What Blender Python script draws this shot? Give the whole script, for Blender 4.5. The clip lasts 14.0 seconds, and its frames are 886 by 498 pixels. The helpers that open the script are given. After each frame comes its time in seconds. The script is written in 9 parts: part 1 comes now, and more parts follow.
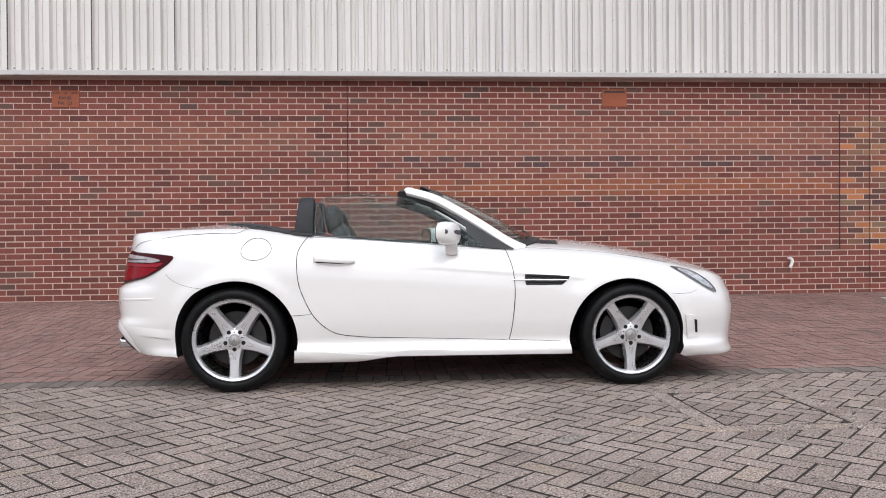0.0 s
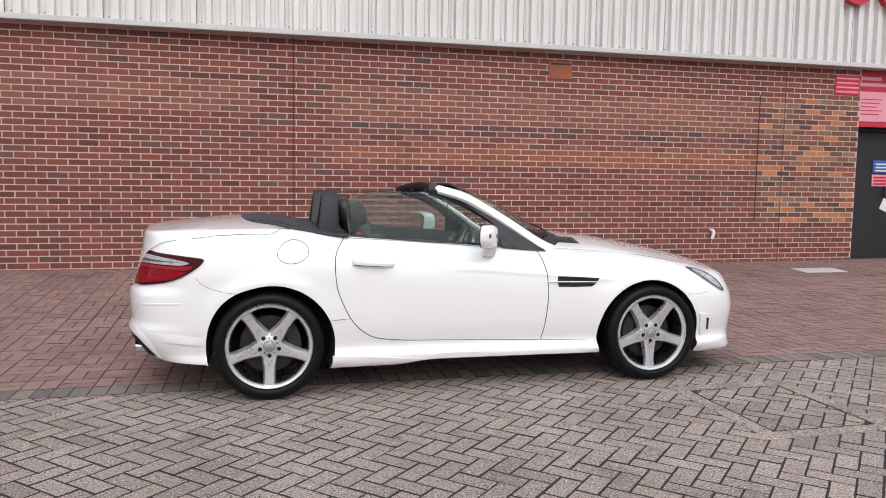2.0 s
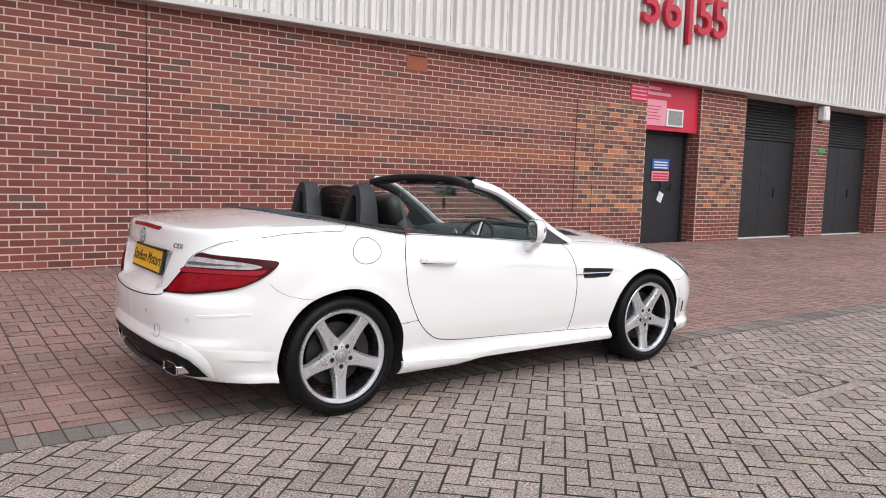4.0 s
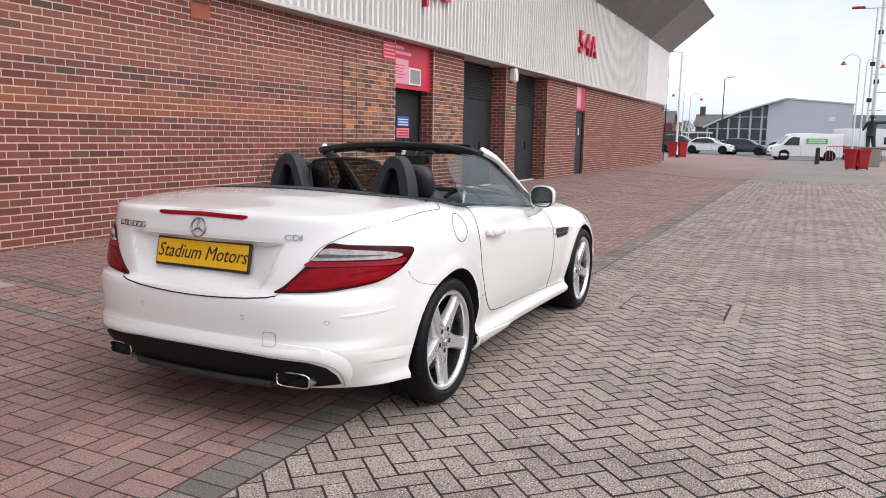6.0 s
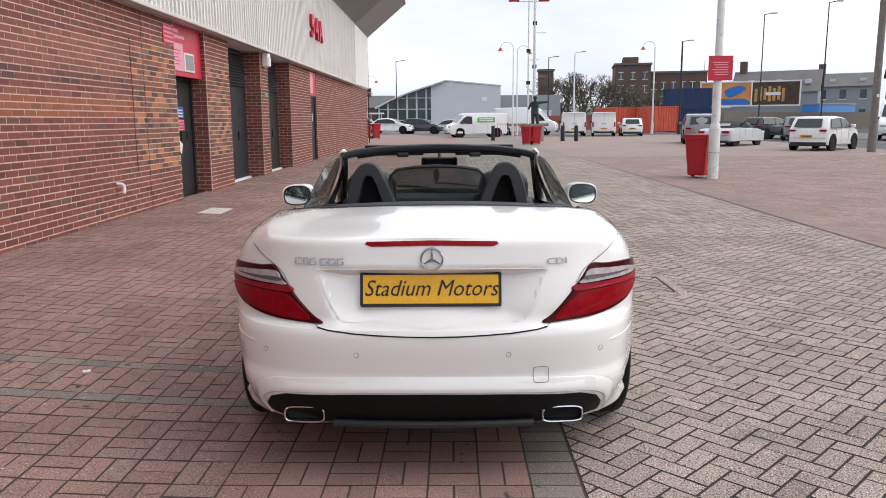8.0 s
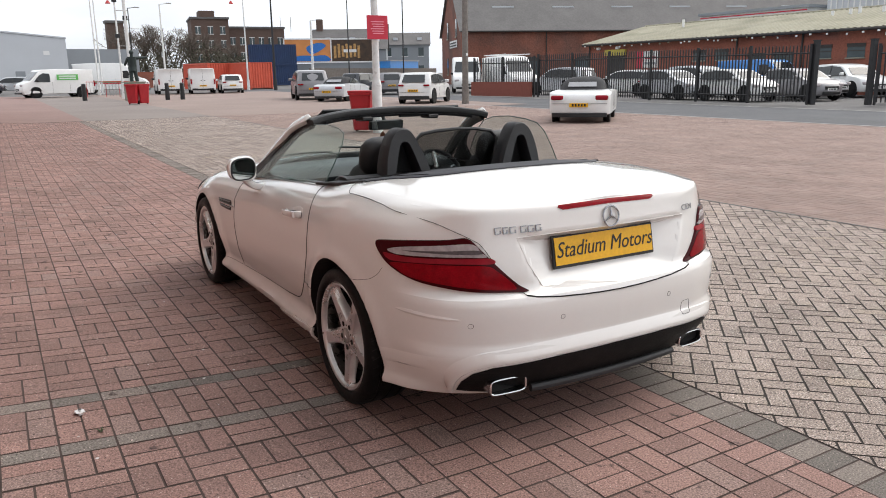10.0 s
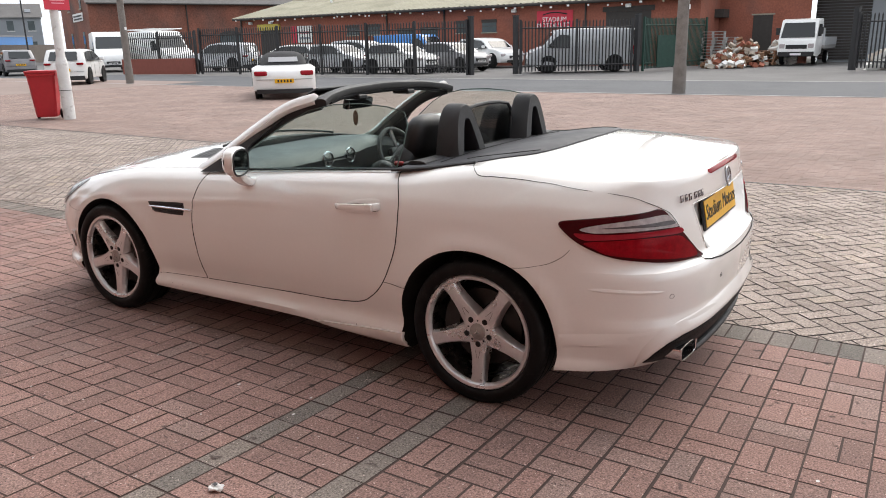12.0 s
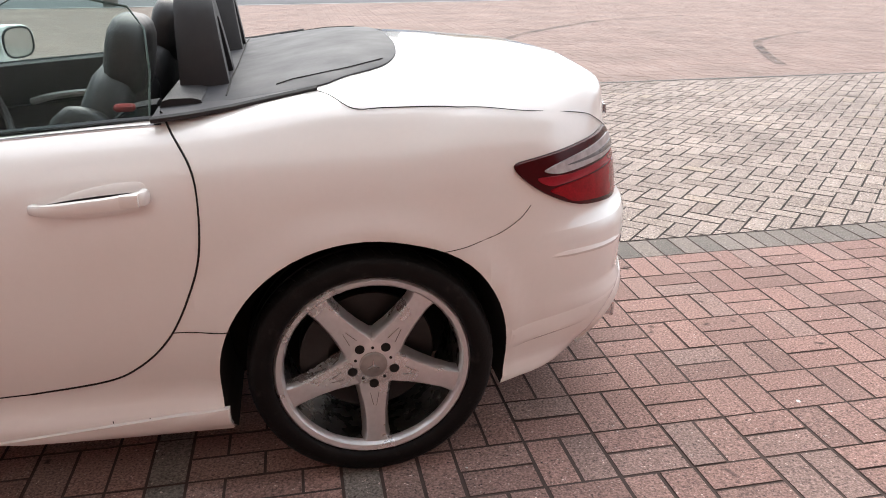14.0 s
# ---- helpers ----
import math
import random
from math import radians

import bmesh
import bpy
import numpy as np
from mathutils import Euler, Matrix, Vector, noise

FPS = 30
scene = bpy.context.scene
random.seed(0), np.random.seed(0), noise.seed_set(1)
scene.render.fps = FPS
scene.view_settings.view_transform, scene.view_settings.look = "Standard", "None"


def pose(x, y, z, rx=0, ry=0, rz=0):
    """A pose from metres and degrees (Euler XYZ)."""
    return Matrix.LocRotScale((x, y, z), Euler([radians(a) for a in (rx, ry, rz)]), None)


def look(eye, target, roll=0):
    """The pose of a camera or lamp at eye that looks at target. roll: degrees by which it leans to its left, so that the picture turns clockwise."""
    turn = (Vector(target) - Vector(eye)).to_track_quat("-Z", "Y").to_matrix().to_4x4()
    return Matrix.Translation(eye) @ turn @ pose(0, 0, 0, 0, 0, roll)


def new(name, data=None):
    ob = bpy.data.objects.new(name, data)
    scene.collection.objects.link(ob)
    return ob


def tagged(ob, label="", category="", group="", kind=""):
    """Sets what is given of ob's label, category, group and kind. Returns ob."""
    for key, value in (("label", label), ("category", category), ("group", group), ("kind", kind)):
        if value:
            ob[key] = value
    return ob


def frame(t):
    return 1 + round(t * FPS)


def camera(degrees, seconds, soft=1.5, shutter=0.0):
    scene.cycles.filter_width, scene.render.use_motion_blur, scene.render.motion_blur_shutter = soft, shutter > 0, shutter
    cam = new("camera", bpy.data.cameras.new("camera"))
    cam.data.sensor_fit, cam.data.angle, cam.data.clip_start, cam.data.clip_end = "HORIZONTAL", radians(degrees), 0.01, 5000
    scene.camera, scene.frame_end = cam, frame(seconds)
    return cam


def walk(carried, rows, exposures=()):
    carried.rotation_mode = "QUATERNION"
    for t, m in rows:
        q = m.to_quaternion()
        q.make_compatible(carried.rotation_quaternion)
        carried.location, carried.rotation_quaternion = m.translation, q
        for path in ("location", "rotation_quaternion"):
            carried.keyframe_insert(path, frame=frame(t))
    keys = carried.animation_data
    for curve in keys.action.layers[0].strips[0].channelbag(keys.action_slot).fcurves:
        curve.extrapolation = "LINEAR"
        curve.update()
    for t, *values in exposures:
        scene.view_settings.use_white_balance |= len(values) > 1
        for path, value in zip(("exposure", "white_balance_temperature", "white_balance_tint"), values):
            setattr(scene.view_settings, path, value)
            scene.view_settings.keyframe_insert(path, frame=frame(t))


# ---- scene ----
cam = camera(61.0, 14.0, soft=0.95)
PATH = [
    (0, (-0.265, -5.417, 0.889), (-0.129, -3.422, 0.871), -0.4),
    (0.5, (-0.284, -5.389, 1.258), (-0.109, -3.398, 1.169), -0.5),
    (1, (-0.538, -5.49, 1.326), (-0.292, -3.51, 1.181), -0.3),
    (1.5, (-0.897, -5.445, 1.318), (-0.543, -3.484, 1.146), 0.2),
    (2, (-1.28, -5.202, 1.266), (-0.797, -3.269, 1.088), 0.9),
    (2.2, (-1.478, -5.108, 1.237), (-0.933, -3.192, 1.06), 1.2),
    (4.3, (-3.35, -3.995, 1.253), (-2.046, -2.492, 1.053), 1.6),
    (4.5, (-3.552, -3.829, 1.258), (-2.165, -2.404, 1.05), 1.4),
    (5, (-3.889, -3.445, 1.252), (-2.352, -2.187, 1.024), 1.0),
    (5.5, (-4.212, -2.947, 1.26), (-2.539, -1.883, 1.002), 1.0),
    (6, (-4.463, -2.383, 1.287), (-2.677, -1.53, 0.998), 1.1),
    (6.5, (-4.648, -1.823, 1.316), (-2.785, -1.163, 1.007), 1.3),
    (7, (-4.717, -1.311, 1.309), (-2.801, -0.835, 0.99), 1.0),
    (7.5, (-4.743, -0.748, 1.362), (-2.791, -0.452, 1.041), 0.5),
    (7.7, (-4.787, -0.474, 1.378), (-2.822, -0.284, 1.056), 0.1),
    (9.8, (-4.263, 1.897, 1.429), (-2.533, 0.996, 0.988), -0.8),
    (10, (-4.193, 2.096, 1.446), (-2.514, 1.108, 0.995), -0.8),
    (10.5, (-3.903, 2.567, 1.435), (-2.362, 1.385, 0.958), -0.9),
    (11, (-3.552, 2.993, 1.465), (-2.175, 1.631, 0.966), -0.9),
    (11.5, (-3.09, 3.231, 1.468), (-1.873, 1.728, 0.957), -1.1),
    (12, (-2.666, 3.357, 1.46), (-1.62, 1.736, 0.933), -1.3),
    (12.5, (-2.194, 3.311, 1.477), (-1.374, 1.575, 0.918), -1.5),
    (13, (-1.745, 3.205, 1.464), (-1.233, 1.374, 0.841), -1.4),
    (13.5, (-1.415, 2.863, 1.371), (-1.306, 0.997, 0.659), -1.2),
    (14, (-1.068, 2.514, 1.292), (-1.419, 0.691, 0.549), -0.2),
]
walk(cam, [(t, look(eye, target, roll)) for t, eye, target, roll in PATH],
     [(0, -0.33, 6480, 12), (2, -0.28, 6500, 12), (5, -0.14, 6570, 12), (7, -0.15, 6600, 12), (10, -0.05, 6950, 10), (11.5, 0.11, 6980, 10), (12.5, 0.26, 6950, 10), (13, 0.38, 6900, 10), (14, 0.56, 6800, 10)])
# ---- world ----
world = bpy.data.worlds.new("overcast_sky")
scene.world = world
world.use_nodes = True
wn, wl = world.node_tree.nodes, world.node_tree.links
SUN_EL, SUN_AZ = radians(44), radians(182)
sky = wn.new("ShaderNodeTexSky")
sky.sky_type = "NISHITA"
sky.sun_disc = False
sky.sun_elevation, sky.sun_rotation = SUN_EL, SUN_AZ
sky.air_density, sky.dust_density, sky.ozone_density = 1.0, 3.0, 1.0
veil = wn.new("ShaderNodeHueSaturation")
veil.inputs["Saturation"].default_value = 0.30
veil.inputs["Value"].default_value = 1.0
wl.new(sky.outputs[0], veil.inputs["Color"])
# thin cloud streaks over the blue
wco = wn.new("ShaderNodeTexCoord")
wmp = wn.new("ShaderNodeMapping")
wmp.inputs["Scale"].default_value = (1.2, 1.2, 5.0)
wl.new(wco.outputs["Generated"], wmp.inputs["Vector"])
wno = wn.new("ShaderNodeTexNoise")
wno.inputs["Scale"].default_value, wno.inputs["Detail"].default_value = 1.7, 6
wl.new(wmp.outputs[0], wno.inputs["Vector"])
wmr = wn.new("ShaderNodeMapRange")
wmr.inputs[1].default_value, wmr.inputs[2].default_value = 0.35, 0.7
wmr.inputs[3].default_value, wmr.inputs[4].default_value = 0.35, 0.85
wl.new(wno.outputs[0], wmr.inputs[0])
wmx = wn.new("ShaderNodeMix")
wmx.data_type = "RGBA"
wl.new(wmr.outputs[0], wmx.inputs[0])
wl.new(veil.outputs[0], wmx.inputs[6])
wmx.inputs[7].default_value = (7.0, 7.7, 8.8, 1)
# an overcast vault: three times as bright overhead as at the horizon
wsx = wn.new("ShaderNodeSeparateXYZ")
wl.new(wco.outputs["Generated"], wsx.inputs[0])
wup = wn.new("ShaderNodeMapRange")
wup.inputs[1].default_value, wup.inputs[2].default_value = 0.0, 1.0
wup.inputs[3].default_value, wup.inputs[4].default_value = 1.8, 2.7
wl.new(wsx.outputs[2], wup.inputs[0])
wsc = wn.new("ShaderNodeVectorMath")
wsc.operation = "SCALE"
wl.new(wmx.outputs[2], wsc.inputs[0])
wl.new(wup.outputs[0], wsc.inputs["Scale"])
wbg = wn["Background"]
wbg.inputs[1].default_value = 0.098
wl.new(wsc.outputs[0], wbg.inputs[0])
sun_data = bpy.data.lights.new("sun", "SUN")
sun_data.energy, sun_data.angle, sun_data.color = 1.35, radians(62), (1.0, 0.985, 0.965)
sun = new("sun", sun_data)
sun.matrix_world = look((0, 0, 0), (-math.sin(SUN_AZ) * math.cos(SUN_EL), -math.cos(SUN_AZ) * math.cos(SUN_EL), -math.sin(SUN_EL)))
sun.location = (0, -30, 40)


# ---- materials ----
def mat(name, col, rough=0.5, metal=0.0, var=0.12, scale=4.0, fine=70.0, fvar=0.08, bump=0.0, bscale=180.0, rand=0.0,
        isle=0.0, coat=0.0, spec=0.5, ramp=None, stain=None, emit=0.0, speck=None):
    """A paint-like surface: base colour, two scales of variation, fine relief, and chance shifts from piece to piece."""
    m = bpy.data.materials.new(name)
    m.use_nodes = True
    n, l = m.node_tree.nodes, m.node_tree.links
    b = n["Principled BSDF"]
    b.inputs["Roughness"].default_value = rough
    b.inputs["Metallic"].default_value = metal
    b.inputs["Coat Weight"].default_value = coat
    b.inputs["Coat Roughness"].default_value = 0.04
    b.inputs["Specular IOR Level"].default_value = spec
    geo = n.new("ShaderNodeNewGeometry")
    pos = geo.outputs["Position"]

    def noise_node(sc, detail=4):
        t = n.new("ShaderNodeTexNoise")
        t.inputs["Scale"].default_value, t.inputs["Detail"].default_value = sc, detail
        l.new(pos, t.inputs["Vector"])
        return t.outputs[0]

    def ranged(sock, lo, hi, a=0.25, z=0.75):
        r = n.new("ShaderNodeMapRange")
        r.inputs[1].default_value, r.inputs[2].default_value, r.inputs[3].default_value, r.inputs[4].default_value = a, z, lo, hi
        l.new(sock, r.inputs[0])
        return r.outputs[0]

    def times(a, c):
        k = n.new("ShaderNodeMath")
        k.operation = "MULTIPLY"
        l.new(a, k.inputs[0])
        l.new(c, k.inputs[1])
        return k.outputs[0]

    gain = times(ranged(noise_node(scale), 1 - var, 1 + var), ranged(noise_node(fine, 3), 1 - fvar, 1 + fvar))
    chance = None
    if rand or (ramp and not isle):
        info = n.new("ShaderNodeObjectInfo")
        chance = info.outputs["Random"]
    if isle:
        chance = geo.outputs["Random Per Island"]
    if chance is not None and (rand or isle):
        gain = times(gain, ranged(chance, 1 - (rand or isle), 1 + (rand or isle), 0, 1))
    if ramp:
        cr = n.new("ShaderNodeValToRGB")
        cr.color_ramp.interpolation = "LINEAR"
        e = cr.color_ramp.elements
        while len(e) < len(ramp):
            e.new(0.5)
        for k, (p, c) in enumerate(ramp):
            e[k].position, e[k].color = p, (*c, 1)
        l.new(chance, cr.inputs[0])
        colour = cr.outputs[0]
    else:
        rgb = n.new("ShaderNodeRGB")
        rgb.outputs[0].default_value = (*col, 1)
        colour = rgb.outputs[0]
    if stain:
        scol, ssc, lo, hi = stain
        mx = n.new("ShaderNodeMix")
        mx.data_type = "RGBA"
        l.new(ranged(noise_node(ssc, 6), 0, 1, lo, hi), mx.inputs[0])
        l.new(colour, mx.inputs[6])
        mx.inputs[7].default_value = (*scol, 1)
        colour = mx.outputs[2]
    for scol, ssc, lo, hi in speck or ():
        mx = n.new("ShaderNodeMix")
        mx.data_type = "RGBA"
        l.new(ranged(noise_node(ssc, 2), 0, 1, lo, hi), mx.inputs[0])
        l.new(colour, mx.inputs[6])
        mx.inputs[7].default_value = (*scol, 1)
        colour = mx.outputs[2]
    sc = n.new("ShaderNodeVectorMath")
    sc.operation = "SCALE"
    l.new(colour, sc.inputs[0])
    l.new(gain, sc.inputs["Scale"])
    l.new(sc.outputs[0], b.inputs["Base Color"])
    if rough < 0.95 and not coat:
        l.new(ranged(noise_node(scale * 2.3), max(0, rough - 0.07), min(1, rough + 0.07)), b.inputs["Roughness"])
    if bump:
        bp = n.new("ShaderNodeBump")
        bp.inputs["Strength"].default_value, bp.inputs["Distance"].default_value = 1.0, bump
        l.new(noise_node(bscale, 3), bp.inputs["Height"])
        l.new(bp.outputs[0], b.inputs["Normal"])
    if emit:
        l.new(sc.outputs[0], b.inputs["Emission Color"])
        b.inputs["Emission Strength"].default_value = emit
    return m


def glass(name, tint, rough=0.0, base=0.018):
    """Thin pane: clear tint through, gloss off it."""
    m = bpy.data.materials.new(name)
    m.use_nodes = True
    n, l = m.node_tree.nodes, m.node_tree.links
    n.remove(n["Principled BSDF"])
    tr, gl = n.new("ShaderNodeBsdfTransparent"), n.new("ShaderNodeBsdfGlossy")
    tr.inputs[0].default_value = (*tint, 1)
    gl.inputs["Roughness"].default_value = rough
    lw = n.new("ShaderNodeLayerWeight")
    lw.inputs[0].default_value = 0.5
    pw = n.new("ShaderNodeMath")
    pw.operation = "POWER"
    pw.inputs[1].default_value = 5.0
    l.new(lw.outputs["Facing"], pw.inputs[0])
    fr = n.new("ShaderNodeMath")
    fr.operation = "MULTIPLY_ADD"
    fr.inputs[1].default_value, fr.inputs[2].default_value = 0.85, base
    l.new(pw.outputs[0], fr.inputs[0])
    mx = n.new("ShaderNodeMixShader")
    l.new(fr.outputs[0], mx.inputs[0])
    l.new(tr.outputs[0], mx.inputs[1])
    l.new(gl.outputs[0], mx.inputs[2])
    l.new(mx.outputs[0], n["Material Output"].inputs[0])
    return m


M = {}
M["paint"] = mat("white_car_paint", (0.80, 0.784, 0.760), 0.22, var=0.008, fvar=0.008, coat=1.0)
M["black_gloss"] = mat("gloss_black_plastic", (0.012, 0.012, 0.013), 0.18, var=0.1)
M["black"] = mat("black_plastic", (0.011, 0.011, 0.012), 0.5, var=0.15, bump=0.0004, bscale=900)
M["diffuser_black"] = mat("matt_black_valance", (0.0045, 0.0045, 0.005), 0.6, var=0.2, bump=0.0004, bscale=900, spec=0.2)
M["trim_grey"] = mat("dark_grey_trim", (0.018, 0.0185, 0.021), 0.6, var=0.12, bump=0.0004, bscale=1400)
M["deck"] = mat("satin_black_deck_panel", (0.046, 0.047, 0.054), 0.56, var=0.1, spec=0.16)
M["line"] = mat("shut_line_black", (0.006, 0.006, 0.006), 0.9, var=0.05)
M["well"] = mat("wheel_well_black", (0.008, 0.008, 0.008), 0.95, var=0.2)
M["tyre"] = mat("tyre_rubber", (0.0052, 0.0052, 0.0055), 0.45, var=0.3, scale=18, bump=0.0008, bscale=160, stain=((0.022, 0.020, 0.019), 30, 0.62, 0.78), spec=0.15)
M["alloy"] = mat("silver_alloy", (0.72, 0.72, 0.73), 0.30, metal=0.8, var=0.06, fvar=0.05)
# barrel and disc toned dark so the gaps between spokes look near black
M["barrel"] = mat("dark_wheel_barrel", (0.13, 0.125, 0.12), 0.28, metal=0.9, var=0.25, scale=12)
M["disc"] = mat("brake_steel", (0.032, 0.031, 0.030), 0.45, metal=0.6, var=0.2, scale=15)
M["chrome"] = mat("chrome", (0.72, 0.72, 0.74), 0.12, metal=1.0, var=0.03)
M["badge"] = mat("badge_chrome", (0.34, 0.34, 0.36), 0.25, metal=1.0, var=0.05)
M["lens_red"] = mat("red_lens", (0.23, 0.003, 0.008), 0.15, var=0.2, scale=30, fine=220, fvar=0.25, spec=0.12)
M["lens_dark"] = mat("dark_red_lens", (0.05, 0.002, 0.004), 0.15, var=0.1, spec=0.15)
M["lens_mid"] = mat("pinkish_red_lens", (0.28, 0.014, 0.024), 0.15, var=0.1, scale=40, fine=260, fvar=0.1, spec=0.12)
M["lens_clear"] = mat("clear_lens", (0.38, 0.34, 0.345), 0.2, var=0.25, scale=40, coat=0.12)
M["lamp_bright"] = mat("lamp_reflector_bright", (0.52, 0.53, 0.55), 0.2, metal=0.3, var=0.5, scale=45, fine=160, fvar=0.4, coat=0.5)
M["lamp_glass"] = mat("head_lamp_glass", (0.09, 0.092, 0.096), 0.12, var=0.35, scale=22, coat=0.6)
M["lens_grey"] = mat("smoked_lens", (0.085, 0.075, 0.08), 0.2, var=0.3, scale=60, coat=0.12)
M["plate"] = mat("yellow_plate", (0.80, 0.43, 0.012), 0.35, var=0.03)
M["ink"] = mat("black_ink", (0.012, 0.012, 0.012), 0.5)
M["leather"] = mat("black_leather", (0.014, 0.014, 0.015), 0.45, var=0.2, scale=9, bump=0.0008, bscale=320)
M["dash"] = mat("dark_dash", (0.015, 0.017, 0.018), 0.5, var=0.15, bump=0.0005, bscale=700)
M["dash_grey"] = mat("grey_dash_top", (0.030, 0.036, 0.039), 0.42, var=0.15)
M["belt_red"] = mat("red_buckle", (0.30, 0.02, 0.02), 0.5)
M["glass_side"] = glass("side_glass", (0.86, 0.915, 0.905), 0.0, 0.010)
M["glass_edge"] = mat("green_glass_edge", (0.05, 0.085, 0.075), 0.3)
M["glass_screen"] = glass("screen_glass", (0.80, 0.88, 0.86), 0.0, 0.012)
M["glass_dark"] = glass("smoked_glass", (0.42, 0.43, 0.43))
M["mirror"] = mat("mirror_silver", (0.75, 0.8, 0.8), 0.02, metal=1.0, var=0.0, fvar=0.0)
BRICK_RAMP = [(0.0, (0.1060, 0.0377, 0.0308)), (0.07, (0.1516, 0.0454, 0.0342)), (0.45, (0.1786, 0.0522, 0.0385)), (0.91, (0.2102, 0.0625, 0.0454)),
              (0.94, (0.1460, 0.0530, 0.0419)), (0.97, (0.1321, 0.0668, 0.0497)), (1.0, (0.0930, 0.0497, 0.0411))]
PALE_RAMP = [(0.0, (0.1953, 0.0707, 0.0493)), (0.5, (0.2372, 0.0856, 0.0577)), (0.85, (0.2697, 0.1004, 0.0651)), (1.0, (0.1488, 0.0698, 0.0521))]
ORANGE_RAMP = [(0.0, (0.2232, 0.0725, 0.0418)), (0.6, (0.2883, 0.0949, 0.0484)), (0.9, (0.2604, 0.0893, 0.0484)), (1.0, (0.1302, 0.0539, 0.0409))]
DARK_RAMP = [(0.0, (0.085, 0.050, 0.050)), (0.4, (0.15, 0.054, 0.045)), (1.0, (0.19, 0.064, 0.050))]
MIX_RAMP = [(0.0, (0.085, 0.046, 0.040)), (0.18, (0.12, 0.052, 0.040)), (0.34, (0.19, 0.095, 0.058)), (0.5, (0.16, 0.056, 0.040)),
            (0.66, (0.24, 0.080, 0.05)), (0.80, (0.20, 0.125, 0.075)), (0.9, (0.40, 0.145, 0.060)), (1.0, (0.44, 0.165, 0.07))]
for key, rp in (("brick", BRICK_RAMP), ("pale", PALE_RAMP), ("orange", ORANGE_RAMP), ("dark", DARK_RAMP), ("mixed", MIX_RAMP)):
    M[key] = mat(key + "_brick", (0, 0, 0), 0.88, var=0.10, scale=7, fine=120, fvar=0.22, bump=0.0022, bscale=150, ramp=rp)
    M[key + "_j"] = mat(key + "_brick_laid", (0, 0, 0), 0.88, var=0.10, scale=7, fine=120, fvar=0.22, bump=0.0022, bscale=150, ramp=rp, isle=0.05)
M["mortar"] = mat("mortar", (0.52, 0.39, 0.33), 0.95, var=0.16, scale=2.5, fine=160, fvar=0.15, bump=0.002, bscale=240)
M["plaque"] = mat("terracotta_plaque", (0.30, 0.090, 0.045), 0.85, var=0.12, bump=0.001)
M["clad"] = mat("pale_steel_cladding", (0.73, 0.705, 0.675), 0.45, var=0.05, scale=0.8, fvar=0.03, stain=((0.55, 0.50, 0.42), 30, 0.62, 0.80))
M["clad_trim"] = mat("white_flashing", (0.56, 0.54, 0.52), 0.5, var=0.06, stain=((0.30, 0.27, 0.24), 9, 0.62, 0.8))
M["soffit"] = mat("grey_soffit", (0.27, 0.26, 0.245), 0.6, var=0.08, scale=1.2)
M["sign_red"] = mat("red_sign", (0.52, 0.018, 0.045), 0.4, var=0.05)
M["sign_pink"] = mat("pink_sign_panel", (0.72, 0.30, 0.37), 0.4, var=0.04)
M["white"] = mat("white_paint", (0.72, 0.72, 0.71), 0.5, var=0.05)
M["sign_blue"] = mat("blue_sign", (0.03, 0.10, 0.36), 0.4)
M["door_grey"] = mat("charcoal_door", (0.013, 0.013, 0.015), 0.6, var=0.14, scale=2)
M["grille"] = mat("grille_grey", (0.05, 0.05, 0.052), 0.5, var=0.1)
M["green"] = mat("green_sign", (0.03, 0.30, 0.10), 0.5)
M["steel"] = mat("galvanised_steel", (0.34, 0.33, 0.32), 0.45, metal=0.6, var=0.2, scale=20)

# ---- building helpers ----
def part(name, bm, material, parent=None, label="", smooth=False):
    """Links a bmesh as one mesh object, under a thing or a part."""
    me = bpy.data.meshes.new(name)
    bmesh.ops.recalc_face_normals(bm, faces=bm.faces)
    bm.to_mesh(me)
    bm.free()
    return link(name, me, material, parent, label, smooth)


def link(name, me, material, parent=None, label="", smooth=False):
    for mt in (material if isinstance(material, (list, tuple)) else [material]):
        if len(me.materials) < (len(material) if isinstance(material, (list, tuple)) else 1):
            me.materials.append(mt)
    if smooth:
        me.polygons.foreach_set("use_smooth", [True] * len(me.polygons))
        if smooth != "all":
            me.set_sharp_from_angle(angle=radians(38))
    ob = new(name, me)
    if parent is not None:
        ob.parent = parent
    if label:
        tagged(ob, label)
    return ob


def raw(name, verts, faces, material, parent=None, label="", smooth=False):
    me = bpy.data.meshes.new(name)
    me.from_pydata([tuple(v) for v in verts], [], faces)
    me.update()
    return link(name, me, material, parent, label, smooth)


def thing(name, label, category, group="", at=None):
    e = new(name)
    e.empty_display_size = 0.1
    if at is not None:
        e.matrix_basis = at
    return tagged(e, label, category, group)


def add_box(bm, lo, hi, bevel=0.0, m=None, seg=1):
    r = bmesh.ops.create_cube(bm, size=1.0)
    vs = r["verts"]
    for v in vs:
        v.co = Vector([(lo[k] + hi[k]) / 2 + v.co[k] * (hi[k] - lo[k]) for k in range(3)])
    if bevel:
        es = list({e for v in vs for e in v.link_edges})
        r2 = bmesh.ops.bevel(bm, geom=es, offset=bevel, segments=seg, affect="EDGES", profile=0.6)
        vs = list({v for f in r2["faces"] for v in f.verts} | {v for v in vs if v.is_valid})
    if m is not None:
        bmesh.ops.transform(bm, matrix=m, verts=vs)
    return vs


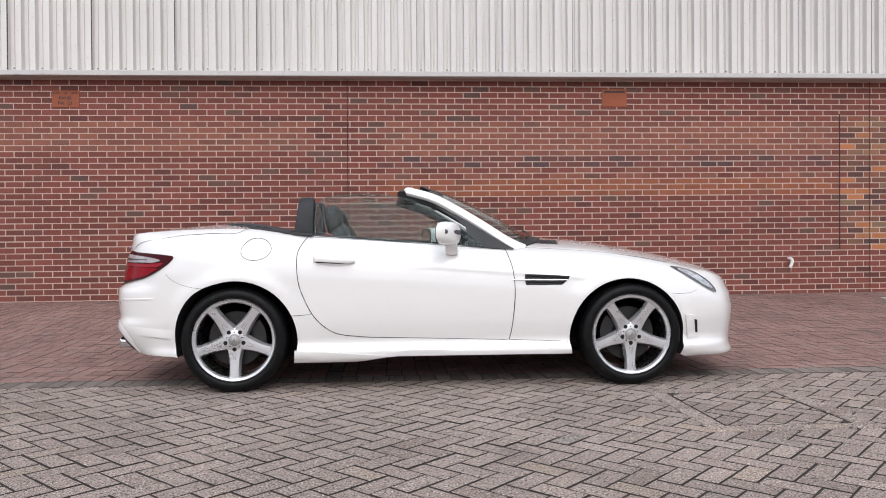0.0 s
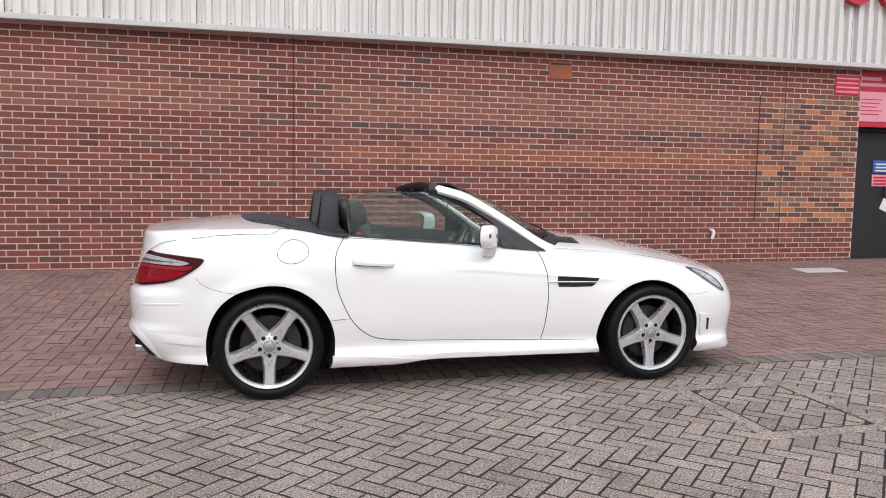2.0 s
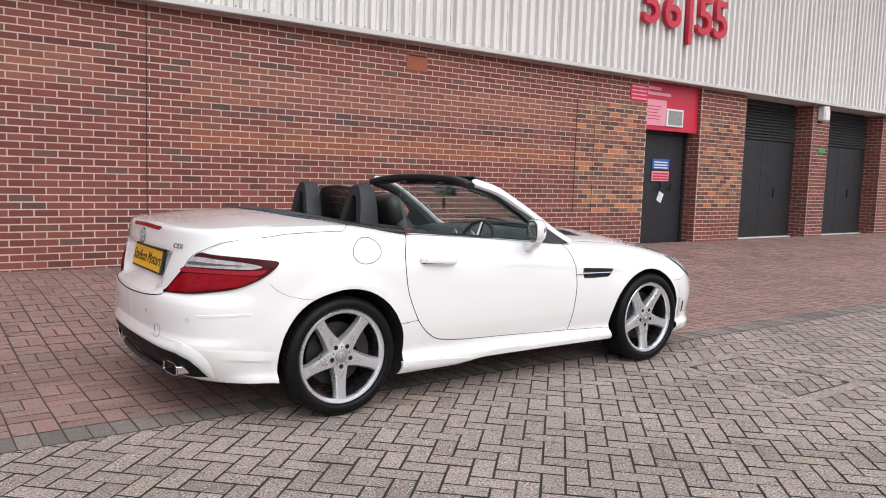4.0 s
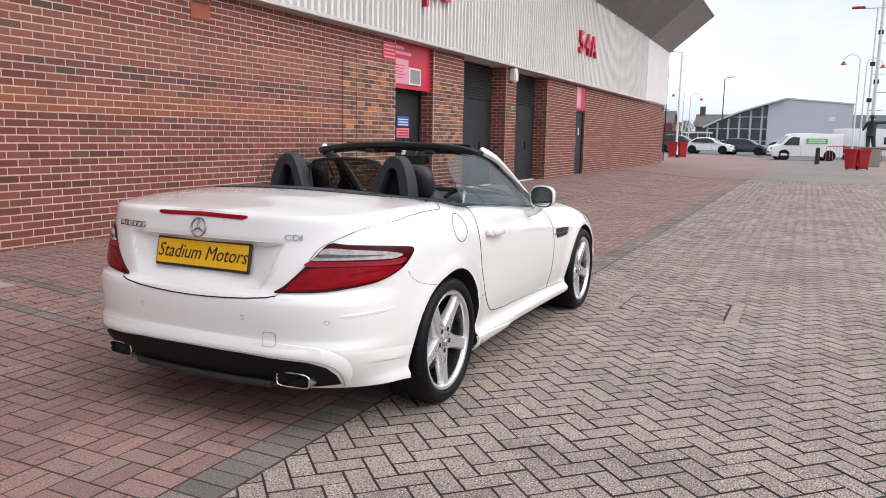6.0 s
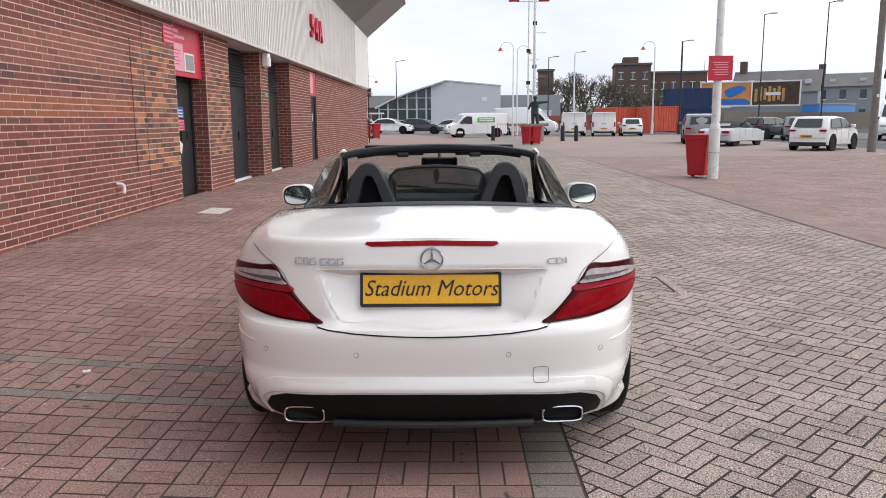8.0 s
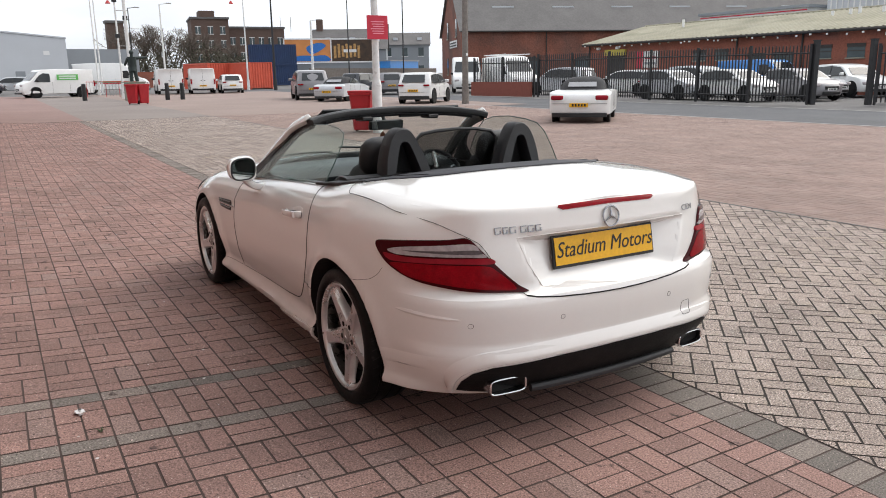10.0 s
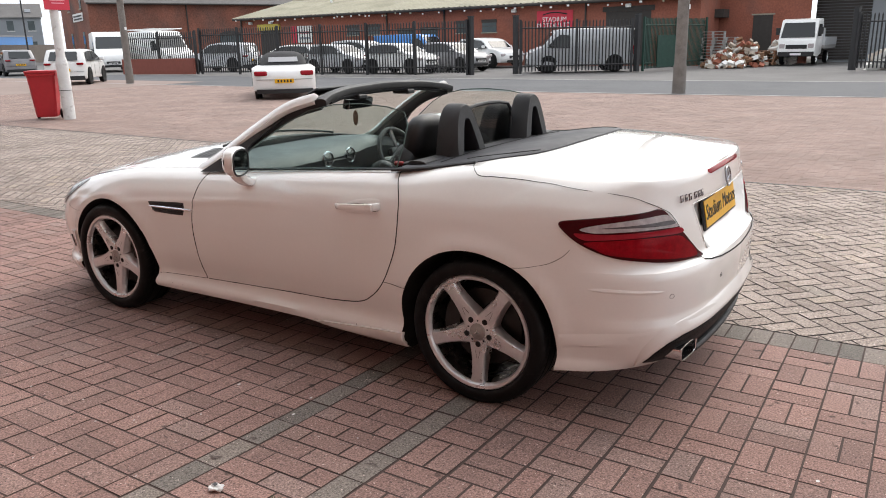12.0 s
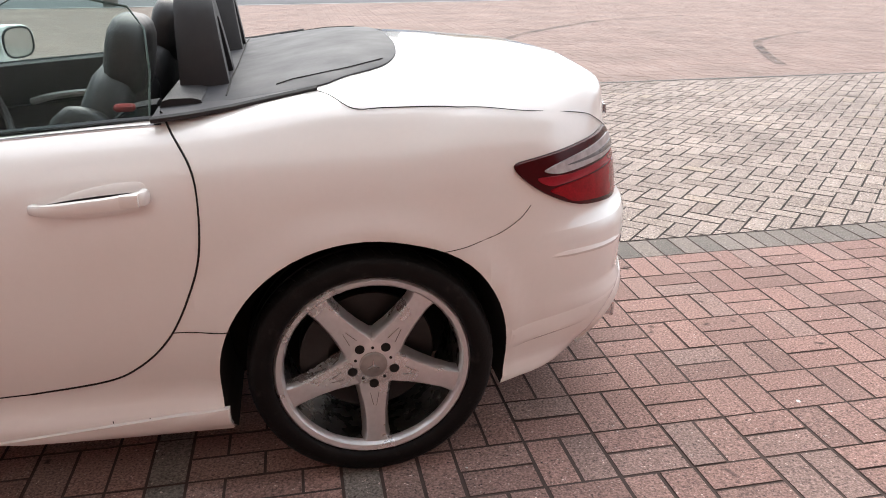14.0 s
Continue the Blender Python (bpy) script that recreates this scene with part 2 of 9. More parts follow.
def box(name, lo, hi, material, parent=None, bevel=0.0, label="", m=None, seg=1):
    bm = bmesh.new()
    add_box(bm, lo, hi, bevel, m, seg)
    return part(name, bm, material, parent, label)


def add_rod(bm, a, b, r0, r1=None, seg=10):
    a, b = Vector(a), Vector(b)
    d = b - a
    r = bmesh.ops.create_cone(bm, cap_ends=True, segments=seg, radius1=r0, radius2=r0 if r1 is None else r1, depth=d.length)
    mm = Matrix.Translation((a + b) / 2) @ d.to_track_quat("Z", "Y").to_matrix().to_4x4()
    bmesh.ops.transform(bm, matrix=mm, verts=r["verts"])
    return r["verts"]


def rod(name, a, b, r0, material, parent=None, r1=None, seg=10, label=""):
    bm = bmesh.new()
    add_rod(bm, a, b, r0, r1, seg)
    return part(name, bm, material, parent, label, True)


def spline(pts, n=8, closed=False):
    """Catmull-Rom through the points."""
    p = [Vector(q) for q in pts]
    out = []
    cnt = len(p) if closed else len(p) - 1
    for i in range(cnt):
        a = p[i - 1] if (closed or i > 0) else p[0]
        b, c = p[i], p[(i + 1) % len(p)]
        d = p[(i + 2) % len(p)] if (closed or i + 2 < len(p)) else p[-1]
        for k in range(n):
            t = k / n
            out.append(0.5 * ((2 * b) + (c - a) * t + (2 * a - 5 * b + 4 * c - d) * t * t + (3 * b - a - 3 * c + d) * t ** 3))
    if not closed:
        out.append(p[-1])
    return out


def add_tube(bm, pts, r, seg=6, closed=False, flat=1.0):
    pts = [Vector(p) for p in pts]
    rings = []
    n = len(pts)
    up = Vector((0.3, 0.2, 1)).normalized()
    for i, p in enumerate(pts):
        t = (pts[(i + 1) % n] - pts[i - 1]) if closed else (pts[min(i + 1, n - 1)] - pts[max(i - 1, 0)])
        t.normalize()
        u = (up - t * up.dot(t))
        u = u.normalized() if u.length > 1e-4 else t.orthogonal().normalized()
        w = t.cross(u)
        rr = r[i] if isinstance(r, (list, tuple)) else r
        rings.append([bm.verts.new(p + rr * (math.cos(2 * math.pi * k / seg) * u * flat + math.sin(2 * math.pi * k / seg) * w)) for k in range(seg)])
    for i in range(n if closed else n - 1):
        a, b = rings[i], rings[(i + 1) % n]
        for k in range(seg):
            bm.faces.new((a[k], a[(k + 1) % seg], b[(k + 1) % seg], b[k]))
    if not closed:
        bm.faces.new(rings[0][::-1])
        bm.faces.new(rings[-1])


def tube(name, pts, r, material, parent=None, seg=6, closed=False, label="", flat=1.0):
    bm = bmesh.new()
    add_tube(bm, pts, r, seg, closed, flat)
    return part(name, bm, material, parent, label, True)


def prism(name, poly, axis, a, b, material, parent=None, label="", bevel=0.0):
    """A flat outline (two coordinates a corner) pushed along an axis from a to b."""
    bm = bmesh.new()
    add_prism(bm, poly, axis, a, b, bevel)
    return part(name, bm, material, parent, label)


def add_prism(bm, poly, axis, a, b, bevel=0.0):
    def at(p, h):
        q = list(p)
        q.insert("xyz".index(axis), h)
        return q
    lo = [bm.verts.new(at(p, a)) for p in poly]
    hi = [bm.verts.new(at(p, b)) for p in poly]
    f0, f1 = bm.faces.new(lo[::-1]), bm.faces.new(hi)
    n = len(poly)
    fs = [bm.faces.new((lo[k], lo[(k + 1) % n], hi[(k + 1) % n], hi[k])) for k in range(n)]
    if bevel:
        es = list({e for f in (f0, f1) for e in f.edges})
        bmesh.ops.bevel(bm, geom=es, offset=bevel, segments=2, affect="EDGES", profile=0.6)
    return fs


def lettering(name, text, size, depth, material, parent, m, align="CENTER", shear=0.0, bold=0.0):
    """Letters of the built-in font, as one mesh."""
    cu = bpy.data.curves.new(name, "FONT")
    cu.body, cu.size, cu.extrude, cu.align_x, cu.align_y, cu.shear, cu.resolution_u, cu.offset = text, size, depth, align, "CENTER", shear, 3, bold
    tmp = bpy.data.objects.new("letters", cu)
    scene.collection.objects.link(tmp)
    dg = bpy.context.evaluated_depsgraph_get()
    me = bpy.data.meshes.new_from_object(tmp.evaluated_get(dg))
    bpy.data.objects.remove(tmp)
    bpy.data.curves.remove(cu)
    me.transform(m)
    me.materials.clear()
    return link(name, me, material, parent)


def curve_of(pairs):
    """A smooth function through (x, y) pairs in order of x."""
    xs = np.array([p[0] for p in pairs], float)
    ys = np.array([p[1] for p in pairs], float)
    d = np.diff(ys) / np.diff(xs)
    sl = np.r_[d[0], [0.0 if d[k] * d[k + 1] <= 0 else 2 * d[k] * d[k + 1] / (d[k] + d[k + 1]) for k in range(len(d) - 1)], d[-1]]

    def f(x):
        x = min(max(x, xs[0]), xs[-1])
        k = min(max(int(np.searchsorted(xs, x)) - 1, 0), len(d) - 1)
        h = xs[k + 1] - xs[k]
        t = (x - xs[k]) / h
        return float((2 * t**3 - 3 * t**2 + 1) * ys[k] + (t**3 - 2 * t**2 + t) * h * sl[k] + (-2 * t**3 + 3 * t**2) * ys[k + 1] + (t**3 - t**2) * h * sl[k + 1])
    return f


def smoothstep(x, a, b):
    t = min(max((x - a) / (b - a), 0), 1)
    return t * t * (3 - 2 * t)


def ground_z(x, y):
    """The fall of the paved ground: up to the wall, and gently up to the far ends."""
    return 0.17 * smoothstep(y, 0.6, 4.2) + 0.0045 * max(0, x - 4)


WALL_Y = 4.30
LANE_NEAR, LANE_FAR = -0.58, -4.84


def road_near(x):
    return -17.5 + 0.025 * min(max(x, -40), 20)

# ---- ground ----
M["asphalt"] = mat("asphalt", (0.088, 0.089, 0.094), 0.9, var=0.12, scale=0.5, fine=90, fvar=0.15, bump=0.003, bscale=120)
M["yard"] = mat("yard_tarmac", (0.135, 0.128, 0.124), 0.92, var=0.15, scale=0.4, fine=60, fvar=0.15, bump=0.003, bscale=100)
M["joint"] = mat("dark_paving_joint", (0.026, 0.020, 0.017), 0.95, var=0.2, scale=3, fine=150)
M["joint_pink"] = mat("worn_paving_joint", (0.185, 0.132, 0.114), 0.95, var=0.2, scale=3, fine=150)
M["joint_red"] = mat("brown_paving_joint", (0.066, 0.044, 0.038), 0.95, var=0.2, scale=3, fine=150)
GREY_RAMP = [(0.0, (0.232, 0.178, 0.150)), (0.10, (0.272, 0.214, 0.184)), (0.5, (0.295, 0.234, 0.202)), (0.94, (0.328, 0.261, 0.224)), (0.985, (0.320, 0.250, 0.195)), (1.0, (0.225, 0.195, 0.175))]
RED_RAMP = [(0.0, (0.2338, 0.1429, 0.1226)), (0.35, (0.2695, 0.1591, 0.1353)), (0.75, (0.2987, 0.1775, 0.1505)), (1.0, (0.2528, 0.1701, 0.1479))]
PINK_RAMP = [(0.0, (0.2288, 0.1573, 0.1336)), (0.5, (0.2552, 0.1744, 0.1473)), (1.0, (0.2464, 0.1776, 0.1526))]
BAND_RAMP = [(0.0, (0.1380, 0.1210, 0.1064)), (0.5, (0.1817, 0.1568, 0.1378)), (1.0, (0.2185, 0.1814, 0.1568))]
PAVE = dict(rough=0.88, var=0.20, scale=1.1, fine=150, fvar=1.0, bump=0.004, bscale=200)
for key, rp in (("paver", GREY_RAMP), ("paver_red", RED_RAMP), ("paver_pink", PINK_RAMP), ("paver_band", BAND_RAMP)):
    st = ((0.10, 0.075, 0.066), 1.7, 0.60, 0.84) if key != "paver_pink" else ((0.20, 0.135, 0.118), 0.8, 0.58, 0.84)
    grains = [((0.60, 0.53, 0.48), 120, 0.60, 0.66), ((0.04, 0.031, 0.027), 90, 0.59, 0.66), ((0.13, 0.10, 0.085), 9, 0.66, 0.78)]
    if key != "paver":
        grains = [((0.58, 0.46, 0.41), 105, 0.675, 0.72), ((0.055, 0.036, 0.031), 85, 0.66, 0.74), ((0.06, 0.038, 0.032), 13, 0.685, 0.76)]
    PAVE["fvar"] = 1.0 if key == "paver" else 0.7
    M[key] = mat(key + "_single", (0, 0, 0), ramp=rp, stain=st, speck=grains, **PAVE)
    M[key + "_j"] = mat(key + "_laid", (0, 0, 0), ramp=rp, isle=0.04, stain=st, speck=grains, **PAVE)
M["paved_far"] = mat("worn_pavers_far", (0.245, 0.182, 0.158), 0.9, var=0.1, scale=0.25, fine=8, fvar=0.1)
M["paved_far_grey"] = mat("worn_grey_pavers_far", (0.205, 0.172, 0.156), 0.9, var=0.1, scale=0.25, fine=8, fvar=0.1)
M["paved_far_red"] = mat("worn_red_pavers_far", (0.235, 0.150, 0.132), 0.9, var=0.1, scale=0.25, fine=8, fvar=0.1)
M["white_line"] = mat("road_paint", (0.36, 0.35, 0.34), 0.8, var=0.2, scale=5)


def sheet(name, xs, ys_of, material, lift, label):
    """A strip of ground that follows the fall; ys_of(x) gives its lines across."""
    verts, faces = [], []
    rows = [ys_of(x) for x in xs]
    k = len(rows[0])
    for x, ys in zip(xs, rows):
        verts += [(x, y, ground_z(x, y) + lift) for y in ys]
    for i in range(len(xs) - 1):
        for j in range(k - 1):
            a = i * k + j
            faces.append((a, a + k, a + k + 1, a + 1))
    return tagged(raw(name, verts, faces, material, None, "", True), label, "ground", kind="structure")


def steps(a, b, n):
    return [a + (b - a) * k / n for k in range(n + 1)]


X_FAR = [-900, -300, -100, -40, -20, -12, -8, -4, 0, 4, 6, 8, 12, 16, 20, 26, 34, 45, 60, 80, 120, 200, 400, 1200]
sheet("ground", X_FAR, lambda x: [-1500, -600, -300, -150, -90, -60, -45, -32, -26, -20, -14, -9, -5, -3, 0, 0.6, 1.5, 2.4, 3.3, 4.2, 6, 9, 40, 200, 1500],
      M["yard"], -0.05, "grey tarmac yard ground reaching to the horizon")
X_IN = [-40, -30, -22, -16, -12, -9, -6, -3, 0, 2, 4, 6, 9, 12, 16, 20, 24, 30, 38, 46]
Y_WALL = [LANE_NEAR, 0, 0.3] + [0.6 + 0.2 * k for k in range(19)] + [4.25]
sheet("pavement_red", X_IN, lambda x: Y_WALL, M["joint_red"], -0.0025, "red block paving along the brick wall")
sheet("pavement_grey", X_IN, lambda x: [LANE_FAR, -4, -3, -2, -1, LANE_NEAR], M["joint"], -0.0025, "grey herringbone block paving lane")
sheet("pavement_outer", X_IN, lambda x: steps(road_near(x), LANE_FAR, 6), M["joint_pink"], -0.003, "weathered pink block paving of the car park")
X_OUT = [24.05, 30, 38, 46, 54, 62]
sheet("pavement_far", X_OUT, lambda x: steps(-19.2, LANE_FAR, 5), M["paved_far"], 0.001, "worn pink paving of the far car park")
sheet("pavement_far_lane", X_OUT, lambda x: steps(LANE_FAR, LANE_NEAR, 3), M["paved_far_grey"], 0.001, "worn grey paving of the far lane")
sheet("pavement_far_wall", X_OUT, lambda x: Y_WALL + [6, 9, 14], M["paved_far_red"], 0.004, "worn red paving beside the far wall")
sheet("road", [-200, -120, -40, -20, -8, 0, 8, 14, 20, 30, 45, 70], lambda x: steps(road_near(x) - 6.9, road_near(x), 6), M["asphalt"], -0.012,
      "grey asphalt road along the car park")
sheet("kerb", [-40, -20, -8, 0, 8, 14, 20, 30, 45], lambda x: [road_near(x) - 0.02, road_near(x) + 0.10], M["white_line"], 0.006, "pale flush kerb line at the road's edge")
sheet("road_line", [-40, -20, -8, 0, 8, 14, 20, 30], lambda x: [road_near(x) - 6.85, road_near(x) - 6.72], M["white_line"], 0.002, "worn white line along the road")

# ---- covers and drains ----
HX0, HX1, HY0, HY1 = 1.22, 2.06, -2.03, -1.04
hatch = tagged(new("drain_cover"), "recessed access cover filled with grey paving blocks", "drain cover")
rim = 0.1


def hatch_block(name, x0, x1, y0, y1, lift, material=None):
    bm = bmesh.new()
    add_box(bm, (x0 + 0.003, y0 + 0.003, -0.007), (x1 - 0.003, y1 - 0.003, lift), 0.003)
    return part(name, bm, material or M["paver"], hatch)


for k in range(5):
    a, b = HX0 + (HX1 - HX0) * k / 5, HX0 + (HX1 - HX0) * (k + 1) / 5
    hatch_block("border_block", a, b, HY1 - rim, HY1, 0.004)
    hatch_block("border_block", a, b, HY0, HY0 + rim, 0.004)
for k in range(4):
    a, b = HY0 + rim + (HY1 - HY0 - 2 * rim) * k / 4, HY0 + rim + (HY1 - HY0 - 2 * rim) * (k + 1) / 4
    hatch_block("border_block", HX0, HX0 + rim, a, b, 0.004)
    hatch_block("border_block", HX1 - rim, HX1, a, b, 0.004)
for lo, hi in (((HX0 + rim + 0.002, HY1 - rim - 0.010), (HX1 - rim - 0.002, HY1 - rim - 0.004)), ((HX0 + rim + 0.002, HY0 + rim + 0.004), (HX1 - rim - 0.002, HY0 + rim + 0.010)),
               ((HX0 + rim + 0.004, HY0 + rim + 0.011), (HX0 + rim + 0.010, HY1 - rim - 0.011)), ((HX1 - rim - 0.010, HY0 + rim + 0.011), (HX1 - rim - 0.004, HY1 - rim - 0.011))):
    box("tray_edge", (*lo, -0.006), (*hi, 0.0015), M["joint"], hatch)
for sx, sy in ((HX0 + rim + 0.012, HY1 - rim - 0.012), (HX1 - rim - 0.012, HY0 + rim + 0.012)):
    dx = 0.05 if sx < 1.6 else -0.05
    dy = -0.05 if sy > -1.5 else 0.05
    prism("lifting_corner", [(sx, sy), (sx + dx, sy), (sx, sy + dy)][::1 if dx * dy > 0 else -1], "z", -0.006, 0.0025, M["joint"], hatch)
# slotted channel along the far side of the lane, with two gratings
channel = tagged(new("drain_channel"), "slotted drainage channel between the two pavings", "drain")
cv, cf = [], []
x = -9.0
while x < 24:
    za, zb = ground_z(x, LANE_FAR), ground_z(x + 0.03, LANE_FAR)
    n0 = len(cv)
    cv += [(x, LANE_FAR - 0.02, za + 0.004), (x + 0.03, LANE_FAR - 0.02, zb + 0.004), (x + 0.03, LANE_FAR + 0.02, zb + 0.004), (x, LANE_FAR + 0.02, za + 0.004)]
    cf.append((n0, n0 + 1, n0 + 2, n0 + 3))
    x += 0.05
tagged(raw("slot_strip", cv, cf, M["grille"], channel), kind="stuff")
raw("slot_bed", [(-9, LANE_FAR - 0.025, ground_z(-9, LANE_FAR) + 0.002), (4, LANE_FAR - 0.025, ground_z(4, LANE_FAR) + 0.002), (24, LANE_FAR - 0.025, ground_z(24, LANE_FAR) + 0.002),
                 (24, LANE_FAR + 0.025, ground_z(24, LANE_FAR) + 0.002), (4, LANE_FAR + 0.025, ground_z(4, LANE_FAR) + 0.002), (-9, LANE_FAR + 0.025, ground_z(-9, LANE_FAR) + 0.002)],
    [(0, 1, 4, 5), (1, 2, 3, 4)], M["joint"], channel)


def grating(x0, x1, y0, y1, label):
    g = thing("drain_grating", label, "grating", "gratings in the channel")
    zz = ground_z(x0, y0)
    box("pan", (x0, y0, zz - 0.004), (x1, y1, zz + 0.003), M["joint"], g)
    n = int((x1 - x0) / 0.035)
    for k in range(n):
        a = x0 + 0.012 + (x1 - x0 - 0.03) * k / n
        bm = bmesh.new()
        vs = add_box(bm, (a, y0 + 0.01, zz + 0.003), (a + 0.012, y1 - 0.01, zz + 0.010))
        for v in vs:
            v.co.x += (v.co.y - y0) * 0.18
        part("bar", bm, M["grille"], g)
    for lo, hi in (((x0 - 0.01, y0 - 0.012), (x1 + 0.03, y0 + 0.009)), ((x0 - 0.01, y1 - 0.009), (x1 + 0.03, y1 + 0.012))):
        box("edge", (*lo, zz - 0.004), (*hi, zz + 0.009), M["grille"], g)
    return g


grating(-3.30, -2.80, -5.12, -4.90, "dark steel drain grating beside the channel")
# cover plate near the wall
plate_cover = thing("manhole_cover", "pale square manhole cover in the red paving", "manhole cover")
bm = bmesh.new()
for v in add_box(bm, (-1.24, 2.97, -0.004), (-0.80, 3.40, 0.006), 0.004):
    v.co.z += ground_z(v.co.x, v.co.y)
part("lid", bm, mat("pale_cover", (0.36, 0.33, 0.31), 0.7, var=0.15, scale=6, bump=0.002), plate_cover)
far_cover = thing("manhole_cover", "pale rectangular cover in the paving by the doorway", "manhole cover")
bm = bmesh.new()
for v in add_box(bm, (5.78, 3.2, -0.004), (6.42, 3.52, 0.006), 0.004):
    v.co.z += ground_z(v.co.x, v.co.y)
part("lid", bm, M["clad_trim"], far_cover)
# scraps on the paving
scrap = thing("litter", "crumpled white paper scrap on the red paving", "litter")
bm = bmesh.new()
bmesh.ops.create_icosphere(bm, subdivisions=3, radius=0.021)
for v in bm.verts:
    d = 1 + 0.55 * noise.noise(v.co * 75) + 0.25 * noise.noise(v.co * 190)
    dent = 0.006 if v.co.z > 0.012 else 0.0
    v.co = Vector((-0.83 + v.co.x * d * 1.25, 1.93 + v.co.y * d * 0.9, ground_z(-0.83, 1.93) + 0.011 + (v.co.z * d - dent) * 0.5))
paper = part("paper", bm, M["white"], scrap)
raw("printed_patch", [(-0.838, 1.924, ground_z(-0.83, 1.93) + 0.0205), (-0.820, 1.922, ground_z(-0.83, 1.93) + 0.0215), (-0.818, 1.935, ground_z(-0.83, 1.93) + 0.021), (-0.836, 1.938, ground_z(-0.83, 1.93) + 0.020)], [(0, 1, 2, 3)], M["grille"], paper)
# weed in a joint of the paving
M["weed"] = mat("weed_green", (0.055, 0.075, 0.03), 0.7, var=0.3, scale=60)
wv, wf, wr = [], [], random.Random(5)
for k in range(26):
    a, ln = wr.uniform(0, 6.28), wr.uniform(0.008, 0.024)
    bx, by = -1.043 + wr.uniform(-0.012, 0.012), 1.874 + wr.uniform(-0.004, 0.004)
    bz = ground_z(bx, by) - 0.002
    tx_, ty_ = math.cos(a), math.sin(a)
    n0 = len(wv)
    wv += [(bx - ty_ * 0.0012, by + tx_ * 0.0012, bz), (bx + ty_ * 0.0012, by - tx_ * 0.0012, bz), (bx + tx_ * ln * 0.5 + ty_ * 0.0016, by + ty_ * ln * 0.5 - tx_ * 0.0016, bz + ln * 0.55),
           (bx + tx_ * ln * 0.5 - ty_ * 0.0016, by + ty_ * ln * 0.5 + tx_ * 0.0016, bz + ln * 0.55), (bx + tx_ * ln, by + ty_ * ln, bz + ln * 0.6)]
    wf += [(n0, n0 + 1, n0 + 2, n0 + 3), (n0 + 3, n0 + 2, n0 + 4)]
tagged(raw("weed", wv, wf, M["weed"]), "tiny green weed growing in a paving joint", "weed")
gum, gf = [], []
gr = random.Random(21)
for k in range(210):
    x, y = gr.uniform(-5, 4), gr.uniform(0.2, 4)
    r, n0 = gr.choice((0.004, 0.005, 0.006, 0.009)), len(gum)
    zz = ground_z(x, y) + 0.003
    gum += [(x + r * math.cos(a * 1.05) * gr.uniform(0.6, 1.2), y + r * math.sin(a * 1.05) * gr.uniform(0.6, 1.2), zz) for a in range(6)]
    gf.append(tuple(range(n0, n0 + 6)))
tagged(raw("gum_specks", gum, gf, M["clad_trim"]), "pale gum specks and grit on the red paving", "litter", kind="stuff")
# worn tyre marks swept over the paving
M["rubber_mark"] = mat("rubber_mark", (0.06, 0.05, 0.046), 0.8, var=0.2)
mk = M["rubber_mark"].node_tree
mkb = mk.nodes["Principled BSDF"]
mkn = mk.nodes.new("ShaderNodeTexNoise")
mkn.inputs["Scale"].default_value, mkn.inputs["Detail"].default_value = 9.0, 5
mkr = mk.nodes.new("ShaderNodeMapRange")
mkr.inputs[1].default_value, mkr.inputs[2].default_value, mkr.inputs[3].default_value, mkr.inputs[4].default_value = 0.35, 0.72, 0.12, 0.75
mk.links.new(mkn.outputs[0], mkr.inputs[0])
mk.links.new(mkr.outputs[0], mkb.inputs["Alpha"])


def tyre_mark(pts, w):
    line = spline([(x, y, 0) for x, y in pts], 10)
    v, f = [], []
    for i, p in enumerate(line):
        t = (line[min(i + 1, len(line) - 1)] - line[max(i - 1, 0)]).normalized()
        n_ = Vector((-t.y, t.x, 0)) * w / 2
        for q in (p - n_, p + n_):
            v.append((q.x, q.y, ground_z(q.x, q.y) + 0.0045))
    for i in range(len(line) - 1):
        f.append((2 * i, 2 * i + 2, 2 * i + 3, 2 * i + 1))
    tagged(raw("tyre_mark", v, f, M["rubber_mark"]), "faint dark tyre mark swept over the paving", "stain", kind="structure")


tyre_mark(((-2.80, -5.2), (-3.05, -6.1), (-3.39, -7.13), (-3.96, -8.38), (-4.50, -9.25), (-5.13, -9.99), (-5.9, -10.71), (-6.98, -11.58), (-8.92, -12.29)), 0.15)
tyre_mark(((-9.4, -8.9), (-8.69, -8.50), (-7.80, -7.82), (-7.09, -6.52), (-6.70, -5.6)), 0.13)
tyre_mark(((-3.05, -4.8), (-3.17, -4.49), (-3.25, -4.0), (-3.40, -3.6)), 0.15)


# ---- stadium wall ----
TILT = 0.004  # the wall's courses climb a little along its length
WX0, WX1 = -14.0, 35.2


def wz(x, z):
    return z + TILT * x


# openings along the wall: (x0, x1, top), measured from the wall's own base line
DOOR_A = (7.45, 8.98)
SHUT_A = (10.41, 12.93)
SHUT_B = (13.62, 16.15)
DOOR_B = (19.12, 20.2)
TOP = 3.0
BASE = -0.1
wall = tagged(new("wall_north"), "long red brick stadium wall with grooved panels", "wall", kind="structure")
openings = [DOOR_A, SHUT_A, SHUT_B, DOOR_B]
solid, at_x = [], WX0
for o in openings:
    solid.append((at_x, o[0]))
    at_x = o[1]
solid.append((at_x, WX1))


def wall_box(name, x0, x1, y0, y1, z0, z1, material, parent, label="", bevel=0.0):
    bm = bmesh.new()
    for v in add_box(bm, (x0, y0, z0), (x1, y1, z1), bevel):
        v.co.z = wz(v.co.x, v.co.z)
    return part(name, bm, material, parent, label)


